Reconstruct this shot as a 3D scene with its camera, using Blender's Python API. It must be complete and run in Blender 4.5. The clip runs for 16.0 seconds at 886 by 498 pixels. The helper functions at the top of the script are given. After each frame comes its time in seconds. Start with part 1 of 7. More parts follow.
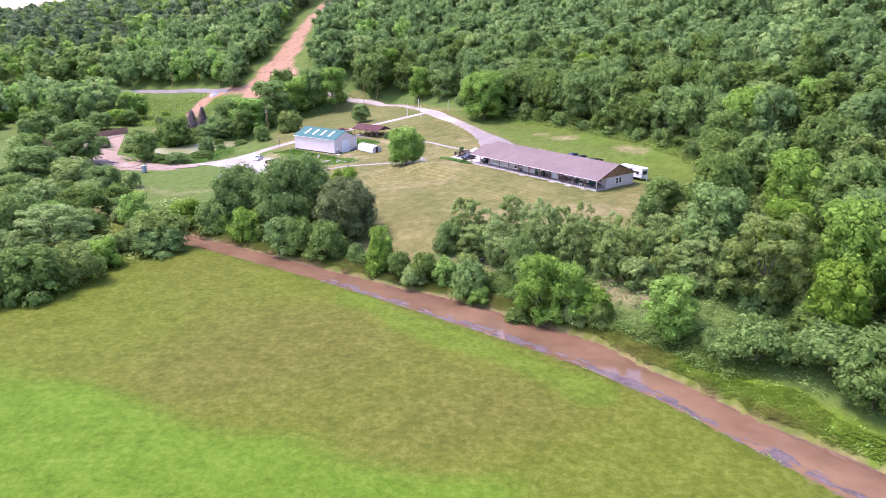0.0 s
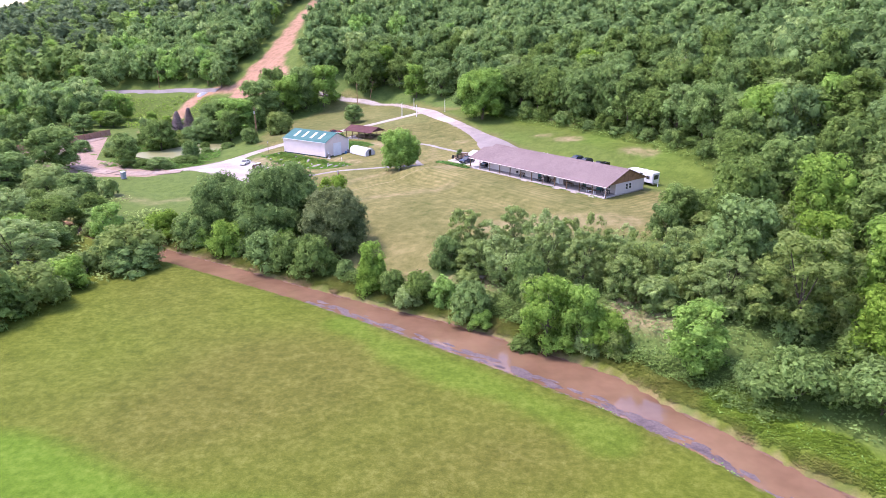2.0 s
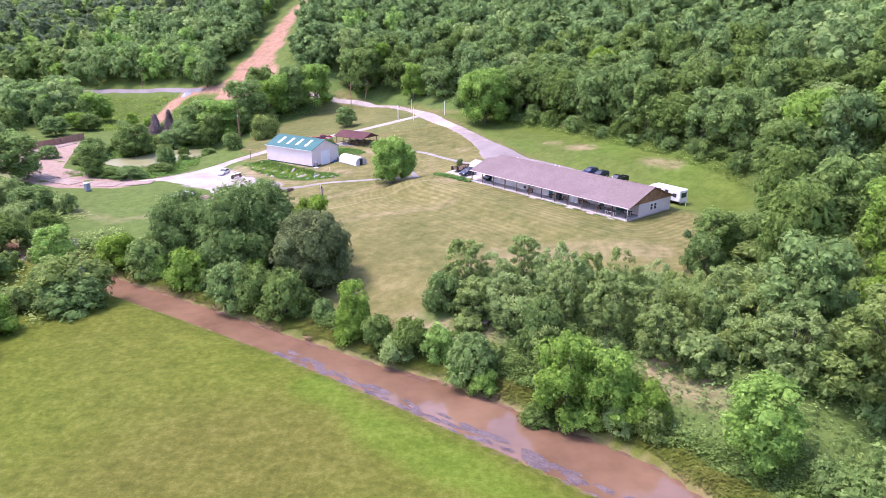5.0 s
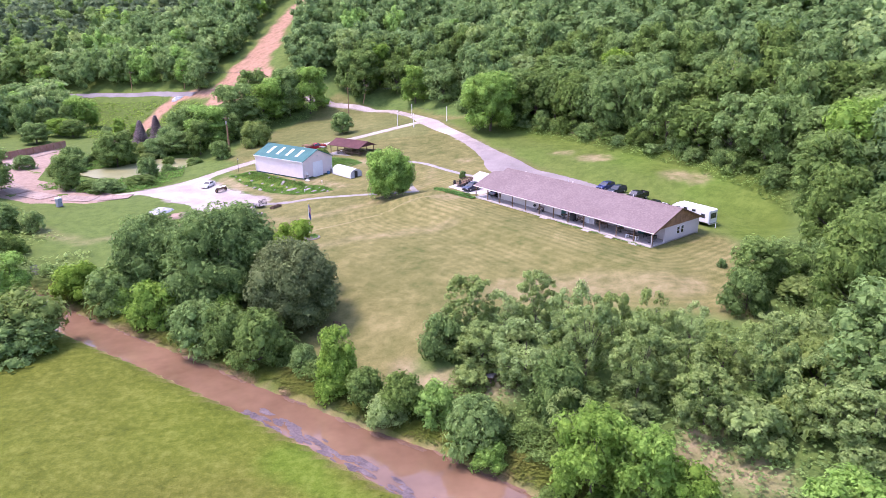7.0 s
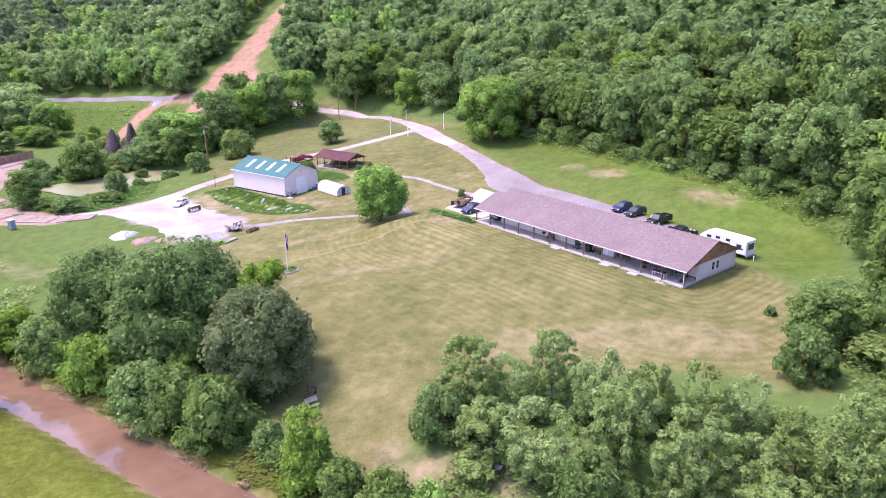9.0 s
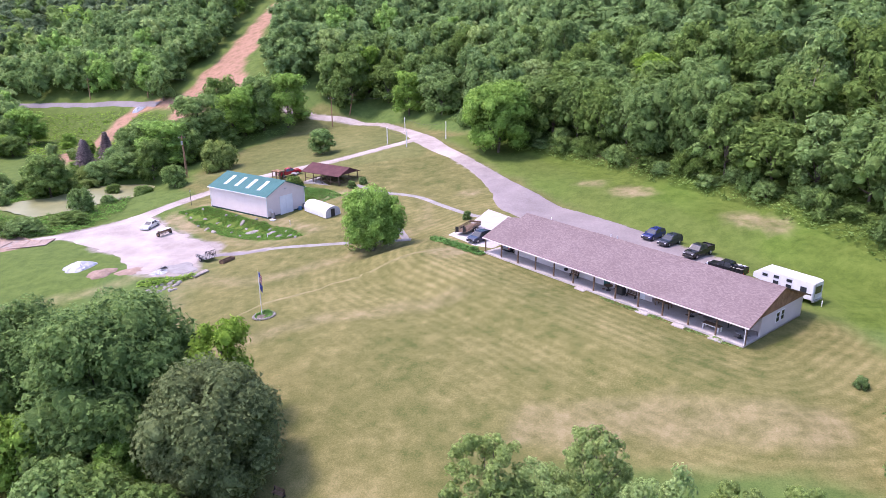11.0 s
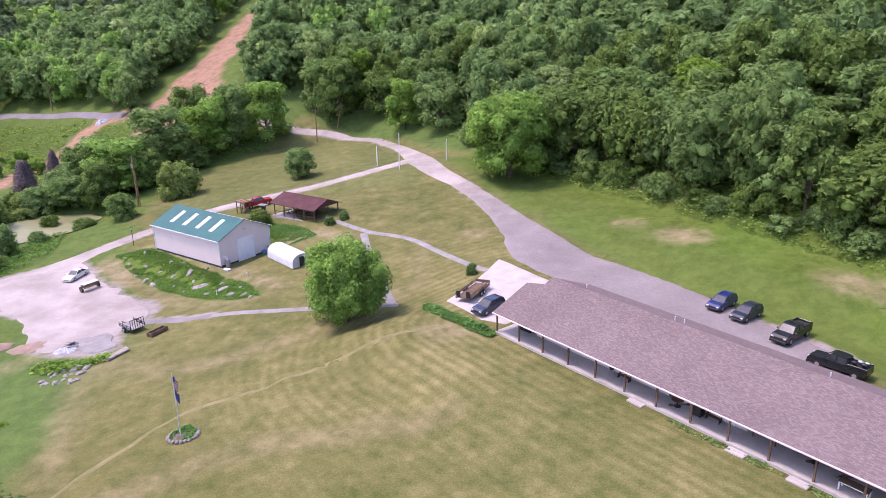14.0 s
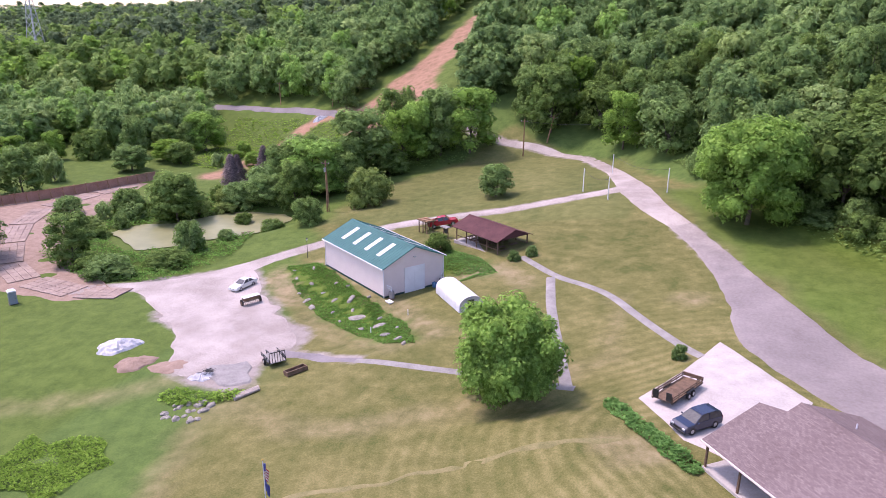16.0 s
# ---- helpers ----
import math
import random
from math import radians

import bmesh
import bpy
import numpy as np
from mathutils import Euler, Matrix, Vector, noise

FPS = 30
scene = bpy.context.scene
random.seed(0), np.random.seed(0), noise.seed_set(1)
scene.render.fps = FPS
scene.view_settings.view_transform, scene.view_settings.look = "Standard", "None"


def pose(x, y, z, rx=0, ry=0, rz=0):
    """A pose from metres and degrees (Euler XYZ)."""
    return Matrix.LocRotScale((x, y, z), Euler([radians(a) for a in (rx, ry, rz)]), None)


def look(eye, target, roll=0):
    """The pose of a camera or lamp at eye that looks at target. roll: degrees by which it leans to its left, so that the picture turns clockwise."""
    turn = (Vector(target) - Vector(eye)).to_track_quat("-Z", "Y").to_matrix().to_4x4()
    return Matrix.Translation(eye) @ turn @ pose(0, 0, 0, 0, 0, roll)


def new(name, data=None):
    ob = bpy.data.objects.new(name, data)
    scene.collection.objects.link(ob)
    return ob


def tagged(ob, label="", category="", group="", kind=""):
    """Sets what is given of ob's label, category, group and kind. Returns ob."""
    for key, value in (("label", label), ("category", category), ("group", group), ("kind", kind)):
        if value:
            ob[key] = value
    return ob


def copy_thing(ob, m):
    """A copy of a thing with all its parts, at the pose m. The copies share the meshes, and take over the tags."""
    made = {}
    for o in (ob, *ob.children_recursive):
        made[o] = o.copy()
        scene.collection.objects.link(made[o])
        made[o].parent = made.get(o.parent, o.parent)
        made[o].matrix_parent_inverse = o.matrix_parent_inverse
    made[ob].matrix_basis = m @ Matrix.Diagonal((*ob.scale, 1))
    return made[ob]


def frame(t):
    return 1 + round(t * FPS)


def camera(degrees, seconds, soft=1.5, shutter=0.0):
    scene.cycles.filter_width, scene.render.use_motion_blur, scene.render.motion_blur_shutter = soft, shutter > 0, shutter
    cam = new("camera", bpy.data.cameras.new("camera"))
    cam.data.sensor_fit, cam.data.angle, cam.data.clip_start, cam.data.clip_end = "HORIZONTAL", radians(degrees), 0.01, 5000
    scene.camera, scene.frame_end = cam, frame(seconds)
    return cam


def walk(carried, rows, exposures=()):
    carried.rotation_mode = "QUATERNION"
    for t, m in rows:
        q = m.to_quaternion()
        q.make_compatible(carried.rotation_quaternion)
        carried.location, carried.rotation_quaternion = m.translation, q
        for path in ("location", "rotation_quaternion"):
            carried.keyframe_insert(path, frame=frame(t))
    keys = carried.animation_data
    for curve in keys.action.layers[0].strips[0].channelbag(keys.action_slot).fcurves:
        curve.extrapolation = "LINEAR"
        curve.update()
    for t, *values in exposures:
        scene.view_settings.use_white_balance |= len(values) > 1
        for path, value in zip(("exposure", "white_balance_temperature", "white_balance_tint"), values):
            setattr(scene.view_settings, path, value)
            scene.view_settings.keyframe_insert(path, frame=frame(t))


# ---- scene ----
cam = camera(65.0, 16.0, soft=0.65)

PATH = [
    (0, (-0.768, -41.985, 43.88), (-0.79, -40.082, 43.266), 0.5),
    (0.5, (-0.962, -39.186, 43.954), (-0.978, -37.284, 43.338), 0.3),
    (1, (-0.933, -36.131, 43.889), (-0.949, -34.229, 43.268), 0.2),
    (1.5, (-0.886, -33.128, 43.888), (-0.902, -31.228, 43.264), 0.2),
    (2, (-0.807, -29.987, 43.83), (-0.823, -28.087, 43.205), 0.1),
    (2.5, (-0.725, -26.648, 43.714), (-0.74, -24.749, 43.088), 0.2),
    (3, (-0.604, -23.236, 43.491), (-0.618, -21.337, 42.864), 0.2),
    (3.5, (-0.383, -19.669, 43.325), (-0.399, -17.77, 42.697), 0.2),
    (4, (-0.333, -16.302, 43.413), (-0.349, -14.404, 42.783), 0.2),
    (6.5, (0.326, 2.294, 43.586), (0.293, 4.19, 42.95), 0.1),
    (7, (0.408, 6.329, 43.671), (0.374, 8.225, 43.035), 0.0),
    (7.5, (0.489, 10.672, 43.877), (0.454, 12.567, 43.239), 0.0),
    (8, (0.594, 15.134, 43.938), (0.558, 17.029, 43.3), -0.1),
    (8.5, (0.441, 19.625, 43.969), (0.408, 21.52, 43.33), -0.0),
    (9, (0.35, 24.223, 44.034), (0.322, 26.117, 43.394), -0.1),
    (11.5, (-0.333, 48.693, 43.368), (-0.366, 50.587, 42.727), -0.4),
    (12, (-0.366, 53.786, 43.189), (-0.399, 55.681, 42.55), -0.5),
    (12.5, (-0.213, 58.976, 43.22), (-0.246, 60.871, 42.579), -0.5),
    (13, (-0.087, 64.123, 42.886), (-0.119, 66.018, 42.249), -0.6),
    (13.5, (0.082, 69.275, 42.922), (0.052, 71.171, 42.284), -0.5),
    (14, (0.333, 74.484, 42.586), (0.288, 76.38, 41.951), -0.5),
    (14.5, (0.347, 79.587, 42.628), (0.188, 81.477, 41.995), -0.3),
    (15, (0.556, 85.061, 42.364), (0.22, 86.929, 41.735), -0.1),
    (15.5, (0.733, 90.324, 42.161), (0.241, 92.159, 41.537), 0.2),
    (16, (0.727, 95.624, 42.103), (0.091, 97.414, 41.479), 0.5),
]
walk(cam, [(t, look(eye, target, roll)) for t, eye, target, roll in PATH], [(0, 2.0, 6380, 34), (9, 2.0, 6280, 39), (11.5, 1.75, 6330, 34), (16, 1.54, 6600, 35)])

# ---- world and light ----
SUN_AZ, SUN_EL = math.atan2(-1.0, 0.12), radians(64)
world = bpy.data.worlds.new("sky")
scene.world = world
world.use_nodes = True
wn = world.node_tree.nodes
sky = wn.new("ShaderNodeTexSky")
sky.sky_type, sky.sun_disc = "NISHITA", False
sky.sun_elevation, sky.sun_rotation = SUN_EL, SUN_AZ
sky.air_density, sky.dust_density, sky.ozone_density = 1.0, 1.6, 1.0
wn["Background"].inputs["Strength"].default_value = 0.15
world.node_tree.links.new(sky.outputs[0], wn["Background"].inputs[0])
sun = new("sun", bpy.data.lights.new("sun", "SUN"))
sun.data.energy, sun.data.angle, sun.data.color = 1.25, radians(9.0), (1.0, 0.95, 0.89)
sun_way = Vector((math.sin(SUN_AZ) * math.cos(SUN_EL), math.cos(SUN_AZ) * math.cos(SUN_EL), math.sin(SUN_EL)))
sun.matrix_world = look(sun_way * 200, (0, 0, 0))


# ---- materials ----
def surface(name, rough=0.8, metal=0.0, spec=0.3):
    m = bpy.data.materials.new(name)
    m.use_nodes = True
    b = m.node_tree.nodes["Principled BSDF"]
    b.inputs["Roughness"].default_value = rough
    b.inputs["Metallic"].default_value = metal
    b.inputs["Specular IOR Level"].default_value = spec
    return m, m.node_tree.nodes, m.node_tree.links, b


def node(nodes, links, kind, sets=None, wires=None):
    n = nodes.new(kind)
    for k, v in (sets or {}).items():
        n.inputs[k].default_value = v
    for k, v in (wires or {}).items():
        links.new(v, n.inputs[k])
    return n


def place_coord(nodes, links, world_space=True):
    if world_space:
        return nodes.new("ShaderNodeNewGeometry").outputs["Position"]
    return nodes.new("ShaderNodeTexCoord").outputs["Object"]


def grain(nodes, links, co, scale, detail=4.0, rough=0.6):
    return node(nodes, links, "ShaderNodeTexNoise", {"Scale": scale, "Detail": detail, "Roughness": rough}, {"Vector": co}).outputs["Fac"]


def ramp(nodes, links, fac, stops):
    r = nodes.new("ShaderNodeValToRGB")
    while len(r.color_ramp.elements) < len(stops):
        r.color_ramp.elements.new(0.5)
    for e, (p, c) in zip(r.color_ramp.elements, stops):
        e.position, e.color = p, (*c, 1)
    links.new(fac, r.inputs[0])
    return r.outputs[0]


def mixc(nodes, links, fac, a, b, mode="MIX"):
    n = nodes.new("ShaderNodeMix")
    n.data_type, n.blend_type = "RGBA", mode
    for k, v in ((0, fac), (6, a), (7, b)):
        if isinstance(v, (int, float)):
            n.inputs[k].default_value = v
        elif isinstance(v, tuple):
            n.inputs[k].default_value = (*v, 1)
        else:
            links.new(v, n.inputs[k])
    return n.outputs[2]


def calc(nodes, links, op, a, b=0.0, clamp=False):
    n = nodes.new("ShaderNodeMath")
    n.operation, n.use_clamp = op, clamp
    for k, v in ((0, a), (1, b)):
        if isinstance(v, (int, float)):
            n.inputs[k].default_value = v
        else:
            links.new(v, n.inputs[k])
    return n.outputs[0]


def bumped(nodes, links, bsdf, fac, strength=0.4, depth=0.05):
    n = node(nodes, links, "ShaderNodeBump", {"Strength": strength, "Distance": depth}, {"Height": fac})
    links.new(n.outputs[0], bsdf.inputs["Normal"])


def speckled(name, dark, light, scale=3.0, fine=25.0, rough=0.85, bump=0.3, depth=0.02, metal=0.0, spec=0.3, world_space=True, spread=(0.35, 0.65)):
    """A surface with broad blotches and a fine grain between two colours."""
    m, n, l, b = surface(name, rough, metal, spec)
    co = place_coord(n, l, world_space)
    broad, small = grain(n, l, co, scale), grain(n, l, co, fine, 3)
    fac = calc(n, l, "ADD", calc(n, l, "MULTIPLY", broad, 0.6), calc(n, l, "MULTIPLY", small, 0.4))
    l.new(ramp(n, l, fac, [(spread[0], dark), (spread[1], light)]), b.inputs["Base Color"])
    if bump:
        bumped(n, l, b, small, bump, depth)
    return m


INNER = {}


def leafy(name, dark, light, through_light=0.5, cut=0.45):
    """Leaves: sprays with ragged gaps and a green of their own for each clump and tree; some light passes through.
    A closed kind of the same green, for the dense inner foliage, is kept in INNER."""
    for gaps in (False, True):
        m, n, l, b = surface(name if gaps else name + "_inner", 0.8, 0, 0.06)
        isl = n.new("ShaderNodeNewGeometry").outputs["Random Per Island"]
        tree_rand = n.new("ShaderNodeObjectInfo").outputs["Random"]
        co = place_coord(n, l)
        big = grain(n, l, co, 0.3, 2)
        fine = grain(n, l, co, 3.0, 4, 0.7)
        fac = calc(n, l, "ADD", calc(n, l, "MULTIPLY", isl, 0.25), calc(n, l, "ADD", calc(n, l, "MULTIPLY", big, 0.3), calc(n, l, "MULTIPLY", fine, 0.45)))
        # fine noise and the darkest stop paint shaded gaps between leaves into the green
        col = ramp(n, l, fac, [(0.3, tuple(0.7 * c for c in dark)), (0.45, dark), (0.66, light)])
        hue = node(n, l, "ShaderNodeHueSaturation", {"Fac": 1.0}, {"Color": col,
                   "Hue": calc(n, l, "ADD", calc(n, l, "MULTIPLY", tree_rand, 0.012), 0.493),
                   "Saturation": calc(n, l, "ADD", calc(n, l, "MULTIPLY", tree_rand, -0.14), 1.06),
                   "Value": calc(n, l, "ADD", calc(n, l, "MULTIPLY", tree_rand, 0.3), 0.82)}).outputs[0]
        l.new(hue, b.inputs["Base Color"])
        bumped(n, l, b, fine, 0.5, 0.25)
        tr = node(n, l, "ShaderNodeBsdfTranslucent", None, {"Color": hue})
        out = node(n, l, "ShaderNodeMixShader", {0: through_light}, {1: b.outputs[0], 2: tr.outputs[0]}).outputs[0]
        if gaps:
            spray = calc(n, l, "GREATER_THAN", grain(n, l, co, 3.4, 2.5, 0.6), cut)
            clear = n.new("ShaderNodeBsdfTransparent").outputs[0]
            out = node(n, l, "ShaderNodeMixShader", None, {0: spray, 1: clear, 2: out}).outputs[0]
        else:
            INNER[name] = m
        l.new(out, n["Material Output"].inputs[0])
    return m


LEAF = leafy("leaf_green", (0.142, 0.232, 0.062), (0.285, 0.435, 0.125))
# far woods' green, greyed and blued: distance haze put into the leaf colour
LEAF_HAZED = leafy("leaf_hazed", (0.105, 0.158, 0.076), (0.20, 0.285, 0.142))
LEAF_OAK = leafy("leaf_oak", (0.12, 0.205, 0.06), (0.25, 0.385, 0.115))
LEAF_LIGHT = leafy("leaf_light", (0.18, 0.325, 0.056), (0.345, 0.55, 0.11))
LEAF_PALE = leafy("leaf_pale", (0.215, 0.315, 0.094), (0.385, 0.51, 0.165))
LEAF_GREY = leafy("leaf_grey", (0.14, 0.19, 0.08), (0.275, 0.35, 0.15))
WEED = leafy("weed_green", (0.10, 0.23, 0.045), (0.20, 0.385, 0.085))
LEAF_PURPLE = leafy("needle_purple", (0.19, 0.15, 0.145), (0.40, 0.31, 0.30), cut=0.36)
BARK = speckled("bark", (0.05, 0.04, 0.03), (0.16, 0.13, 0.10), 2, 14, 0.9, 0.6, 0.03)
BARK_DEAD = speckled("bark_dead", (0.22, 0.18, 0.15), (0.42, 0.36, 0.32), 2, 14, 0.9, 0.5, 0.03)
GRAVEL = speckled("gravel", (0.235, 0.195, 0.172), (0.395, 0.345, 0.315), 0.13, 6.0, 0.95, 0.3, 0.03, spread=(0.4, 0.6))
ROAD = speckled("worn_asphalt", (0.135, 0.118, 0.122), (0.235, 0.21, 0.213), 0.16, 3.0, 0.95, 0.2, 0.02, spread=(0.3, 0.7))
CONCRETE = speckled("concrete", (0.32, 0.285, 0.265), (0.46, 0.415, 0.39), 0.4, 6.0, 0.9, 0.2, 0.01)
PATHWAY = speckled("old_concrete", (0.17, 0.155, 0.145), (0.29, 0.27, 0.255), 0.6, 6.0, 0.9, 0.2, 0.01)
CLAY = speckled("red_clay", (0.30, 0.13, 0.075), (0.52, 0.27, 0.17), 0.25, 1.5, 0.95, 0.8, 0.3)
MATS = speckled("timber_mats", (0.19, 0.135, 0.11), (0.36, 0.275, 0.225), 0.25, 3.0, 0.9, 0.4, 0.03)
SIDING = speckled("siding", (0.60, 0.50, 0.475), (0.67, 0.565, 0.535), 0.5, 8.0, 0.6, 0.05, 0.005)
BLOCK = speckled("painted_block", (0.52, 0.46, 0.445), (0.59, 0.525, 0.51), 0.5, 8.0, 0.8, 0.1, 0.005)
WHITE = speckled("white_paint", (0.62, 0.61, 0.62), (0.72, 0.71, 0.72), 0.8, 8.0, 0.45, 0.0)
GREEN_METAL = speckled("green_metal", (0.02, 0.10, 0.092), (0.034, 0.132, 0.12), 0.4, 5.0, 0.55, 0.0, 0.01, 0.0, 0.25)
MAROON = speckled("maroon_roofing", (0.07, 0.03, 0.031), (0.115, 0.05, 0.05), 0.6, 6.0, 0.8, 0.1, 0.01, 0.0, 0.12)
WOOD = speckled("brown_wood", (0.09, 0.055, 0.035), (0.20, 0.125, 0.08), 1.5, 12.0, 0.8, 0.3, 0.01)
CEDAR = speckled("weathered_cedar", (0.16, 0.085, 0.045), (0.36, 0.21, 0.12), 1.2, 10.0, 0.8, 0.3, 0.01)
DARK = speckled("dark_iron", (0.012, 0.012, 0.013), (0.035, 0.035, 0.037), 2, 12, 0.5, 0.0, 0.01, 0.3, 0.5)
ROCK = speckled("pale_stone", (0.15, 0.135, 0.115), (0.34, 0.31, 0.27), 1.0, 6.0, 0.9, 0.6, 0.05)
TARP = speckled("silver_tarp", (0.30, 0.295, 0.31), (0.52, 0.51, 0.53), 1.0, 6.0, 0.4, 0.3, 0.05)
SAND = speckled("sand_heap", (0.20, 0.135, 0.10), (0.31, 0.22, 0.17), 0.8, 6.0, 0.95, 0.4, 0.05)


def shingle_material():
    m, n, l, b = surface("roof_shingles", 0.9, 0, 0.2)
    co = place_coord(n, l, False)
    br = node(n, l, "ShaderNodeTexBrick", {"Scale": 1.0, "Mortar Size": 0.012, "Brick Width": 0.3, "Row Height": 0.14, "Color1": (0.0, 0, 0, 1), "Color2": (1, 1, 1, 1), "Mortar": (0.1, 0.1, 0.1, 1)}, {"Vector": co})
    broad, tabs = grain(n, l, co, 0.25, 3), br.outputs["Color"]
    fine = grain(n, l, co, 13.0, 2)
    fac = calc(n, l, "ADD", calc(n, l, "MULTIPLY", tabs, 0.22), calc(n, l, "ADD", calc(n, l, "MULTIPLY", broad, 0.28), calc(n, l, "MULTIPLY", fine, 0.5)))
    l.new(ramp(n, l, fac, [(0.24, (0.105, 0.074, 0.07)), (0.5, (0.165, 0.123, 0.12)), (0.76, (0.24, 0.19, 0.18))]), b.inputs["Base Color"])
    bumped(n, l, b, tabs, 0.3, 0.01)
    return m


SHINGLE = shingle_material()


def drive_material():
    """Worn asphalt onto which pale gravel is carried at the upper end."""
    m, n, l, b = surface("worn_drive", 0.95, 0, 0.25)
    co = place_coord(n, l)
    broad, small = grain(n, l, co, 0.16), grain(n, l, co, 3.0, 3)
    fac = calc(n, l, "ADD", calc(n, l, "MULTIPLY", broad, 0.6), calc(n, l, "MULTIPLY", small, 0.4))
    worn = ramp(n, l, fac, [(0.3, (0.15, 0.125, 0.12)), (0.7, (0.26, 0.225, 0.216))])
    pale = ramp(n, l, fac, [(0.3, (0.235, 0.195, 0.172)), (0.7, (0.395, 0.345, 0.315))])
    north = node(n, l, "ShaderNodeSeparateXYZ", None, {0: co}).outputs[1]
    along = calc(n, l, "ADD", calc(n, l, "MULTIPLY", calc(n, l, "SUBTRACT", north, 192), 0.035), calc(n, l, "SUBTRACT", calc(n, l, "MULTIPLY", broad, 1.2), 0.6), True)
    l.new(mixc(n, l, along, worn, pale), b.inputs["Base Color"])
    bumped(n, l, b, small, 0.25, 0.02)
    return m


DRIVE = drive_material()


def water_material(name, dark, light, rough, wave=0.02):
    m, n, l, b = surface(name, rough, 0, 0.5)
    co = place_coord(n, l)
    l.new(ramp(n, l, grain(n, l, co, 0.12, 4), [(0.35, dark), (0.65, light)]), b.inputs["Base Color"])
    bumped(n, l, b, grain(n, l, co, 1.6, 2), 0.06, wave)
    return m


CREEK_WATER = water_material("muddy_water", (0.13, 0.075, 0.045), (0.20, 0.12, 0.075), 0.06)
POND_WATER = water_material("pond_scum", (0.15, 0.155, 0.06), (0.235, 0.23, 0.105), 0.5)


def ground_material():
    """Grass of several kinds and bare soil, laid out by the sheet's own zones: lawn, meadow, soil; vivid, olive, green turf."""
    m, n, l, b = surface("grass_ground", 0.95, 0, 0.1)
    co = place_coord(n, l)

    def zones(name):
        z = n.new("ShaderNodeAttribute")
        z.attribute_name = name
        return node(n, l, "ShaderNodeSeparateColor", None, {0: z.outputs["Color"]}).outputs

    lawn, lush, bare = zones("zone")
    vivid, olive, turf = zones("tint")
    stony, dry, lines = zones("cover")
    fine, mid, broad = grain(n, l, co, 6.0, 5, 0.75), grain(n, l, co, 0.45, 5, 0.65), grain(n, l, co, 0.07, 5, 0.65)
    f1 = calc(n, l, "ADD", calc(n, l, "MULTIPLY", fine, 0.5), calc(n, l, "MULTIPLY", mid, 0.5))
    rough_grass = ramp(n, l, f1, [(0.3, (0.04, 0.075, 0.018)), (0.7, (0.12, 0.175, 0.045))])
    clump = grain(n, l, co, 1.1, 5, 0.72)
    f3 = calc(n, l, "ADD", calc(n, l, "MULTIPLY", fine, 0.3), calc(n, l, "ADD", calc(n, l, "MULTIPLY", clump, 0.42), calc(n, l, "MULTIPLY", mid, 0.28)))
    meadow = ramp(n, l, f3, [(0.37, (0.05, 0.07, 0.008)), (0.5, (0.088, 0.112, 0.013)), (0.63, (0.142, 0.16, 0.03))])
    meadow = mixc(n, l, olive, meadow, ramp(n, l, f3, [(0.37, (0.056, 0.058, 0.012)), (0.5, (0.094, 0.09, 0.018)), (0.63, (0.155, 0.142, 0.04))]))
    meadow = mixc(n, l, vivid, meadow, ramp(n, l, f3, [(0.36, (0.045, 0.096, 0.007)), (0.5, (0.08, 0.147, 0.012)), (0.64, (0.125, 0.195, 0.026))]))
    # Mown lawn: dry straw and green, with faint lines that the mower left.
    rows = calc(n, l, "SINE", calc(n, l, "MULTIPLY", calc(n, l, "ADD", lines, calc(n, l, "MULTIPLY", broad, 1.2)), 4.6))
    rows = calc(n, l, "MULTIPLY", rows, calc(n, l, "MULTIPLY", calc(n, l, "MULTIPLY", calc(n, l, "MULTIPLY", broad, broad), calc(n, l, "SUBTRACT", 1.0, calc(n, l, "MULTIPLY", lines, 0.024), True)), 0.11))
    f2 = calc(n, l, "ADD", calc(n, l, "MULTIPLY", f1, 0.7), calc(n, l, "ADD", rows, calc(n, l, "MULTIPLY", broad, 0.28)))
    mown = ramp(n, l, f2, [(0.39, (0.07, 0.084, 0.022)), (0.51, (0.142, 0.132, 0.047)), (0.64, (0.24, 0.205, 0.092))])
    green = ramp(n, l, f2, [(0.38, (0.075, 0.096, 0.028)), (0.55, (0.122, 0.136, 0.046)), (0.72, (0.195, 0.185, 0.075))])
    mown = mixc(n, l, turf, mown, green)
    soil = ramp(n, l, f1, [(0.3, (0.20, 0.105, 0.065)), (0.7, (0.38, 0.235, 0.16))])
    col = mixc(n, l, lush, rough_grass, meadow)
    col = mixc(n, l, lawn, col, mown)
    straw = ramp(n, l, f1, [(0.3, (0.17, 0.135, 0.07)), (0.7, (0.31, 0.25, 0.145))])
    thin = calc(n, l, "ADD", dry, calc(n, l, "MULTIPLY", calc(n, l, "SUBTRACT", mid, 0.55), calc(n, l, "MULTIPLY", dry, 2.5)), True)
    col = mixc(n, l, thin, col, straw)
    chips = ramp(n, l, f1, [(0.3, (0.17, 0.14, 0.115)), (0.7, (0.34, 0.30, 0.275))])
    loose = calc(n, l, "ADD", calc(n, l, "MULTIPLY", stony, 2.6), calc(n, l, "SUBTRACT", calc(n, l, "MULTIPLY", mid, 2.0), 2.1), True)
    col = mixc(n, l, loose, col, chips)
    soft = calc(n, l, "ADD", bare, calc(n, l, "MULTIPLY", calc(n, l, "SUBTRACT", mid, 0.5), calc(n, l, "MULTIPLY", bare, 1.6)), True)
    col = mixc(n, l, soft, col, soil)
    l.new(col, b.inputs["Base Color"])
    bumped(n, l, b, f1, 0.5, 0.18)
    return m


GROUND = ground_material()


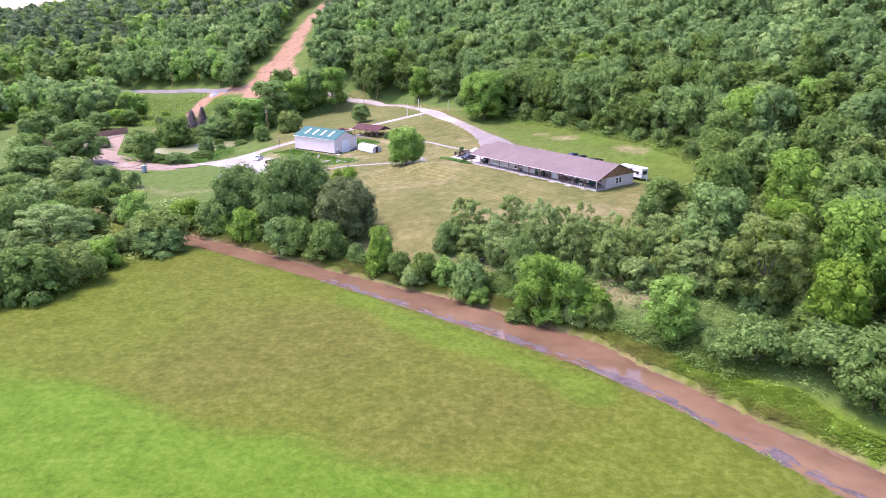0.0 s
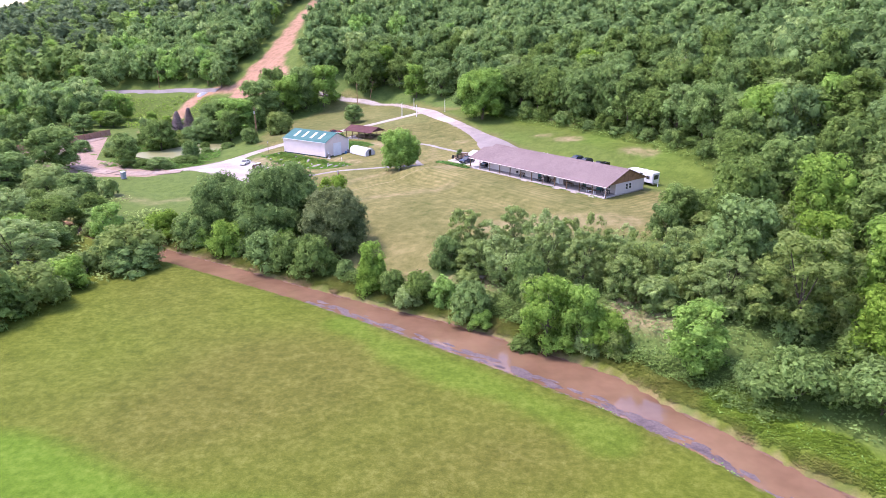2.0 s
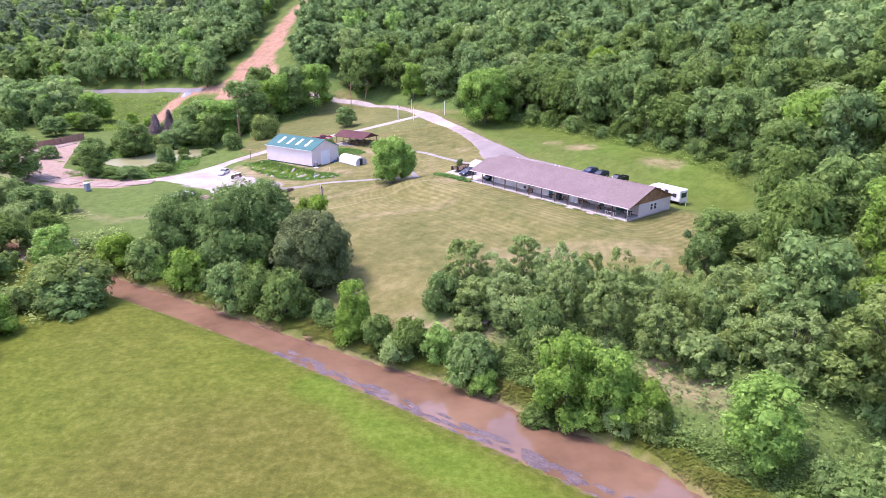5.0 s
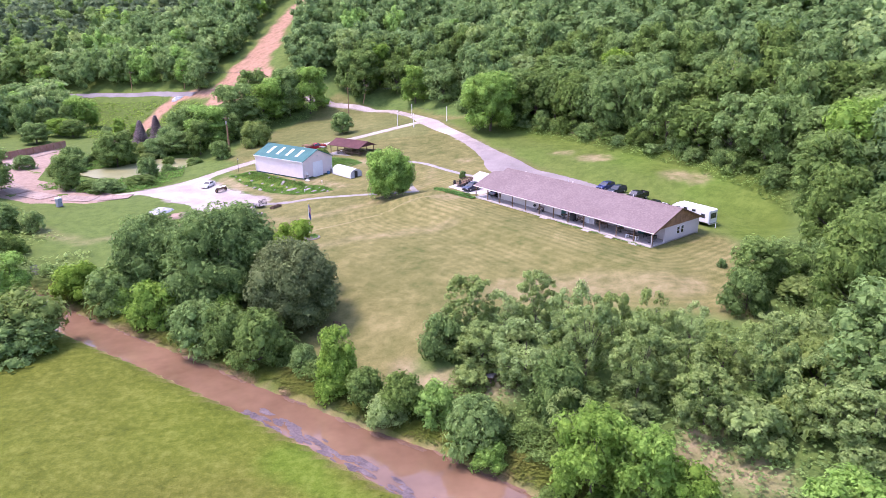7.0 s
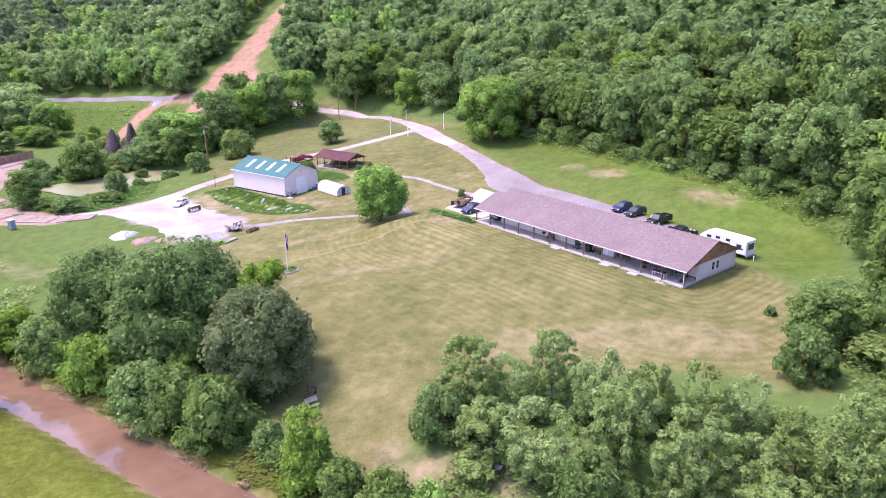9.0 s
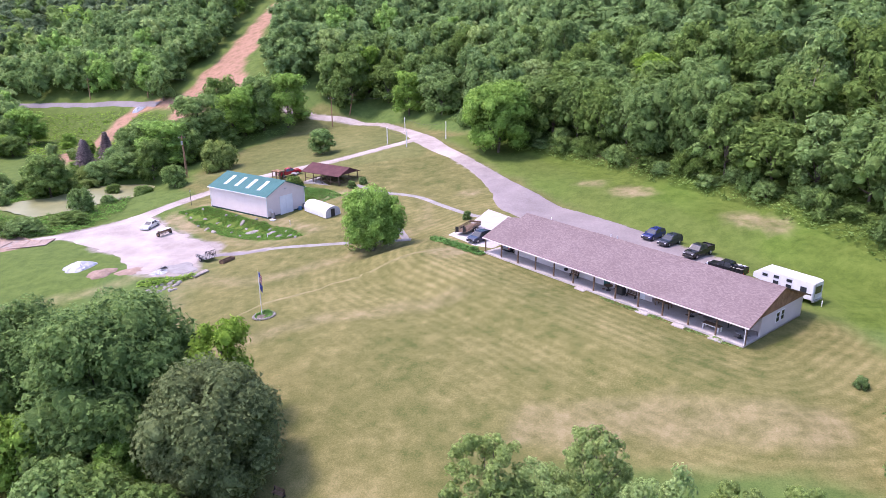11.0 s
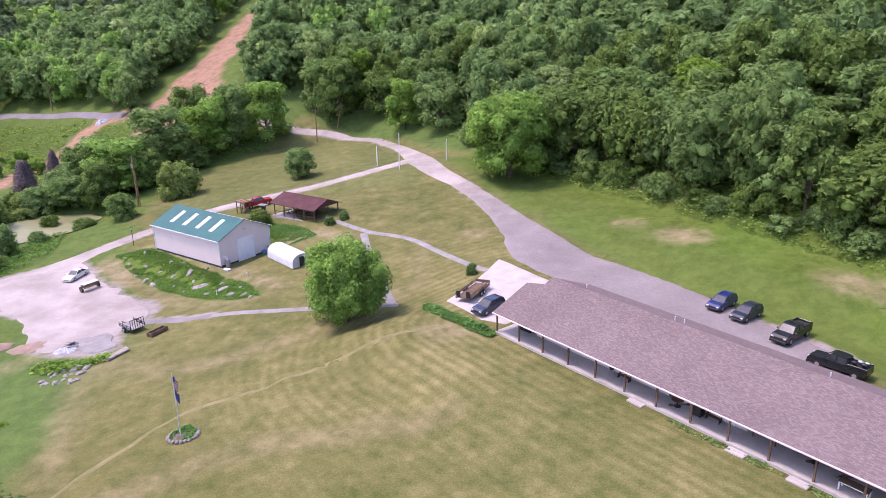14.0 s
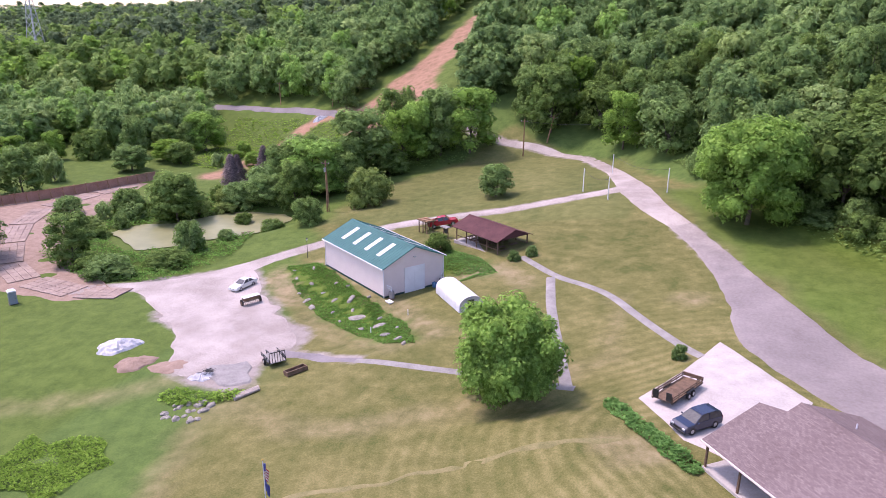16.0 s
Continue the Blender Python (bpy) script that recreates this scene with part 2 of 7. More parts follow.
# ---- mesh helpers ----
def np_mesh(name, verts, faces, materials=()):
    """A mesh from arrays of corners and of faces with one number of sides."""
    me = bpy.data.meshes.new(name)
    verts, faces = np.asarray(verts, np.float32), np.asarray(faces, np.int32)
    me.vertices.add(len(verts))
    me.vertices.foreach_set("co", verts.ravel())
    me.loops.add(faces.size)
    me.loops.foreach_set("vertex_index", faces.ravel())
    me.polygons.add(len(faces))
    me.polygons.foreach_set("loop_start", np.arange(0, faces.size, faces.shape[1], dtype=np.int32))
    me.update(calc_edges=True)
    for m in materials:
        me.materials.append(m)
    return me


def thing(name, m, label, category, group=""):
    ob = new(name)
    ob.empty_display_size = 0.3
    ob.matrix_world = m
    return tagged(ob, label, category, group)


def part(name, bm, material, parent, label=""):
    me = bpy.data.meshes.new(name)
    bmesh.ops.recalc_face_normals(bm, faces=bm.faces)
    bm.to_mesh(me)
    bm.free()
    me.materials.append(material)
    ob = new(name, me)
    ob.parent = parent
    return tagged(ob, label)


def solo(name, bm, material, m, label, category, group="", kind=""):
    """A thing that is one mesh."""
    ob = part(name, bm, material, None)
    ob.matrix_world = m
    return tagged(ob, label, category, group, kind)


def box(bm, x0, x1, y0, y1, z0, z1, bevel=0.0):
    vs = [bm.verts.new((x, y, z)) for z in (z0, z1) for x, y in ((x0, y0), (x1, y0), (x1, y1), (x0, y1))]
    fs = [bm.faces.new([vs[i] for i in f]) for f in ((3, 2, 1, 0), (4, 5, 6, 7), (0, 1, 5, 4), (1, 2, 6, 5), (2, 3, 7, 6), (3, 0, 4, 7))]
    if bevel:
        bmesh.ops.bevel(bm, geom=list({e for f in fs for e in f.edges}), offset=bevel, segments=1, affect="EDGES")
    return bm


def prism(bm, outline, a, b, axis="y"):
    """An outline of (p, q) pairs drawn out from a to b along an axis: y gives (p, a, q), x gives (a, p, q), z gives (p, q, a)."""
    put = {"y": lambda p, q, s: (p, s, q), "x": lambda p, q, s: (s, p, q), "z": lambda p, q, s: (p, q, s)}[axis]
    lo = [bm.verts.new(put(p, q, a)) for p, q in outline]
    hi = [bm.verts.new(put(p, q, b)) for p, q in outline]
    bm.faces.new(lo[::-1])
    bm.faces.new(hi)
    for i in range(len(lo)):
        j = (i + 1) % len(lo)
        bm.faces.new((lo[i], lo[j], hi[j], hi[i]))
    return bm


def rod(bm, p, q, r0, r1=None, n=8):
    r1 = r0 if r1 is None else r1
    p, q = Vector(p), Vector(q)
    turn = (q - p).to_track_quat("Z", "Y")
    ring = lambda c, r: [bm.verts.new(c + turn @ Vector((r * math.cos(i * 2 * math.pi / n), r * math.sin(i * 2 * math.pi / n), 0))) for i in range(n)]
    a, b = ring(p, r0), ring(q, r1)
    bm.faces.new(a[::-1])
    bm.faces.new(b)
    for i in range(n):
        bm.faces.new((a[i], a[(i + 1) % n], b[(i + 1) % n], b[i]))
    return bm


def B():
    return bmesh.new()


# ---- the lie of the land ----
CREEK = [(-170, 165), (-110, 138), (-80, 121), (-58, 105.5), (-38, 93), (-22, 82.5), (-7, 71.5), (10, 58.5), (21.5, 49), (30, 40), (39, 27.5), (50, 12), (75, -15), (140, -70)]
FOOT = [(160, -60), (120, 20), (85, 70), (66, 118), (52, 160), (30, 197), (14, 217), (-2, 243), (-28, 276), (-52, 268), (-75, 256), (-112, 280), (-160, 303), (-320, 345), (-900, 420)]
WATER_Z = -1.85


def sst(a, b, v):
    t = np.clip((v - a) / (b - a), 0, 1)
    return t * t * (3 - 2 * t)


def swell(x, y, cx, cy, rx, ry):
    return np.exp(-((x - cx) / rx) ** 2 - ((y - cy) / ry) ** 2)


def off_line(x, y, pts):
    """The distance to a line of points, and the side on which it lies."""
    if np.ndim(x) == 0:
        x, y, near, way = float(x), float(y), 1e18, 0.0
        for (ax, ay), (bx, by) in zip(pts, pts[1:]):
            dx, dy, px, py = bx - ax, by - ay, x - ax, y - ay
            t = min(1.0, max(0.0, (px * dx + py * dy) / (dx * dx + dy * dy)))
            d = (px - t * dx) ** 2 + (py - t * dy) ** 2
            if d < near:
                near, way = d, float(np.sign(dx * py - dy * px))
        return math.sqrt(near), way
    best, side = np.full(np.shape(x), 1e9), np.zeros(np.shape(x))
    for (ax, ay), (bx, by) in zip(pts, pts[1:]):
        dx, dy = bx - ax, by - ay
        t = np.clip(((x - ax) * dx + (y - ay) * dy) / (dx * dx + dy * dy), 0, 1)
        d = np.hypot(x - ax - t * dx, y - ay - t * dy)
        near = d < best
        best, side = np.where(near, d, best), np.where(near, np.sign(dx * (y - ay) - dy * (x - ax)), side)
    return best, side


def creek_gap(x, y):
    """The distance to the creek's middle and the side; the far bank lies closer where the creek is narrow."""
    d, s = off_line(x, y, CREEK)
    near = np.interp(x, [-60, -25, -10, 0, 22, 27, 38, 45], [3.6, 3.6, 2.5, 0.7, 0.4, 2.6, 3.0, 1.4])
    return d + np.where(s > 0, near, 0.0), s


def land(x, y):
    x, y = np.asarray(x, float), np.asarray(y, float)
    dc, sc = creek_gap(x, y)
    rise = -2.1 + 0.095 * x + 0.052 * y + 2.2 * swell(x, y, -6, 228, 26, 24) + swell(x, y, -12, 120, 30, 22)
    rise = rise + 0.5 * swell(x, y, -30, 200, 14, 12) + 0.5 * swell(x, y, -46, 188, 14, 12)
    rise = np.maximum(rise, -0.6 + 0.008 * (y - 100))
    rise = rise + (1.1 - rise) * 0.8 * sst(24, 12, np.hypot((x + 60) / 1.3, y - 170))
    u, v = (x - 22) * 0.6468 - (y - 136) * 0.7626, (x - 22) * 0.7626 + (y - 136) * 0.6468
    rise = rise + (7.45 - rise) * sst(9, 0, np.maximum(np.abs(u) - 30, np.abs(v - 5) - 18))
    bu, bv = (x + 43.2) * 0.8356 - (y - 190.4) * 0.549, (x + 43.2) * 0.549 + (y - 190.4) * 0.8356
    rise = rise + (3.65 - rise) * sst(4, 0, np.maximum(np.abs(bu) - 9.5, np.abs(bv) - 6))
    pu, pv = (x + 94.5) * 0.7834 + (y - 211.5) * 0.6216, (y - 211.5) * 0.7834 - (x + 94.5) * 0.6216
    rise = rise + (0.05 - rise) * sst(1.45, 0.95, np.hypot(pu / 19, pv / 9.5))
    z = -0.8 + (rise + 0.8) * sst(4, 26, sc * dc)
    df, sf = off_line(x, y, FOOT)
    up = np.where(sf < 0, df, 0.0)
    cap = 38 + 57 * sst(-400, -150, x)
    z = z + cap * (1 - np.exp(-up * 0.42 / cap))
    return z - 1.7 * sst(6.3, 3.3, dc)


def at(x, y, lift=0.0):
    return float(land(x, y)) + lift


def inside(x, y, poly):
    x, y = np.asarray(x, float), np.asarray(y, float)
    hit = np.zeros(x.shape, bool)
    for (ax, ay), (bx, by) in zip(poly, poly[1:] + poly[:1]):
        if ay != by:
            hit ^= ((ay > y) != (by > y)) & (x < (bx - ax) * (y - ay) / (by - ay) + ax)
    return hit


def ripple(x, y, s, seed=0.0):
    """A smooth, cheap unevenness between about -1 and 1."""
    return (np.sin(x * s + 1.7 * np.sin(y * s * 0.8 + seed)) + np.sin(y * s * 1.3 + 1.3 * np.sin(x * s * 0.9 + 2 * seed))) / 2


LAWN = [(-46, 148), (-40, 122), (-30, 106), (-18, 90), (-8, 84), (4, 98), (22, 96), (40, 90), (47, 108), (50, 128), (48, 150), (36, 172), (20, 205), (4, 232), (-14, 262), (-46, 286), (-70, 240), (-68, 215), (-62, 200), (-56, 182), (-46, 165)]
LOT = [(-86.3, 178.7), (-78.4, 187.8), (-68.3, 192.2), (-63.8, 189.0), (-59.7, 182.6), (-51.0, 176.0), (-44.2, 169.3), (-42, 165.4), (-44.7, 164.0), (-45.4, 159.2), (-43.8, 155.3), (-48.0, 154.2), (-52.3, 154.0), (-56.8, 155.1), (-59.5, 160.0), (-66.2, 166.5), (-73.9, 171.8), (-78.9, 175.4)]
LANE = [(-92, 174), (-80, 180), (-70, 190), (-63.5, 200.5), (-58, 207), (-51.4, 214.5), (-41.5, 219.7), (-31, 222.9), (-21, 227.4), (-14, 231), (-9, 235)]
HILL_ROAD = [(-64, 284), (-47.4, 278), (-35.8, 276.4), (-23.5, 268.7), (-15.3, 254), (-11.2, 241.5), (-8, 231), (-4.2, 221), (0.8, 212.5), (5.2, 203), (8.4, 194), (11.2, 184.8), (13.8, 176), (21, 166.5), (27.5, 158), (33, 149.5), (38, 142)]
SCAR = [(-88, 294), (-90, 318), (-88, 331), (-86, 343), (-86.5, 356), (-84, 385), (-80, 430)]
TRACK = [(-96, 300), (-110, 304.5), (-118, 305), (-122, 298), (-124, 287), (-124, 268), (-122, 252)]


GARDEN = [(-61.5, 192), (-57, 193.5), (-42.8, 182), (-32.4, 174.3), (-28.6, 168.5), (-32.8, 168.3), (-47.4, 176.6), (-57, 186)]


def soft_in(x, y, poly, width=3.0):
    d, _ = off_line(x, y, poly + poly[:1])
    d = np.where(inside(x, y, poly), d, -d) + 1.2 * ripple(x, y, 0.35)
    return sst(-width / 2, width / 2, d)


def zone_colours(gx, gy):
    """What grows or lies where: lawn, meadow, soil; vivid, olive, green turf; gravel, dry straw, mown lines."""
    dc, sc = creek_gap(gx, gy)
    lawn = soft_in(gx, gy, LAWN, 3.0)
    field = sst(2, 6, -sc * dc) * (gx > -400)
    field = np.maximum(field, sst(4, 2, off_line(gx, gy, [(33, 45), (41, 35), (50, 22)])[0]))
    bank = sst(3.5, 5.0, sc * dc + ripple(gx, gy, 0.6)) * sst(10.5, 8.0, sc * dc + 1.2 * ripple(gx, gy, 0.4))
    field = np.maximum(field, 0.85 * bank * (gx > -70))
    lush = np.clip(field + 0.25 * (1 - field) * (gx < -60), 0, 1)
    ds, _ = off_line(gx, gy, SCAR)
    wide = np.interp(gy, [292, 300, 318, 331, 343, 356, 430], [13, 13, 8.5, 6.5, 5.5, 4.0, 2.5])
    bare = sst(2.0, -1.0, ds - wide + 1.5 * ripple(gx, gy, 0.3)) * (gy > 286)
    bare = np.maximum(bare, sst(2.0, -1.0, off_line(gx, gy, TRACK)[0] - 3.0 + ripple(gx, gy, 0.4)))
    bare = np.maximum(bare, 0.6 * sst(5.2, 4.2, dc + 0.5 * ripple(gx, gy, 0.7)))
    dry = np.zeros_like(bare)
    worn = [([(-92, 150), (-76, 140), (-60, 150), (-52, 156)], 1.6, 0.4), ([(-61.8, 189.5), (-59.2, 185), (-54.2, 180.3)], 1.9, 1.0), ([(-56, 194), (-45.7, 186), (-34, 177.5), (-27, 171.5)], 1.3, 0.7), ([(-49, 176), (-40, 169.9), (-31, 168)], 1.6, 0.4), ([(-31, 190), (-25, 193), (-20, 189)], 1.8, 0.8), ([(-2, 148.5), (0, 149.5)], 2.0, 0.8), ([(33, 178), (36, 176)], 2.5, 0.8), ([(27, 185), (29, 184)], 1.8, 0.7), ([(48, 158), (52, 152)], 2.5, 0.7), ([(20, 217), (29, 207), (40, 190)], 0.9, 0.8), ([(2, 186.5), (4, 185)], 1.5, 0.7), ([(-10, 163), (-5, 169.3), (-6.1, 186)], 1.0, 0.4), ([(-34, 124), (-20, 131), (0, 134)], 1.6, 0.4), ([(-43, 152), (-36, 148), (-28, 150), (-18, 155)], 1.6, 0.4), ([(-46, 150), (-43, 140), (-38, 128)], 1.3, 0.4), ([(8, 104), (20, 104), (34, 100)], 3.0, 0.45), ([(10, 82), (2, 80), (-6, 86)], 2.0, 0.8), ([(30, 62), (24, 66), (27, 70)], 2.2, 0.9)]
    for line, w, k in worn:
        dry = np.maximum(dry, k * sst(w + 1, w - 1, off_line(gx, gy, line)[0] + 0.8 * ripple(gx, gy, 0.8)))
    stony = np.zeros_like(bare)
    for line, w in ((LANE, 3.4), (HILL_ROAD[:9], 3.0), (HILL_ROAD[8:], 3.4), (HILL_ROAD[12:], 6.2), ([(-46, 165), (-40, 165.2), (-34.5, 163.8)], 2.3)):
        stony = np.maximum(stony, sst(w, w - 2.2, off_line(gx, gy, line)[0]))
    stony = np.maximum(stony, soft_in(gx, gy, LOT, 4.5) * (1.0 - 0.2 * swell(gx, gy, -66, 160, 6, 6)))
    along, out = (gx - 22) * 0.6468 - (gy - 136) * 0.7626, (gx - 22) * 0.7626 + (gy - 136) * 0.6468
    lines = np.hypot(np.maximum(np.abs(along) - 24, 0), np.maximum(np.abs(out - 0.5) - 5.5, 0))
    edge, side = off_line(gx, gy, [(-120, 52), (-61, 41), (-48, 37), (-34, 30.6), (-21, 24.5), (-6, 24), (6, 18), (40, -20)])
    vivid = sst(-2, 3, -edge * side + 3 * ripple(gx, gy, 0.2)) * 0.9
    vivid = np.maximum(vivid, 0.55 * sst(4, 1, off_line(gx, gy, [(-17, 68), (-8, 58), (6, 48), (18, 38)])[0] + 2 * ripple(gx, gy, 0.25)))
    vivid = np.maximum(vivid, 0.8 * sst(4, 2, off_line(gx, gy, [(33, 45), (41, 35), (50, 22)])[0] + ripple(gx, gy, 0.5)))
    olive = 0.7 * np.clip(swell(gx, gy, -22, 48, 24, 24) + 0.8 * swell(gx, gy, 2, 33, 14, 10) + 0.35 * ripple(gx, gy, 0.12), 0, 1)
    olive = np.maximum(olive, 0.8 * bank * (0.5 + 0.5 * ripple(gx, gy, 0.5, 2.0)))
    slope = soft_in(gx, gy, [(-3, 232), (8, 203), (20, 178), (34, 153), (42, 140), (47, 120), (56, 118), (70, 150), (40, 200), (10, 235)], 4.0)
    garden = inside(gx, gy, GARDEN)
    dry = dry * (1 - 0.85 * garden)
    yard = inside(gx, gy, [(-40, 196), (-31, 186), (-24, 192), (-36, 202)])
    turf = np.maximum(slope, np.maximum(garden, yard)).astype(float)
    turf = np.maximum(turf, sst(-38, -50, gx) * (gy < 165))
    turf = np.maximum(turf, 0.5 * (gy > 215) * (gx < -8))
    rank = np.maximum(slope, 0.9 * np.maximum(garden, yard))
    lawn, lush = lawn * (1 - 0.75 * rank), np.maximum(lush, rank - 0.45 * slope)
    vivid = np.maximum(vivid * (1 - rank), rank * np.clip(0.4 + 0.8 * np.maximum(garden, yard) + 0.35 * ripple(gx, gy, 0.17, 4.0), 0, 1))
    one = np.ones_like(lawn)
    return {key: np.stack([*three, one], -1).astype(np.float32) for key, three in (("zone", (lawn, lush, bare)), ("tint", (vivid, olive, turf)), ("cover", (stony, dry, lines)))}


def build_ground():
    grow = lambda start, step: np.cumsum(step * 1.16 ** np.arange(1, 40)) + start
    xs = np.r_[-grow(175, 1.4)[::-1], np.arange(-175, 110.1, 1.6), grow(110, 1.6)]
    ys = np.r_[-grow(45, 1.4)[::-1], np.arange(-45, 345.1, 1.6), grow(345, 1.6)]
    xs, ys = xs[np.abs(xs) < 3200], ys[np.abs(ys) < 3200]
    gx, gy = np.meshgrid(xs, ys)
    gz = land(gx, gy)
    dc, sc = creek_gap(gx, gy)
    gz = gz + 0.08 * ripple(gx, gy, 0.5) * (dc > 6) * (gx < 60) * ~inside(gx, gy, LAWN)
    idx = np.arange(gx.size).reshape(gx.shape)
    faces = np.stack([idx[:-1, :-1], idx[:-1, 1:], idx[1:, 1:], idx[1:, :-1]], -1).reshape(-1, 4)
    me = np_mesh("ground", np.stack([gx, gy, gz], -1).reshape(-1, 3), faces, [GROUND])
    me.polygons.foreach_set("use_smooth", np.ones(len(me.polygons), bool))
    for key, col in zone_colours(gx, gy).items():
        me.color_attributes.new(key, "FLOAT_COLOR", "POINT").data.foreach_set("color", col.ravel())
    tagged(new("ground", me), "uneven grassy valley floor rising into steep hills", "ground", kind="structure")


build_ground()


def ribbon(name, line, widths, material, lift, label, category, kind="structure", step=0.9, ragged=0.25):
    """A strip of ground cover along a line, draped on the land."""
    pts = [Vector((*p, 0)) for p in line]
    fine = []
    for i in range(len(pts) - 1):
        p0, p1, p2, p3 = pts[max(i - 1, 0)], pts[i], pts[i + 1], pts[min(i + 2, len(pts) - 1)]
        n = max(2, int((p2 - p1).length / step))
        for k in range(n):
            s = k / n
            fine.append((0.5 * (2 * p1 + (p2 - p0) * s + (2 * p0 - 5 * p1 + 4 * p2 - p3) * s * s + (3 * p1 - p0 - 3 * p2 + p3) * s ** 3), widths[i] + (widths[i + 1] - widths[i]) * s))
    fine.append((pts[-1], widths[-1]))
    across = max(4, int(max(widths) / 0.8))
    verts = []
    for i, (p, w) in enumerate(fine):
        way = (fine[min(i + 1, len(fine) - 1)][0] - fine[max(i - 1, 0)][0]).normalized()
        side = Vector((-way.y, way.x, 0))
        a = w / 2 + ragged * ripple(p.x, p.y, 1.1)
        b = w / 2 + ragged * ripple(p.x, p.y, 0.9, 3.0)
        for k in range(across + 1):
            q = p + side * (-a + (a + b) * k / across)
            verts.append((q.x, q.y, at(q.x, q.y, lift if 0 < k < across else -0.1)))
    idx = np.arange(len(verts)).reshape(-1, across + 1)
    faces = np.stack([idx[:-1, :-1], idx[:-1, 1:], idx[1:, 1:], idx[1:, :-1]], -1).reshape(-1, 4)
    return tagged(new(name, np_mesh(name, verts, faces, [material])), label, category, kind=kind)


def spread(name, poly, material, lift, label, category, kind="structure", ragged=0.5, level=None, heap=0.0):
    """A patch of ground cover inside an outline that is seen whole from its middle."""
    cx, cy = np.mean(poly, axis=0)
    n, rings = 120, 16
    verts = [(cx, cy, (at(cx, cy, lift) if level is None else level) + heap)]
    for r in range(1, rings + 1):
        for i in range(n):
            a = 2 * math.pi * i / n
            dx, dy = math.cos(a), math.sin(a)
            far = 0.0
            for (ax, ay), (bx, by) in zip(poly, poly[1:] + poly[:1]):
                ex, ey = bx - ax, by - ay
                det = dx * ey - dy * ex
                if abs(det) > 1e-9:
                    t, s = ((ax - cx) * ey - (ay - cy) * ex) / det, ((ax - cx) * dy - (ay - cy) * dx) / det
                    if t > 0 and -1e-6 <= s <= 1 + 1e-6:
                        far = max(far, t)
            far += ragged * float(ripple(cx + dx * far, cy + dy * far, 0.9, 1.0))
            x, y = cx + dx * far * r / rings, cy + dy * far * r / rings
            z = at(x, y, lift if r < rings else -0.1) if level is None else level
            f = 1 - (r / rings) ** 2
            verts.append((x, y, z + heap * f * (1 + 0.25 * float(ripple(x, y, 2.2)))))
    faces = [(0, 1 + i, 1 + (i + 1) % n, 1 + (i + 1) % n) for i in range(n)]
    tris = np.array([f[:3] for f in faces])
    q = []
    for r in range(rings - 1):
        for i in range(n):
            a, b = 1 + r * n + i, 1 + r * n + (i + 1) % n
            q += [(a, a + n, b + n), (a, b + n, b)]
    ob = new(name, np_mesh(name, verts, np.r_[tris, np.array(q)], [material]))
    ob.data.polygons.foreach_set("use_smooth", np.ones(len(ob.data.polygons), bool))
    return tagged(ob, label, category, kind=kind)


# ---- water, roads and paving ----
def build_creek():
    me = ribbon("creek_water", CREEK, [13] * len(CREEK), CREEK_WATER, 0, "still muddy brown creek between grassy banks", "water", ragged=0).data
    co = np.empty(len(me.vertices) * 3, np.float32)
    me.vertices.foreach_get("co", co)
    co = co.reshape(-1, 3)
    co[:, 2] = WATER_Z
    me.vertices.foreach_set("co", co.ravel())
    me.update()


build_creek()
spread("pond_water", [(-109.3, 201), (-95.6, 194), (-90.6, 198), (-88.5, 204), (-82, 210), (-80, 218), (-80, 224), (-87, 228), (-95.7, 223.5), (-99.5, 215.8), (-102, 211), (-107.7, 208.4)], POND_WATER, 0, "pond covered with pale green scum", "water", level=0.3)
spread("gravel_lot", [((x + 63) * 0.9 - 63, (y - 172) * 0.9 + 172) for x, y in LOT], GRAVEL, 0.12, "pale crushed gravel parking lot with bare patches", "parking lot", ragged=0.9)
spread("gravel_patch", [(-52.6, 159.0), (-48.5, 161.5), (-46.2, 159.0), (-44.4, 156.3), (-48.3, 154.9), (-51.5, 156.0)], PATHWAY, 0.17, "thin grey stone dust on the lot", "parking lot", ragged=0.5)
ribbon("gravel_road", LANE, [5.2, 6, 5.6, 4.0, 3.7, 3.5, 3.3, 3.2, 3.4, 4.2, 5], GRAVEL, 0.08, "pale gravel lane past the barn", "road", ragged=0.12)
ribbon("hill_road", HILL_ROAD[:9], [3.0, 3.0, 3.2, 3.6, 4.0, 5.5, 7, 5.6, 4.6], GRAVEL, 0.12, "pale gravel road winding up to the wood", "road", ragged=0.12)
ribbon("house_drive", HILL_ROAD[8:], [4.2, 4.4, 5.6, 7.8, 11.6, 12.2, 11.4, 9.2, 7], DRIVE, 0.11, "worn grey asphalt drive with pale edges", "road", ragged=0.15)
spread("concrete_pad", [(-1.6, 158.6), (4.3, 170.2), (6.4, 174.6), (15, 163.2), (12, 158), (6, 150.5), (3, 152)], CONCRETE, 0.1, "pale concrete parking pad beside the house", "pavement", ragged=0.08)
ribbon("footpath_front", [(-34.5, 163.6), (-28, 163.0), (-21, 162.5), (-15, 162.0), (-7.8, 161.2)], [1.5] * 5, PATHWAY, 0.12, "narrow concrete footpath below the maple", "path", ragged=0.03)
ribbon("footpath_cross", [(-8.7, 161.4), (-11.8, 172), (-14.5, 182), (-16.3, 190.6)], [1.7] * 4, PATHWAY, 0.13, "straight concrete footpath across the lawn", "path", ragged=0.03)
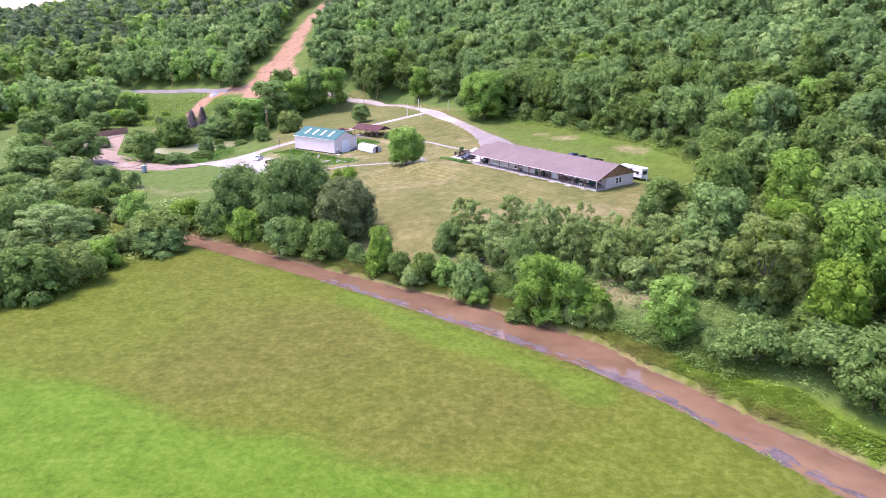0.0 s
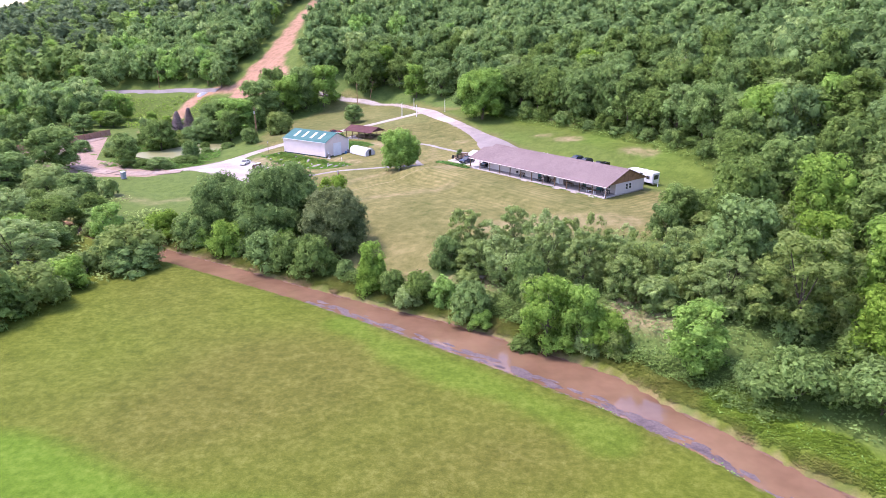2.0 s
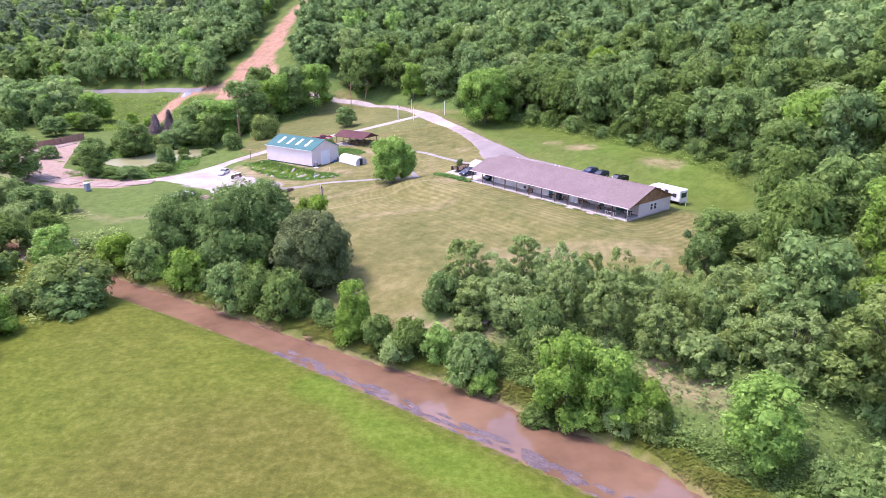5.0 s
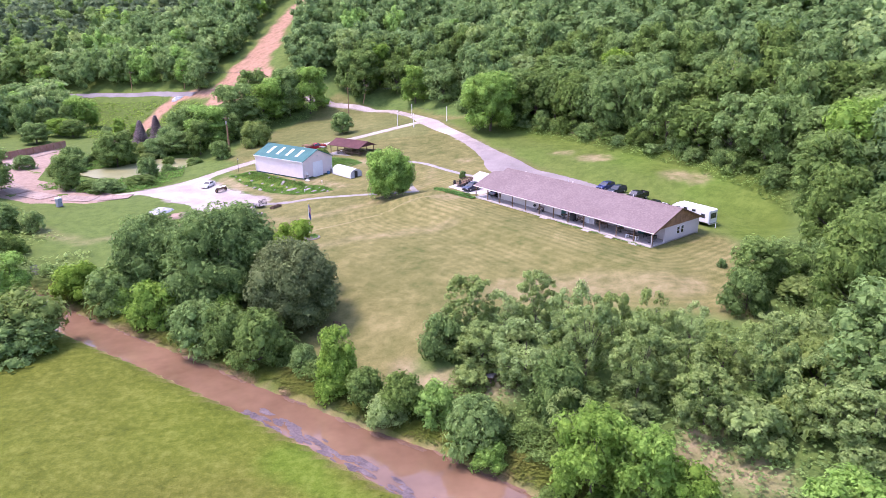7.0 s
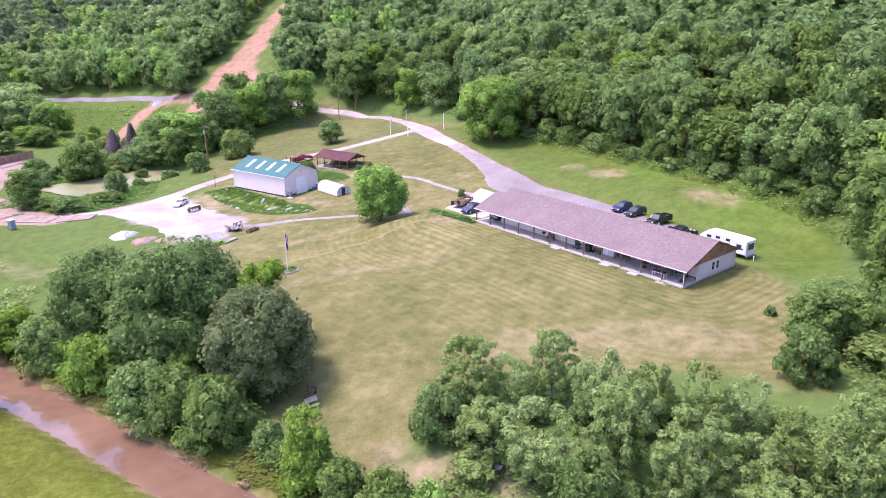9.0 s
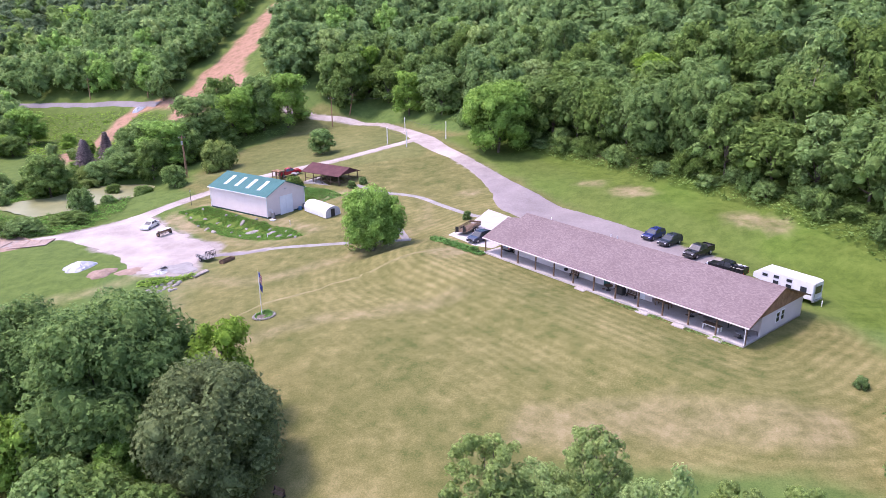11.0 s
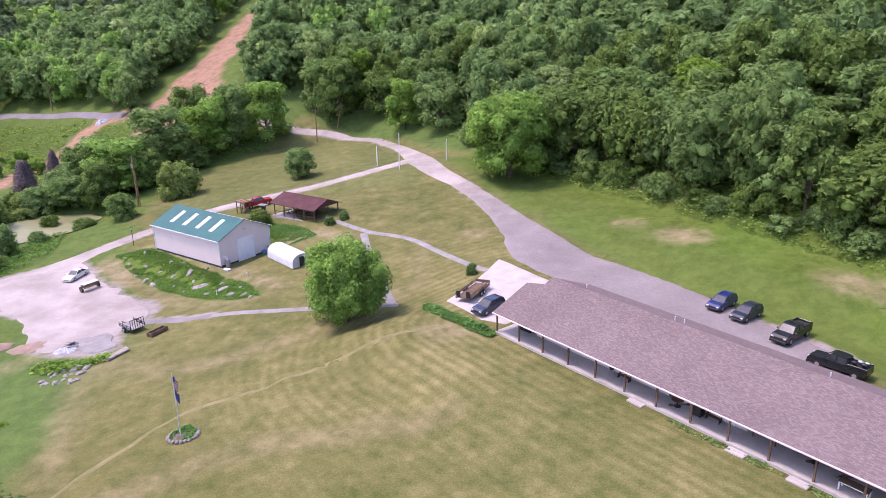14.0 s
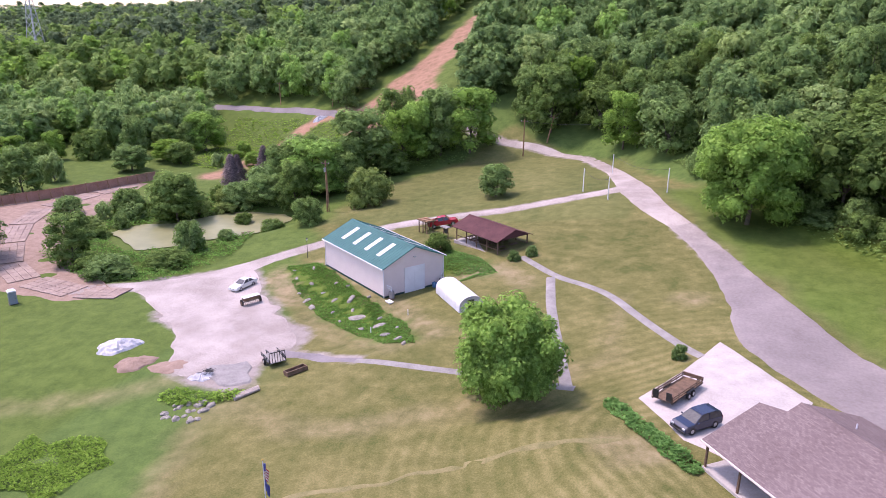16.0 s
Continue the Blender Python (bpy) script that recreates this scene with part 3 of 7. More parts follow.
ribbon("footpath_back", [(-22.3, 197.8), (-15.6, 191.4), (-10.5, 188.3), (-7.0, 185.3), (-2.5, 179), (2, 173), (4.6, 170.2)], [1.6] * 7, PATHWAY, 0.11, "curved concrete footpath to the pavilion", "path", ragged=0.03)
STRAW = speckled("dry_straw", (0.125, 0.118, 0.044), (0.245, 0.208, 0.097), 0.5, 7.0, 0.95, 0.3, 0.03)
ribbon("worn_trail", [(-39, 123), (-34.3, 130.3), (-29.3, 138.1), (-22.7, 141.6), (-16, 145.9), (-6.4, 148.6), (-2, 150.5)], [0.6, 0.7, 0.8, 0.8, 1.0, 1.1, 0.9], STRAW, 0.03, "faint pale trail trodden across the lawn", "path", ragged=0.35)
ribbon("gravel_spur", [(-46, 165), (-40, 164.5), (-34, 163.6)], [3, 2.4, 1.6], ROAD, 0.07, "thin gravel spur from the lot to the footpath", "path", ragged=0.4)
ribbon("far_road", [(-330, 352), (-230, 338), (-174.8, 327), (-157, 324), (-135, 317), (-120, 309), (-110, 304)], [4] * 7, ROAD, 0.25, "narrow grey road along the far bank", "road", step=2.0)


# ---- trees ----
def leaf_cloud(rng, lobes, count, size, up=0.55, shell=(0.8, 0.98)):
    """Small leaf clumps over a set of lobes (centre, radii), denser on the upper side: corners and soft outward normals."""
    c, r = np.array([l[0] for l in lobes]), np.array([l[1] for l in lobes])
    area = (r[:, 0] * r[:, 1] + r[:, 0] * r[:, 2]) ** 0.9
    pick = rng.choice(len(lobes), count * 2, p=area / area.sum())
    d = rng.normal(size=(count * 2, 3))
    d /= np.linalg.norm(d, axis=1)[:, None]
    keep = rng.random(count * 2) < 0.5 + 0.5 * (d[:, 2] + 0.35)
    pick, d = pick[keep][:count], d[keep][:count]
    turn = rng.uniform(-1, 1, (len(lobes), 3, 3))
    wave = np.einsum("ni,nji->nj", d, turn[pick])
    tuft = np.abs(np.sin(5.5 * wave[:, 0] + pick) * np.sin(5.5 * wave[:, 1] + 2 * pick))
    rad = (rng.uniform(*shell, len(d)) + 0.34 * tuft)[:, None]
    p = c[pick] + d * r[pick] * rad
    nrm = d + rng.normal(size=d.shape) * 0.4 + np.array([0, 0, up])
    nrm /= np.linalg.norm(nrm, axis=1)[:, None]
    a = np.cross(nrm, rng.normal(size=d.shape))
    a /= np.linalg.norm(a, axis=1)[:, None]
    b = np.cross(nrm, a)
    s = size * rng.uniform(0.6, 1.4, len(d))[:, None]
    w = rng.uniform(0.6, 1.0, len(d))[:, None]
    v = np.stack([p - a * s - b * s * 0.5 * w, p + a * s - b * s * 0.5 * w, p + b * s * w * 1.2], 1)
    soft = soften(d, p, lobes) + rng.normal(size=d.shape) * 0.3
    soft /= np.linalg.norm(soft, axis=1)[:, None]
    return v.reshape(-1, 3), np.repeat(soft, 3, axis=0)


def soften(d, p, lobes):
    """Directions that turn outward from each lobe and from the crown as a whole, with a lift."""
    mid = np.mean([l[0] for l in lobes], axis=0)
    out = p - mid
    out /= np.linalg.norm(out, axis=1)[:, None] + 1e-6
    return 0.55 * d + 0.35 * out + np.array([0, 0, 0.3])


ICO = B()
bmesh.ops.create_icosphere(ICO, subdivisions=2, radius=1)
ICO_V, ICO_F = np.array([v.co[:] for v in ICO.verts]), np.array([[v.index for v in f.verts] for f in ICO.faces])
ICO.free()
ICO2 = B()
bmesh.ops.create_icosphere(ICO2, subdivisions=1, radius=1)
ICO2_V, ICO2_F = np.array([v.co[:] for v in ICO2.verts]), np.array([[v.index for v in f.verts] for f in ICO2.faces])
ICO2.free()


def cores(rng, lobes, k=0.8, coarse=False):
    """Dense inner foliage of the lobes, knobbly."""
    iv, fi = (ICO2_V, ICO2_F) if coarse else (ICO_V, ICO_F)
    vs, fs, ns = [], [], []
    for c, r in lobes:
        v = iv * np.array(r) * (k if c is not lobes[-1][0] else 0.7 * k) * rng.uniform(0.82, 1.14, (len(iv), 1)) + c
        fs.append(fi + sum(len(x) for x in vs))
        vs.append(v)
        ns.append(soften(iv, v, lobes))
    n = np.concatenate(ns)
    return np.concatenate(vs), np.concatenate(fs), n / np.linalg.norm(n, axis=1)[:, None]


def joined(name, leaves, core, material):
    lv, ln = leaves
    cv, cf, cn = core
    me = np_mesh(name, np.concatenate([lv, cv]), np.concatenate([np.arange(len(lv)).reshape(-1, 3), cf + len(lv)]), [material, INNER[material.name]])
    me.polygons.foreach_set("material_index", np.r_[np.zeros(len(lv) // 3), np.ones(len(cf))].astype(np.int32))
    me.normals_split_custom_set_from_vertices(np.concatenate([ln, cn]))
    return me


def lobes_of(rng, shape, n, tall=2.4):
    """Lobes of a crown of radius 1 that reaches up to the height tall."""
    # lowest and highest lobe, where the crown is widest and how far it reaches from there, its spread, and the lobes' own size
    lo, hi, mid, reach, wide, small, large = {
        "round": (0.16, 0.9, 0.48, 0.5, 0.8, 0.17, 0.31),
        "tall": (0.1, 0.93, 0.42, 0.58, 0.76, 0.16, 0.3),
        "bush": (0.06, 0.84, 0.12, 0.82, 0.82, 0.17, 0.32),
        "dome": (0.3, 0.9, 0.52, 0.46, 0.8, 0.16, 0.29),
        "feather": (0.12, 0.95, 0.5, 0.56, 0.86, 0.1, 0.2),
        "airy": (0.24, 0.94, 0.52, 0.5, 0.84, 0.13, 0.24),
    }[shape]
    out = []
    for i in range(n):
        z = rng.uniform(lo, hi)
        ring = wide * math.sqrt(max(0.03, 1 - ((z - mid) / reach) ** 2))
        rr = rng.uniform(small, large) * (0.82 if n > 80 else 1.0)
        a = i * 2.4 + rng.uniform(-0.5, 0.5)
        q = ring * math.sqrt(rng.uniform(0.3, 1.0)) * rng.uniform(0.88, 1.1)
        out.append(((q * math.cos(a), q * math.sin(a), z * tall), (rr, rr, rr * rng.uniform(0.75, 1.15))))
    out.append(((0, 0, 0.5 * tall), (0.55, 0.55, 0.33 * tall)) if shape not in ("airy", "feather") else ((0, 0, 0.45 * tall), (0.25, 0.25, 0.2 * tall)))
    return out


def trunk_mesh(rng, name, lobes, bark, thick, clear=0.3, tall=2.4):
    bm = B()
    bend = Vector((rng.uniform(-0.05, 0.05), rng.uniform(-0.05, 0.05), clear * tall))
    rod(bm, (0, 0, -0.1), bend, thick, thick * 0.75, 7)
    rod(bm, bend, (bend.x * 0.5, bend.y * 0.5, 0.7 * tall), thick * 0.75, thick * 0.3, 6)
    for c, r in lobes[: min(len(lobes), 8)]:
        rod(bm, bend * rng.uniform(0.8, 1.1), (c[0] * 0.85, c[1] * 0.85, c[2]), thick * 0.4, thick * 0.12, 5)
    me = bpy.data.meshes.new(name)
    bm.to_mesh(me)
    bm.free()
    me.materials.append(bark)
    return me


TALL = {}


def make_tree(seed, shape, n_lobes, count, size, leaf, label, bark=None, thick=0.045, core=0.64, name="tree", category="tree", clear=0.25, tall=2.4):
    """A tree of crown radius 1 and height tall, standing at the origin: an Empty with trunk and crown."""
    rng = np.random.default_rng(seed)
    lobes = lobes_of(rng, shape, n_lobes, tall)
    root = thing(name, Matrix(), label, category)
    t = new("trunk", trunk_mesh(rng, "trunk", lobes, bark or BARK, thick, clear, tall))
    c = new("crown", joined("crown", leaf_cloud(rng, lobes, count, size), cores(rng, lobes, core if count < 12000 else 0.92 * core, count < 12000), leaf))
    t.parent = c.parent = root
    TALL[root.name] = tall
    return root


def stand(proto, x, y, height, radius, label="", group="", sink=0.1, turn=None):
    turn = (x * 37.7 + y * 91.3) % 6.28 if turn is None else turn
    m = Matrix.LocRotScale((x, y, at(x, y, -sink)), Euler((0, 0, turn)), (radius, radius, height / TALL[proto.name]))
    ob = copy_thing(proto, m)
    return tagged(ob, label, "", group)


PROTO = {
    "oak": make_tree(1, "round", 150, 32000, 0.034, LEAF_OAK, "broad dark green oak in full leaf", tall=1.75, clear=0.12),
    "oak_grey": make_tree(18, "round", 150, 28000, 0.032, LEAF_GREY, "broad grey-green oak in full leaf", tall=1.75, clear=0.1),
    "round": make_tree(2, "round", 46, 4600, 0.062, LEAF, "leafy green broadleaf tree", tall=2.1),
    "tall": make_tree(3, "tall", 46, 4600, 0.062, LEAF, "tall leafy green broadleaf tree", tall=2.4),
    "light": make_tree(4, "tall", 44, 5600, 0.055, LEAF_LIGHT, "bright green young tree in leaf", tall=2.5),
    "maple": make_tree(5, "round", 90, 22000, 0.036, LEAF_LIGHT, "bright yellow-green maple in full leaf", tall=1.85, clear=0.12),
    "pale": make_tree(6, "feather", 90, 9000, 0.042, LEAF_PALE, "feathery pale green willow", core=0.6, tall=2.5),
    "pale_b": make_tree(7, "feather", 64, 6000, 0.042, LEAF_PALE, "thin pale green willow with bare twigs", core=0.45, tall=2.7),
    "bush": make_tree(8, "bush", 46, 3800, 0.06, LEAF, "dense green waterside bush", name="bush", category="bush", clear=0.08, thick=0.03, tall=1.45),
    "bush_light": make_tree(9, "bush", 46, 3800, 0.06, LEAF_LIGHT, "light green waterside bush", name="bush", category="bush", clear=0.08, thick=0.03, tall=1.45),
    "bush_pale": make_tree(10, "bush", 46, 3600, 0.06, LEAF_PALE, "dense greyish green shrub", name="bush", category="bush", clear=0.08, thick=0.03, tall=1.45),
    "thicket": make_tree(12, "bush", 26, 1700, 0.085, LEAF, "dense green shrub of wet ground", name="bush", category="bush", clear=0.08, thick=0.03, tall=1.3),
    "thicket_pale": make_tree(13, "bush", 26, 1700, 0.085, LEAF_PALE, "greyish green shrub of wet ground", name="bush", category="bush", clear=0.08, thick=0.03, tall=1.3),
    "dead": make_tree(14, "airy", 24, 714, 0.051, LEAF_PALE, "half-dead grey tree with sparse leaves", BARK_DEAD, core=0.1, tall=1.6, thick=0.06, clear=0.12),
    "ash": make_tree(15, "round", 90, 19000, 0.04, LEAF_LIGHT, "large bright green ash with a spreading crown", tall=1.9, clear=0.2, core=0.7),
    "dark_bush": make_tree(11, "bush", 46, 3400, 0.06, LEAF_OAK, "dense dark green shrub", name="bush", category="bush", clear=0.08, thick=0.03, tall=1.45),
}

# The oaks and the planting along the creek: x, y, height, crown radius.
OAKS = [(-49.4, 114, 13.4, 7.1), (-35.6, 107.3, 16.5, 9.3), (-22.8, 99.5, 12.6, 7.1)]
for i, r in enumerate(OAKS):
    stand(PROTO["oak_grey" if i == 2 else "oak"], *r, group="oaks on the lawn")
BANK = [(-54, 108.5, 6.9, 4.2), (-44.8, 102.1, 7, 3.8), (-35.3, 94.8, 7.3, 3.8), (-25.7, 90.2, 7.9, 4), (-14, 82.6, 8.7, 2.9), (-5.6, 77.4, 7.3, 2.9), (-10.2, 79.9, 6, 2.5), (-1.8, 76.2, 5.2, 2.4), (2.8, 70.8, 7.4, 3.3), (-32, 94.5, 7.2, 3.6), (21.5, 59.5, 7.4, 3.1), (-59.8, 92.4, 5.6, 5.2), (-52.7, 109, 6.2, 3.8), (-62, 112.8, 6.1, 4)]
for i, r in enumerate(BANK):
    x, y, tall, wide = r
    stand(PROTO[("bush", "bush_light", "bush")[i % 3]], x, y, min(tall, 1.9 * wide), 1.15 * wide, group="bushes along the creek")
for r in [(-32.5, 99.4, 6.4, 2.6), (-14.1, 82.6, 8.9, 2.8), (13.4, 62.2, 11.4, 4.2), (17.8, 60.1, 10.3, 3.6), (31.3, 51.8, 9.8, 4.6), (50.3, 44.1, 11.3, 4.6), (55.2, 69.9, 11, 5.2), (-24.5, 108.2, 12.8, 4.3)]:
    stand(PROTO["light"], *r, group="young trees by the creek")
WILLOWS = [(2.3, 91, 9, 3.8), (7.1, 91.1, 6.8, 2.8), (11.3, 91.5, 8.6, 3.1), (14.6, 86.3, 9.5, 2.9), (16, 80.3, 10, 3.6), (8.9, 80.5, 8.2, 4), (20.1, 85.4, 7.7, 2.6), (24.5, 82.8, 8.8, 2.8), (20.7, 75, 9.5, 3.7), (28.9, 83.3, 6.2, 2.5), (25.3, 73.8, 6.9, 3.3), (30.4, 76.1, 7.6, 3.1), (26.2, 68.9, 7.2, 3.4), (32.6, 72.3, 9, 3.2), (37, 78, 7, 3.2), (36, 66, 8, 3.6), (4, 84, 7, 3.5), (13, 70, 6.5, 3)]
for i, r in enumerate(WILLOWS):
    stand(PROTO[("pale", "pale_b")[i % 2]], *r, group="willow thicket")
for r in [(-0.8, 88.7, 6.2, 3.7), (12.3, 74.6, 8, 4), (39, 92.2, 6.4, 3.4)]:
    stand(PROTO["dark_bush"], *r, group="dark shrubs by the thicket")
EAST = [("pale", 45.3, 54.5, 14.5, 7.2), ("tall", 42.2, 67.5, 14.5, 6), ("round", 48.5, 84, 15.5, 6.2), ("tall", 61.4, 58, 15, 6), ("round", 67.3, 72.6, 16, 7), ("pale", 38.5, 62, 8.5, 4.6), ("tall", 60, 95, 16, 6.5), ("round", 58.5, 99, 12, 5.5), ("round", 58, 108, 14, 6), ("tall", 63, 122, 16, 6.5), ("round", 49.5, 31.5, 10, 4.6), ("tall", 60, 40, 14, 5.5), ("round", 70, 52, 15, 6), ("light", 54.8, 50.5, 16.5, 6), ("light", 61.5, 83.5, 15.5, 6), ("pale_b", 78, 88, 15, 7), ("round", 43, 98.5, 7.4, 4.3)]
for kind, *r in EAST:
    stand(PROTO[kind], *r, group="trees east of the lawn")
for r in [(40.5, 43.5, 6.6, 5.4), (47.7, 38.8, 6.8, 5.6), (51, 31, 8.5, 4.6), (57, 26, 5, 4), (60, 32, 6, 5), (49, 46, 5, 4), (36.5, 47.5, 3.2, 2.4), (54, 50, 6, 4.5)]:
    stand(PROTO["bush"], *r, group="bushes along the creek")
WEST = [("bush_pale", -61.5, 94.5, 8.6, 6.6), ("dark_bush", -66, 97, 6.5, 4.6), ("light", -73.5, 112, 9.8, 4.4), ("pale", -81, 92, 10, 8), ("bush", -72, 68, 9, 6.8), ("bush_pale", -68.6, 75, 7.6, 5.4), ("bush_light", -67.6, 83, 5.6, 4.4), ("bush", -77, 64.5, 8.5, 5.5), ("bush", -91, 121, 7.4, 6.6), ("bush_pale", -104, 128, 7.6, 5.4), ("dark_bush", -93.5, 98, 10, 5), ("round", -121, 154, 10.5, 9), ("bush_pale", -109, 152, 8, 7.5), ("bush", -98, 148, 6.4, 6), ("round", -120.6, 177.6, 13.5, 9), ("bush", -132, 172, 11, 7), ("bush_pale", -150.8, 197.6, 5.9, 5.9), ("bush", -82, 104, 6, 5), ("bush_light", -92, 108, 6, 5), ("bush_pale", -112, 120, 7, 6), ("bush", -86, 76, 8, 6), ("bush_pale", -88, 84, 7, 6), ("bush", -101, 112, 7, 6), ("bush_pale", -79, 120, 5, 5), ("bush", -118, 138, 8, 7), ("bush_pale", -97, 136, 5, 4.6), ("bush", -84, 66, 8, 6)]
for kind, *r in WEST:
    stand(PROTO[kind], *r, group="shrubs of the wet ground")
stand(PROTO["maple"], -14.3, 157.4, 11.6, 6.0)
stand(PROTO["round"], -36.6, 233.4, 7, 4.1, "small dark green orchard tree on the lawn")
HOMESTEAD = [(-54.6, 271.6, 18, 8.6), (-63, 270.4, 16.5, 7.8), (-76.7, 251.8, 18, 9.5), (-81.8, 237.7, 14, 9.2), (-102.3, 213.4, 10.9, 6.4), (-101.5, 184.7, 9.5, 4.8), (-148.4, 283, 13, 7.5), (-162.8, 267.1, 12, 4.4), (-35.5, 284, 18, 7.4), (-14.6, 268, 14.4, 6.1), (10.7, 214.2, 17.5, 9.4), (-90, 246, 13, 8), (-70, 262, 15, 8)]
for i, r in enumerate(HOMESTEAD):
    stand(PROTO["ash" if i == 10 else ("light", "round", "tall")[i % 3]], *r, group="trees round the homestead")
for r in [(-85.8, 197.3, 6.3, 3.3), (-71.3, 215.6, 5.6, 3.8), (-37.1, 199.5, 3.3, 2.6), (-116, 214.1, 5.9, 4.4), (-84.7, 189.9, 2.7, 4.6), (-90.8, 181.6, 3.6, 4.8), (-96, 183.1, 2.9, 3), (-88.4, 217.4, 2.5, 2.4), (-79.1, 214.1, 2.7, 2.9), (-83.5, 204.8, 2.3, 2.2), (-128.6, 208.9, 4.2, 3.8), (-110, 222, 7, 5), (-96, 228, 6, 5)]:
    stand(PROTO["bush"], *r, group="bushes round the pond")


# ---- woods ----
def clear_of_woods(x, y):
    """True where no wood grows: the scar, the far road and its verge."""
    ds, _ = off_line(x, y, SCAR)
    gap = np.interp(y, [286, 300, 318, 331, 343, 356, 430], [20, 20, 18, 16, 15, 13, 11])
    bank = inside(x, y, [(-78, 254), (-112, 277), (-160, 300), (-230, 320), (-260, 345), (-230, 344), (-175, 333), (-135, 323), (-116, 311), (-104, 298), (-80, 284)])
    road, _ = off_line(x, y, [(-64, 284), (-47.4, 278), (-35.8, 276.4), (-23.5, 268.7), (-15.3, 254), (-8, 236), (10, 226)])
    return (ds < gap) | bank | (road < 11)


def build_woods():
    rng = np.random.default_rng(77)
    kinds = [make_tree(31 + i, ("round", "tall", "round", "tall", "round")[i], 44, 3100, 0.072, (LEAF, LEAF, LEAF_OAK, LEAF_PALE, LEAF_LIGHT)[i], ("green broadleaf forest tree", "tall green forest tree", "dark green forest tree", "tall pale green forest tree", "fresh green forest tree")[i], tall=(2.3, 2.7, 2.3, 2.6, 2.4)[i], clear=0.15) for i in range(5)]
    near, middle, far = [], [], []
    cell = 8.2
    for gx in np.arange(-520, 260, cell):
        for gy in np.arange(20, 720, cell):
            x, y = gx + rng.uniform(-3.2, 3.2), gy + rng.uniform(-3.2, 3.2)
            df, sf = off_line(np.array(x), np.array(y), FOOT)
            if sf > 0 or df < (12.5 if x > -2 and y > 110 else 3) or bool(clear_of_woods(np.array(x), np.array(y))):
                continue
            if y > 0 and (x > 0.68 * (y + 42) + 25 or x < -1.5 * (y - 60) - 60 or float(land(x, y)) > 62 + 0.045 * math.hypot(x, y + 42)) and rng.random() < 0.85:
                continue
            if df < 30 and -130 < x < 105 and y > 55:
                near.append((x, y, df))
            elif df < 95 and -190 < x < 160:
                middle.append((x, y, df))
            elif df < 420 and math.hypot(x, y - 60) < 640:
                far.append((x, y, df))
    for gx in np.arange(-1000, -180, 13.0):
        for gy in np.arange(380, 900, 13.0):
            x, y = gx + rng.uniform(-4, 4), gy + rng.uniform(-4, 4)
            df, sf = off_line(np.array(x), np.array(y), FOOT)
            if sf < 0 and df > 3 and (x < -520 or y > 720) and x > -1.5 * y and math.hypot(x, y - 60) < 1000 and rng.random() < 0.8:
                far.append((x, y, df))
    # an even front of trees along the foot of the eastern slope
    for (ax, ay), (bx, by) in zip(FOOT[3:], FOOT[4:8]):
        d = math.hypot(bx - ax, by - ay)
        for i in range(round(d / 7.0)):
            k, out = (i + rng.uniform(0.2, 0.8)) * 7.0 / d, rng.uniform(6.0, 8.5)
            near.append((ax + (bx - ax) * k - (ay - by) / d * out, ay + (by - ay) * k - (bx - ax) / d * out, out))
    side_wood = [(-330, 338), (-190, 322), (-168, 314), (-160, 292), (-172, 270), (-200, 276), (-200, 248), (-330, 250)]
    for gx in np.arange(-330, -158, 8.0):
        for gy in np.arange(246, 340, 8.0):
            x, y = gx + rng.uniform(-3, 3), gy + rng.uniform(-3, 3)
            if bool(inside(x, y, side_wood)) and rng.random() < 0.8:
                middle.append((x, y, 20))
    for x, y, df in near:
        young = x < -92
        k = kinds[int(rng.choice(5, p=(0.45, 0.2, 0.0, 0.1, 0.25) if young else (0.37, 0.28, 0.21, 0.06, 0.08)))]
        stand(k, x, y, rng.uniform(11, 15) if young else rng.uniform(12.5, 19.5), rng.uniform(5.2, 7.4), group="forest on the slope")
    for name, spots, quads, size, lobed, label in (("slope_woods", middle, 700, 0.12, 18, "dense mixed green woods on the slope"), ("far_woods", far, 95, 0.25, 5, "dense green broadleaf woods over the hills")):
        vs, fs, ns, tot, temps = [], [], [], 0, []
        for s in range(6):
            r2 = np.random.default_rng(200 + s)
            lobes = lobes_of(r2, ("round", "tall")[s % 2], lobed, 2.3)
            qv, qn = leaf_cloud(r2, lobes, quads, size, 0.5)
            cv, cf, cn = cores(r2, lobes, 0.72, True)
            temps.append((np.concatenate([qv, cv]), np.concatenate([np.arange(len(qv)).reshape(-1, 3), cf + len(qv)]), np.concatenate([qn, cn]), np.r_[np.zeros(len(qv) // 3, int), np.full(len(cf), 4)]))
        pick = []
        for x, y, df in spots:
            if math.hypot(x, y) > 430 and rng.random() < 0.3:
                continue
            kind = rng.integers(6)
            v, f, nv, inner = temps[kind]
            a, hgt, rad = rng.uniform(0, 6.28), rng.uniform(11.5, 17.5) / 2.3, rng.uniform(5.4, 7.6) * (1.35 if x < -520 or y > 720 else 1.0)
            c, s = math.cos(a) * rad, math.sin(a) * rad
            vs.append(np.stack([v[:, 0] * c - v[:, 1] * s + x, v[:, 0] * s + v[:, 1] * c + y, v[:, 2] * hgt + at(x, y, -0.3)], -1))
            ns.append(np.stack([nv[:, 0] * math.cos(a) - nv[:, 1] * math.sin(a), nv[:, 0] * math.sin(a) + nv[:, 1] * math.cos(a), nv[:, 2]], -1).astype(np.float32))
            fs.append(f + tot)
            # young light woods low on the western slope, old dark woods above; far greens carry haze
            young = x < -92 and df < 55
            pick.append(inner + rng.choice(4, p=(0.6, 0.04, 0.24, 0.12) if young else (0.25, 0.66, 0.03, 0.06)))
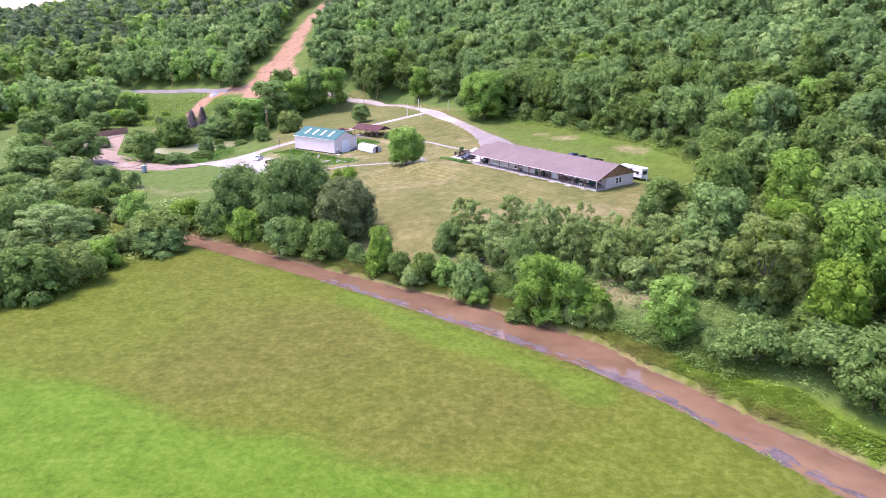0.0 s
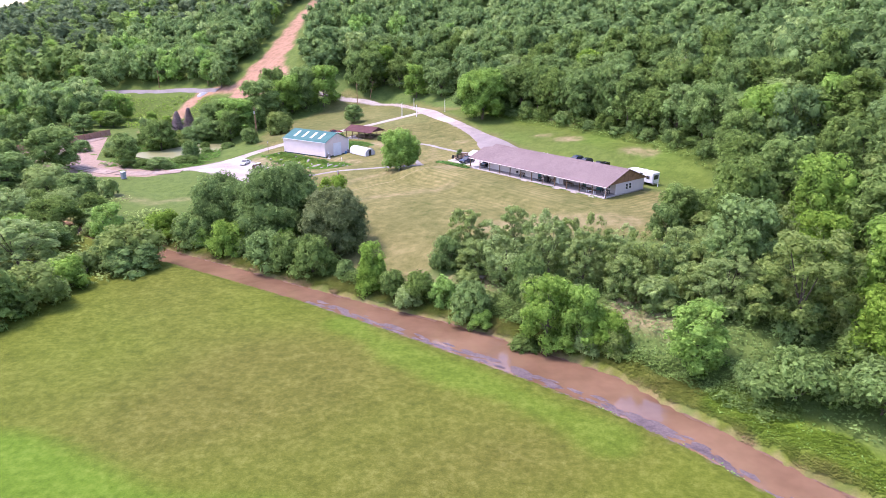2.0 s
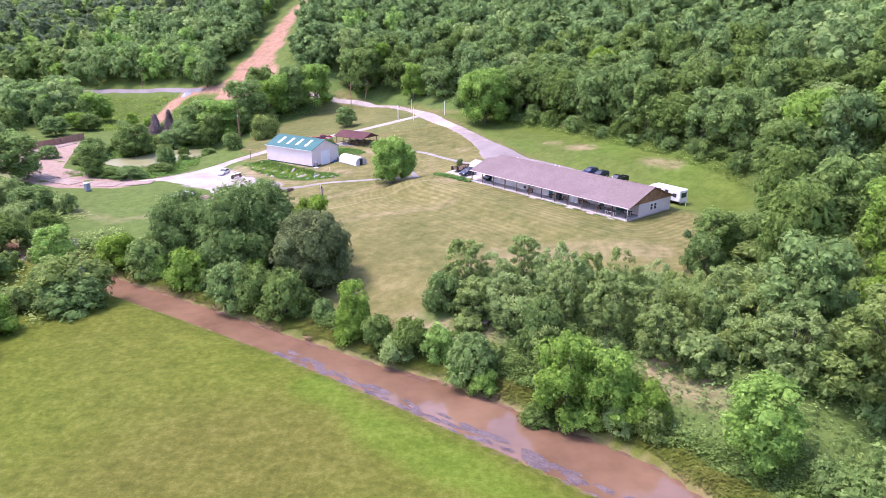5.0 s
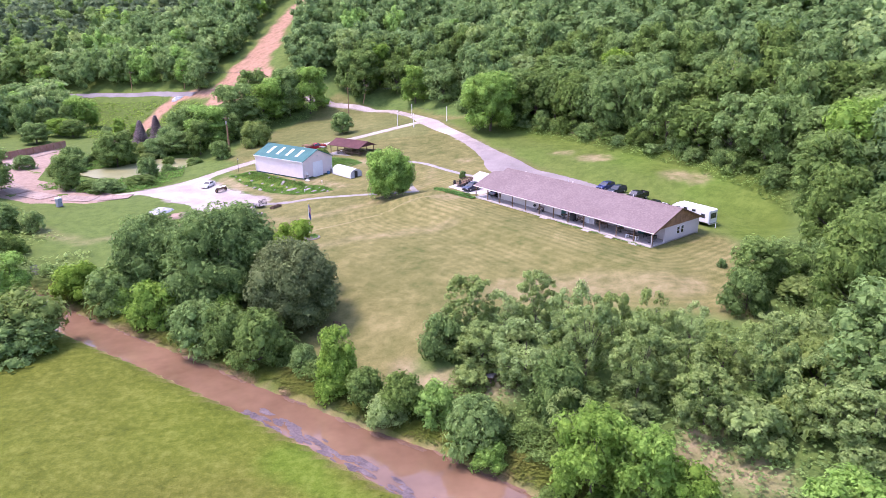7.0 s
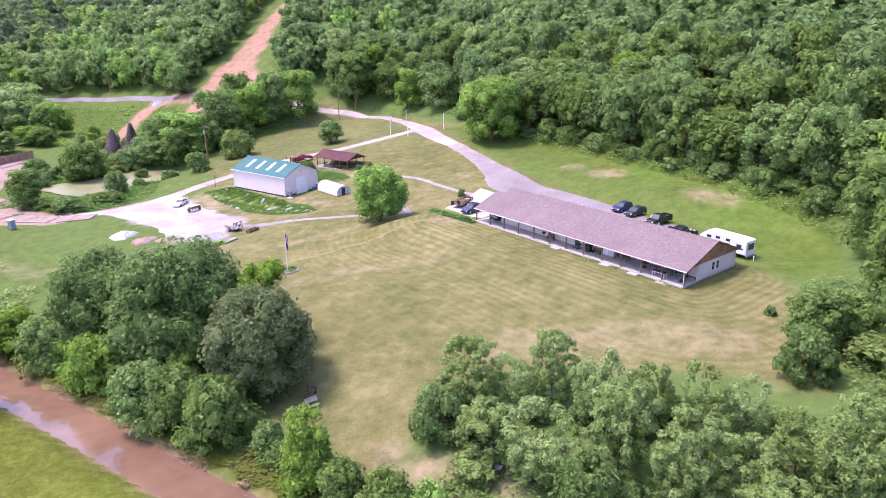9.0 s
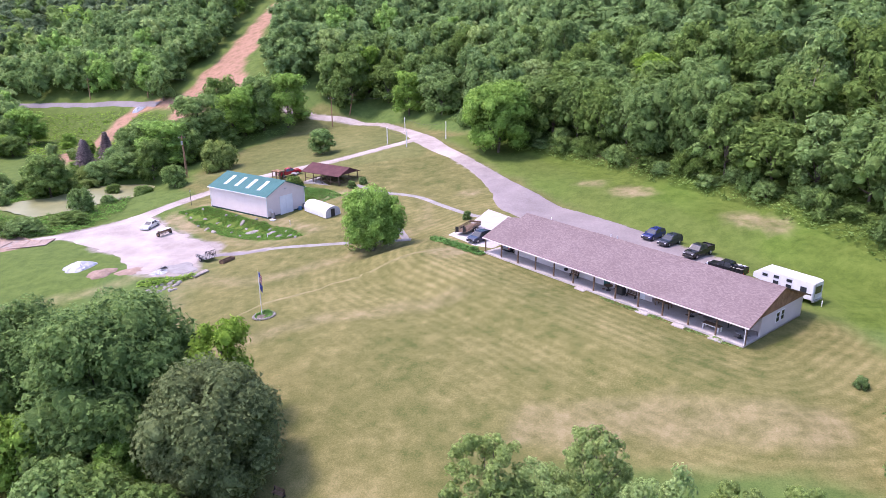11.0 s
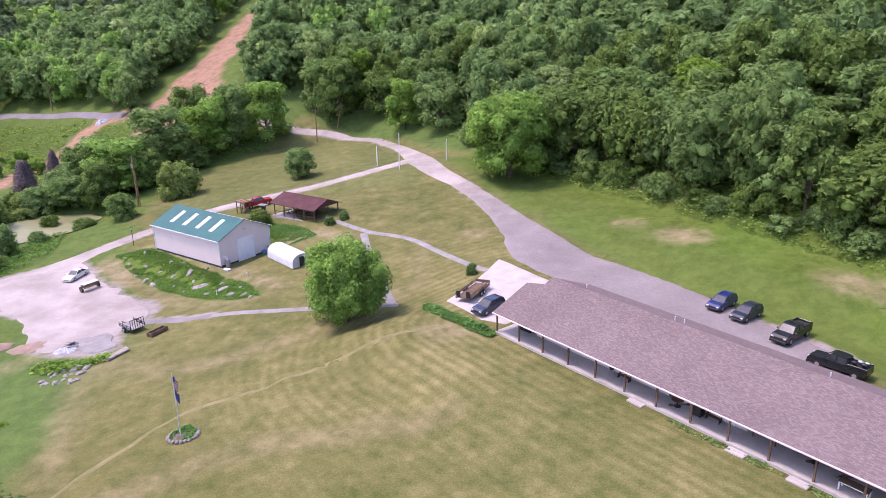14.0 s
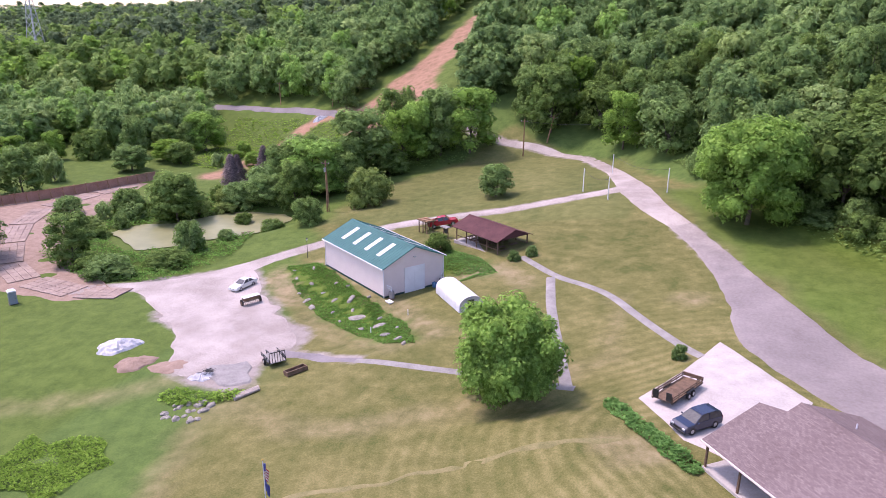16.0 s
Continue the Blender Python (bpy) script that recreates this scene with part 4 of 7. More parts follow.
            tot += len(v)
        greens = [LEAF, LEAF_OAK if name == "slope_woods" else LEAF_HAZED, LEAF_LIGHT, LEAF_PALE]
        me = np_mesh(name, np.concatenate(vs), np.concatenate(fs), greens + [INNER[g.name] for g in greens])
        me.polygons.foreach_set("material_index", np.concatenate(pick).astype(np.int32))
        me.normals_split_custom_set_from_vertices(np.concatenate(ns))
        tagged(new(name, me), label, "woods", kind="stuff")
    for k in kinds:
        for o in (*k.children_recursive, k):
            bpy.data.objects.remove(o)


build_woods()


def scatter(kinds, poly, count, heights, radii, group, seed, apart=4.0):
    """Trees or bushes spread over a plot, none closer than the given gap."""
    rng = np.random.default_rng(seed)
    px, py = [p[0] for p in poly], [p[1] for p in poly]
    done = []
    for _ in range(count * 12):
        x, y = rng.uniform(min(px), max(px)), rng.uniform(min(py), max(py))
        if len(done) < count and bool(inside(x, y, poly)) and all(math.hypot(x - a, y - b) > apart for a, b in done):
            done.append((x, y))
            stand(PROTO[kinds[rng.integers(len(kinds))]], x, y, rng.uniform(*heights), rng.uniform(*radii), group=group)


scatter(["thicket", "thicket_pale", "thicket"], [(-150, 110), (-62, 84), (-64, 100), (-84, 112), (-64, 118), (-70, 136), (-90, 148), (-150, 165)], 46, (2.0, 5.0), (2.2, 4.2), "shrubs of the wet ground", 5, 5.0)
scatter(["tall", "round", "thicket", "thicket_pale", "light"], [(-260, 210), (-150, 215), (-150, 245), (-135, 262), (-150, 290), (-260, 320)], 54, (5.0, 13.0), (3.0, 6.0), "trees of the wet valley", 6, 6.0)
scatter(["thicket", "light", "thicket_pale"], [(-130, 255), (-112, 246), (-96, 262), (-104, 276), (-140, 290)], 14, (2.0, 4.5), (1.8, 3.4), "bushes below the far road", 7, 4.0)
scatter(["round", "tall", "bush"], [(-100, 230), (-84, 222), (-68, 246), (-60, 262), (-84, 256), (-96, 244)], 12, (6.0, 12.0), (4.0, 6.0), "trees round the homestead", 8, 5.5)
scatter(["thicket", "thicket_pale"], [(-120, 205), (-110, 196), (-106, 210), (-98, 222), (-86, 229), (-92, 236), (-112, 226)], 16, (2.0, 5.0), (2.0, 3.6), "bushes round the pond", 9, 4.0)
scatter(["thicket", "thicket_pale"], [(22, 72), (37, 60), (48, 50), (62, 34), (74, 44), (66, 80), (60, 104), (47, 100), (42, 84), (36, 74)], 46, (3.0, 7.0), (2.6, 4.4), "undergrowth east of the thicket", 10, 4.2)
scatter(["thicket_pale", "thicket"], [(0, 78), (20, 64), (34, 64), (36, 82), (24, 88), (4, 90)], 22, (2.0, 4.2), (1.8, 3.2), "undergrowth in the thicket", 12, 3.6)
scatter(["bush", "bush_light", "bush_pale"], [(-62, 113), (-30, 92), (-12, 79), (4, 67), (20, 55), (24, 58), (6, 71), (-10, 83), (-28, 97), (-60, 118)], 26, (2.4, 5.0), (2.0, 3.2), "bushes along the creek", 13, 3.4)


# ---- tall grass ----
def grass_tufts(name, count, where, box_xy, tall, wide, material, label, seed):
    """Tufts of bent blades that lie over one another, on the land where where() is true."""
    rng = np.random.default_rng(seed)
    x0, x1, y0, y1 = box_xy
    x, y = rng.uniform(x0, x1, count), rng.uniform(y0, y1, count)
    keep = where(x, y)
    x, y = x[keep], y[keep]
    z = land(x, y) + rng.uniform(*tall, len(x)) * np.clip(0.6 + 0.5 * ripple(x, y, 1.1, seed), 0.2, 1.2)
    p = np.stack([x, y, z], -1)
    nrm = np.array([0, 0, 1.0]) + rng.normal(0, 0.12, p.shape)
    a = np.cross(nrm, rng.normal(size=p.shape))
    a /= np.linalg.norm(a, axis=1)[:, None]
    b = np.cross(nrm, a)
    s = rng.uniform(*wide, len(p))[:, None]
    v = np.stack([p - a * s * 0.45, p + a * s * 0.45, p + b * s * 1.3], 1).reshape(-1, 3)
    me = np_mesh(name, v, np.arange(len(v)).reshape(-1, 3), [material])
    up = np.repeat(nrm * np.array([0.6, 0.6, 1]), 3, axis=0)
    me.normals_split_custom_set_from_vertices(up / np.linalg.norm(up, axis=1)[:, None])
    for key in ("zone", "tint", "cover"):
        me.color_attributes.new(key, "FLOAT_COLOR", "POINT").data.foreach_set("color", np.repeat(zone_colours(x, y)[key], 3, axis=0).ravel())
    tagged(new(name, me), label, "grass", kind="stuff")


def on_field(x, y):
    d, s = creek_gap(x, y)
    return (s < 0) & (d > 5.0 + 0.7 * ripple(x, y, 0.8))


def on_far_bank(x, y):
    d, s = creek_gap(x, y)
    return (s > 0) & (d > 4.9 + 0.6 * ripple(x, y, 0.7)) & (d < 9 + 2 * ripple(x, y, 0.3))


grass_tufts("meadow_grass", 100000, on_field, (-82, 60, -14, 104), (0.0, 0.06), (0.08, 0.2), GROUND, "tall yellow-green meadow grass", 1)
grass_tufts("bank_grass", 900000, on_far_bank, (-75, 75, -5, 125), (0.10, 0.6), (0.12, 0.34), GROUND, "rank green grass on the creek bank", 2)


SLOPE = [(-1, 230), (9, 205), (21, 181), (37, 156), (46, 140), (49, 122), (56, 118), (66, 150), (42, 196), (12, 232)]
grass_tufts("slope_grass", 110000, lambda x, y: inside(x, y, SLOPE), (-2, 68, 116, 234), (0.0, 0.05), (0.08, 0.18), GROUND, "rank green grass on the hillside", 3)


# ---- undergrowth ----
def undergrowth(name, count, where, box_xy, tall, size, material, label, seed):
    """Low tangled leaves whose height swells and sinks like a sea of small shrubs."""
    rng = np.random.default_rng(seed)
    x0, x1, y0, y1 = box_xy
    x, y = rng.uniform(x0, x1, count), rng.uniform(y0, y1, count)
    keep = where(x, y)
    x, y = x[keep], y[keep]
    crest = tall * np.clip(0.55 + 0.5 * ripple(x, y, 0.9, seed) + 0.3 * ripple(x, y, 2.3, seed + 1), 0.12, 1.4)
    p = np.stack([x, y, land(x, y) + crest * rng.uniform(0.35, 1.0, len(x))], -1)
    nrm = np.array([0, 0, 0.9]) + rng.normal(0, 0.3, p.shape)
    nrm /= np.linalg.norm(nrm, axis=1)[:, None]
    a = np.cross(nrm, rng.normal(size=p.shape))
    a /= np.linalg.norm(a, axis=1)[:, None]
    b = np.cross(nrm, a)
    s = size * rng.uniform(0.6, 1.4, len(p))[:, None]
    v = np.stack([p - a * s, p - b * s * 0.7, p + a * s, p + b * s * 0.7], 1).reshape(-1, 3)
    me = np_mesh(name, v, np.arange(len(v)).reshape(-1, 4), [material])
    soft = np.repeat(nrm * np.array([0.7, 0.7, 1.0]), 4, axis=0)
    me.normals_split_custom_set_from_vertices(soft / np.linalg.norm(soft, axis=1)[:, None])
    tagged(new(name, me), label, "undergrowth", kind="stuff")


THICKET = [(-2, 78), (12, 66), (24, 57), (34, 50), (44, 36), (58, 20), (80, 20), (80, 70), (66, 104), (52, 118), (46, 100), (40, 84), (34, 86), (24, 84), (20, 78), (8, 82)]
WETLAND = [(-150, 110), (-100, 84), (-70, 62), (-62, 84), (-58, 96), (-84, 116), (-66, 122), (-72, 138), (-96, 152), (-150, 168)]


def wood_edge(x, y):
    d, s = off_line(x, y, FOOT)
    return (d < 7 + 2 * ripple(x, y, 0.4)) & (s < 0) & ~clear_of_woods(x, y) & (y > 90)


def creek_fringe(x, y):
    d, s = creek_gap(x, y)
    return (s > 0) & (d > 7.4 + ripple(x, y, 0.5)) & (d < 11.5 + 2.5 * ripple(x, y, 0.3)) & (x < 40)


def pond_fringe(x, y):
    return inside(x, y, [(-112, 186), (-92, 178), (-80, 182), (-76, 196), (-80, 210), (-88, 198), (-97, 192), (-108, 198)]) | inside(x, y, [(-112, 202), (-106, 209), (-98, 221), (-87, 229), (-78, 236), (-90, 242), (-110, 232), (-122, 216)])


undergrowth("thicket_floor", 52000, lambda x, y: inside(x, y, THICKET) & (creek_gap(x, y)[0] > 8), (-2, 80, 20, 118), 1.6, 0.24, LEAF, "tangled green undergrowth in the thicket", 21)
undergrowth("wetland_weeds", 16000, lambda x, y: inside(x, y, WETLAND) & (creek_gap(x, y)[0] > 7) & (ripple(x, y, 0.12, 2.0) > -0.35), (-150, -58, 62, 168), 1.3, 0.4, LEAF_PALE, "rank pale green weeds on wet ground", 22)
undergrowth("wood_edge_brush", 620000, wood_edge, (-170, 110, 90, 320), 2.4, 0.25, LEAF, "leafy brush along the edge of the wood", 23)
undergrowth("creek_brush", 420000, creek_fringe, (-75, 40, 40, 125), 1.9, 0.21, LEAF, "low green brush along the creek bank", 24)
undergrowth("pond_weeds", 40000, pond_fringe, (-125, -74, 176, 244), 1.2, 0.24, WEED, "rank green weeds round the pond", 25)
undergrowth("verge_weeds", 9000, lambda x, y: inside(x, y, [(-140, 262), (-112, 256), (-98, 262), (-84, 262), (-104, 294), (-122, 306), (-160, 318)]) & (off_line(x, y, TRACK)[0] > 4), (-160, -84, 256, 318), 0.9, 0.4, LEAF_LIGHT, "bright green weeds on the road bank", 26)
undergrowth("garden_weeds", 110000, lambda x, y: inside(x + 0.5 * ripple(x, y, 1.3), y, GARDEN), (-63, -27, 167, 195), 0.14, 0.13, WEED, "low green ground cover between the stones", 27)
undergrowth("yard_weeds", 30000, lambda x, y: inside(x, y, [(-38.5, 198), (-30.5, 187), (-24.5, 191.5), (-29, 197), (-35, 200)]), (-40, -23, 185, 202), 0.14, 0.13, WEED, "short lush green grass behind the barn", 33)
undergrowth("strip_plants", 14000, lambda x, y: off_line(x, y, [(-3.6, 156.4), (-0.5, 152.6), (3.8, 148.2)])[0] < 0.9 + 0.2 * ripple(x, y, 1.5), (-6, 6, 146, 158), 0.7, 0.2, WEED, "leafy flower border beside the concrete pad", 28)
undergrowth("bed_plants", 12000, lambda x, y: np.hypot((x + 27.35) / 1.4, (y - 134.2) / 1.15) < 1, (-30, -25, 131, 137), 0.6, 0.14, WEED, "green plants in the flagpole bed", 29)
undergrowth("lot_weeds", 2500, lambda x, y: off_line(x, y, [(-52, 151.5), (-48, 151.5), (-44.5, 153)])[0] < 1.3 + 0.4 * ripple(x, y, 1.2), (-55, -42, 148, 156), 0.9, 0.24, LEAF_LIGHT, "green weeds at the edge of the lot", 30)
undergrowth("corner_weeds", 15000, lambda x, y: np.hypot((x + 55.5) / 6, (y - 138) / 4.5) < 1 + 0.25 * ripple(x, y, 0.8), (-64, -48, 131, 144), 0.55, 0.15, LEAF_LIGHT, "patch of tall weeds on the lawn", 31)
undergrowth("house_weeds", 26000, lambda x, y: (np.abs((x - 4.8) * 0.7626 + (y - 148.57) * 0.6468 + 0.75) < 0.35 + 0.3 * ripple(x, y, 1.3)) & (np.abs((x - 26.4) * 0.6468 - (y - 123.1) * 0.7626) < 10), (15, 36, 110, 136), 0.3, 0.14, LEAF, "weeds along the porch slab", 32)
for i in range(44):
    # shrubs that close the front of the wood
    k = i / 43 * 3.99
    (ax, ay), (bx, by) = FOOT[3 + int(k)], FOOT[4 + int(k)]
    d, f, out = math.hypot(bx - ax, by - ay), k % 1, 4.2 + 1.2 * math.sin(i * 2.1)
    stand(PROTO[("thicket", "dark_bush", "thicket", "bush")[i % 4]], ax + (bx - ax) * f + (by - ay) / d * out, ay + (by - ay) * f - (bx - ax) / d * out, 3.6 + 1.4 * math.sin(i * 1.7), 2.8 + 0.5 * math.sin(i * 2.9), group="shrubs along the edge of the wood")
stand(PROTO["bush_pale"], -64.6, 229.7, 8.4, 5.4, "grey-green spreading crab tree on the lawn")
for r in [(-23.2, 196.3, 1.9, 1.1), (-21.0, 198.6, 1.8, 1.1), (2.2, 169.6, 1.9, 1.0)]:
    stand(PROTO["dark_bush"], *r, label="clipped dark green shrub by the footpath", group="clipped shrubs")
stand(PROTO["dark_bush"], 41.1, 106.6, 1.5, 0.8, "small dark shrub alone on the lawn")
for r in [(63, 172, 17, 5.5), (68, 181, 16, 5)]:
    stand(PROTO["dead"], *r, label="bare grey treetop in the forest", group="forest on the slope")


def make_conifer(x, y, height, radius):
    """A drooping conifer: a straight stem with whorls of hanging sprays."""
    c = thing("conifer", pose(x, y, at(x, y, -0.1)), "purplish brown drooping conifer", "tree", "purple conifers")
    part("trunk", rod(B(), (0, 0, 0), (0, 0, height * 0.97), height * 0.022, 0.03, 8), BARK, c)
    rng = np.random.default_rng(int(abs(x) * 10))
    n = 2600
    f = rng.uniform(0.03, 1.0, n) ** 0.8
    a = rng.uniform(0, 6.28, n)
    q = radius * (1 - f * 0.93) * rng.uniform(0.45, 1.05, n) * rng.uniform(0.7, 1.1, n)
    p = np.stack([q * np.cos(a), q * np.sin(a), f * height - 0.25 * q], -1)
    out = np.stack([np.cos(a), np.sin(a), -0.5 * np.ones(n)], -1)
    side = np.stack([-np.sin(a), np.cos(a), np.zeros(n)], -1)
    s = rng.uniform(0.3, 0.65, n)[:, None]
    v = np.stack([p - side * s * 0.5, p - out * s * 0.4, p + side * s * 0.5, p + out * s], 1).reshape(-1, 3)
    o = new("crown", np_mesh("crown", v, np.arange(len(v)).reshape(-1, 4), [LEAF_PURPLE]))
    o.parent = c


make_conifer(-104.5, 236.2, 10.5, 4.6)
make_conifer(-107.5, 243, 9.0, 3.8)
make_conifer(-106, 252.5, 9.5, 3.9)
for k in PROTO.values():
    for o in (*k.children_recursive, k):
        bpy.data.objects.remove(o)


# ---- the long house ----
def build_house():
    h = thing("long_house", pose(4.8, 148.57, 7.45, 0, 0, math.degrees(math.atan2(-0.7626, 0.6468))), "long single-storey house with brown shingle roof and open front porch", "house")
    L, D, EZ, RZ, RV = 43.3, 14.46, 2.75, 5.6, 7.35
    part("slab", box(B(), -0.1, L, -0.25, D - 0.9, -0.6, 0.25), CONCRETE, h, "grey concrete porch slab")
    # Roof: two slopes with a shorter west end over the parking bay.
    t = 0.16
    k = (RZ - EZ) / RV
    top = lambda v: EZ + k * v if v <= RV else RZ - k * (v - RV)
    bm = B()
    rim = [(-0.4, -0.35), (L + 0.45, -0.35), (L + 0.45, RV), (1.7, RV), (1.7, 6.0), (-0.5, 5.3)]
    lo = [bm.verts.new((u, v, top(v) - t)) for u, v in rim]
    hi = [bm.verts.new((u, v, top(v))) for u, v in rim]
    bm.faces.new(hi)
    bm.faces.new(lo[::-1])
    for i in range(len(rim)):
        j = (i + 1) % len(rim)
        bm.faces.new((lo[i], lo[j], hi[j], hi[i]))
    part("roof_slope", bm, SHINGLE, h, "purplish brown shingle slope")
    bm = B()
    rim = [(L + 0.45, RV + 0.002), (L + 0.45, D + 0.3), (1.7, D + 0.3), (1.7, RV + 0.002)]
    lo = [bm.verts.new((u, v, top(v) - t)) for u, v in rim]
    hi = [bm.verts.new((u, v, top(v))) for u, v in rim]
    bm.faces.new(hi)
    bm.faces.new(lo[::-1])
    for i in range(4):
        j = (i + 1) % 4
        bm.faces.new((lo[i], lo[j], hi[j], hi[i]))
    part("roof_slope", bm, SHINGLE, h, "purplish brown shingle slope")
    # Walls
    W = 0.2
    part("wall", box(B(), 3.9, 29.0, 2.6, 2.6 + W, 0.25, top(2.6) - t - 0.02), BLOCK, h)
    part("wall", box(B(), 29.0, 29.0 + W, 2.6, 4.6, 0.25, top(2.6) - t - 0.02), BLOCK, h)
    part("wall", box(B(), 29.2, L - W, 4.6, 4.6 + W, 0.25, top(4.6) - t - 0.02), BLOCK, h)
    part("wall", box(B(), 3.9, 3.9 + W, 2.8, D - 1, 0.25, EZ), BLOCK, h)
    part("wall", box(B(), 4.1, L - W, D - 1, D - 0.8, 0.25, EZ - 0.05), BLOCK, h)
    part("end_wall", box(B(), L - W, L, 3.4, D - 0.8, 0.0, 2.72), BLOCK, h, "pale painted block end wall")
    bm = B()
    prism(bm, [(0.6, top(0.6) - t - 0.03), (RV, RZ - t - 0.03), (D - 0.1, top(D - 0.1) - t - 0.03), (D - 0.8, 2.74), (3.4, 2.74), (2.6, 2.74)], L - W, L + 0.03, "x")
    part("gable", bm, CEDAR, h, "weathered brown board gable")
    for i in range(13):
        u = i * 3.605 + 0.05
        part("post", box(B(), u - 0.08, u + 0.08, -0.12, 0.04, 0.25, top(-0.1) - t - 0.2), WOOD, h)
    part("beam", box(B(), -0.2, L, -0.16, 0.08, top(-0.1) - t - 0.21, top(-0.1) - t - 0.02), WOOD, h)
    part("gutter", box(B(), -0.4, L + 0.45, -0.47, -0.35, EZ - 0.28, EZ - 0.16), SIDING, h, "pale gutter")
    return h


HOUSE = build_house()


# ---- the barn ----
BASE_GREEN = speckled("base_green", (0.014, 0.04, 0.034), (0.026, 0.062, 0.054), 1.0, 8.0, 0.7, 0.1)
SKYLIGHT = speckled("skylight_sheet", (0.46, 0.47, 0.46), (0.56, 0.57, 0.56), 0.8, 8.0, 0.4, 0.0)


def build_barn():
    b = thing("barn", pose(-38.66, 181.09, 3.6, 0, 0, math.degrees(math.atan2(9.69, -14.74))), "pale metal barn with green roof and skylight strips", "barn")
    # x runs along the long wall, -y towards the far side
    L, D, EZ, RZ = 17.64, 10.65, 4.8, 7.1
    part("wall", box(B(), 0.1, L - 0.1, -0.12, 0.0, 0.35, EZ - 0.1), SIDING, b)
    part("wall", box(B(), 0.1, L - 0.1, -D, -D + 0.12, 0.35, EZ - 0.1), SIDING, b)
    for x in (0.0, L - 0.12):
        bm = prism(B(), [(-D, 0.35), (0, 0.35), (0, EZ - 0.1), (-D / 2, RZ - 0.12), (-D, EZ - 0.1)], x, x + 0.12, "x")
        part("end_wall", bm, SIDING, b)
    part("plinth", box(B(), 0.02, L - 0.02, -D - 0.02, 0.02, -0.6, 0.3), BASE_GREEN, b, "dark green base boards")
    k = (RZ - EZ) / (D / 2)
    for s in (0, 1):
        f = (lambda y: y) if s == 0 else (lambda y: -D - y)
        bm = B()
        rim = [(-0.35, 0.35), (L + 0.35, 0.35), (L + 0.35, -D / 2), (-0.35, -D / 2)]
        zz = lambda y: RZ - k * (y + D / 2)
        lo = [bm.verts.new((x, f(y), zz(y) - 0.1)) for x, y in rim]
        hi = [bm.verts.new((x, f(y), zz(y))) for x, y in rim]
        bm.faces.new(hi), bm.faces.new(lo[::-1])
        for i in range(4):
            j = (i + 1) % 4
            bm.faces.new((lo[i], lo[j], hi[j], hi[i]))
        roof = part("roof_slope", bm, GREEN_METAL, b, "green metal slope")
    return b


BARN = build_barn()


def build_pavilion():
    p = thing("pavilion", pose(-26.33, 197.38, 6.2, 0, 0, math.degrees(math.atan2(0.5407, -0.8414))), "open picnic pavilion with maroon roof", "pavilion")
    L, D, EZ, RZ = 11.69, 7.88, 2.55, 4.0
    part("slab", box(B(), 0.3, L - 0.3, -D + 0.3, -0.3, -0.6, 0.12), CONCRETE, p)
    k = (RZ - EZ) / (D / 2)
    zz = lambda y: RZ - k * (y + D / 2)
    for s in (0, 1):
        f = (lambda y: y) if s == 0 else (lambda y: -D - y)
        bm = B()
        rim = [(0, 0), (L, 0), (L, -D / 2), (0, -D / 2)]
        lo = [bm.verts.new((x, f(y), zz(y) - 0.1)) for x, y in rim]
        hi = [bm.verts.new((x, f(y), zz(y))) for x, y in rim]
        bm.faces.new(hi), bm.faces.new(lo[::-1])
        for i in range(4):
            j = (i + 1) % 4
            bm.faces.new((lo[i], lo[j], hi[j], hi[i]))
        part("roof_slope", bm, MAROON, p)
    for y in (-0.7, -D + 0.7):
        for i in range(5):
            x = 0.6 + i * (L - 1.2) / 4
            part("post", box(B(), x - 0.08, x + 0.08, y - 0.08, y + 0.08, 0.12, zz(max(y, -D - y)) - 0.12), WOOD, p)
    return p


PAVILION = build_pavilion()


# ---- fittings of the house ----
GLASS = speckled("dark_glass", (0.02, 0.024, 0.028), (0.05, 0.056, 0.06), 0.8, 3, 0.08, 0, 0.01, 0, 0.6)
GREEN_DOOR = speckled("green_door", (0.02, 0.09, 0.085), (0.03, 0.12, 0.11), 0.8, 8, 0.5, 0)
RUBBER = speckled("tyre_rubber", (0.012, 0.012, 0.012), (0.03, 0.03, 0.03), 3, 15, 0.85, 0)
ALLOY = speckled("alloy", (0.35, 0.35, 0.36), (0.5, 0.5, 0.51), 2, 12, 0.35, 0, 0.01, 0.7, 0.5)
LAMP_GLASS = speckled("lamp_glass", (0.45, 0.45, 0.46), (0.6, 0.6, 0.62), 2, 9, 0.15, 0)


def paint(name, c):
    return speckled(name, tuple(v * 0.85 for v in c), c, 0.8, 6, 0.22, 0, 0.01, 0.0, 0.5, False)


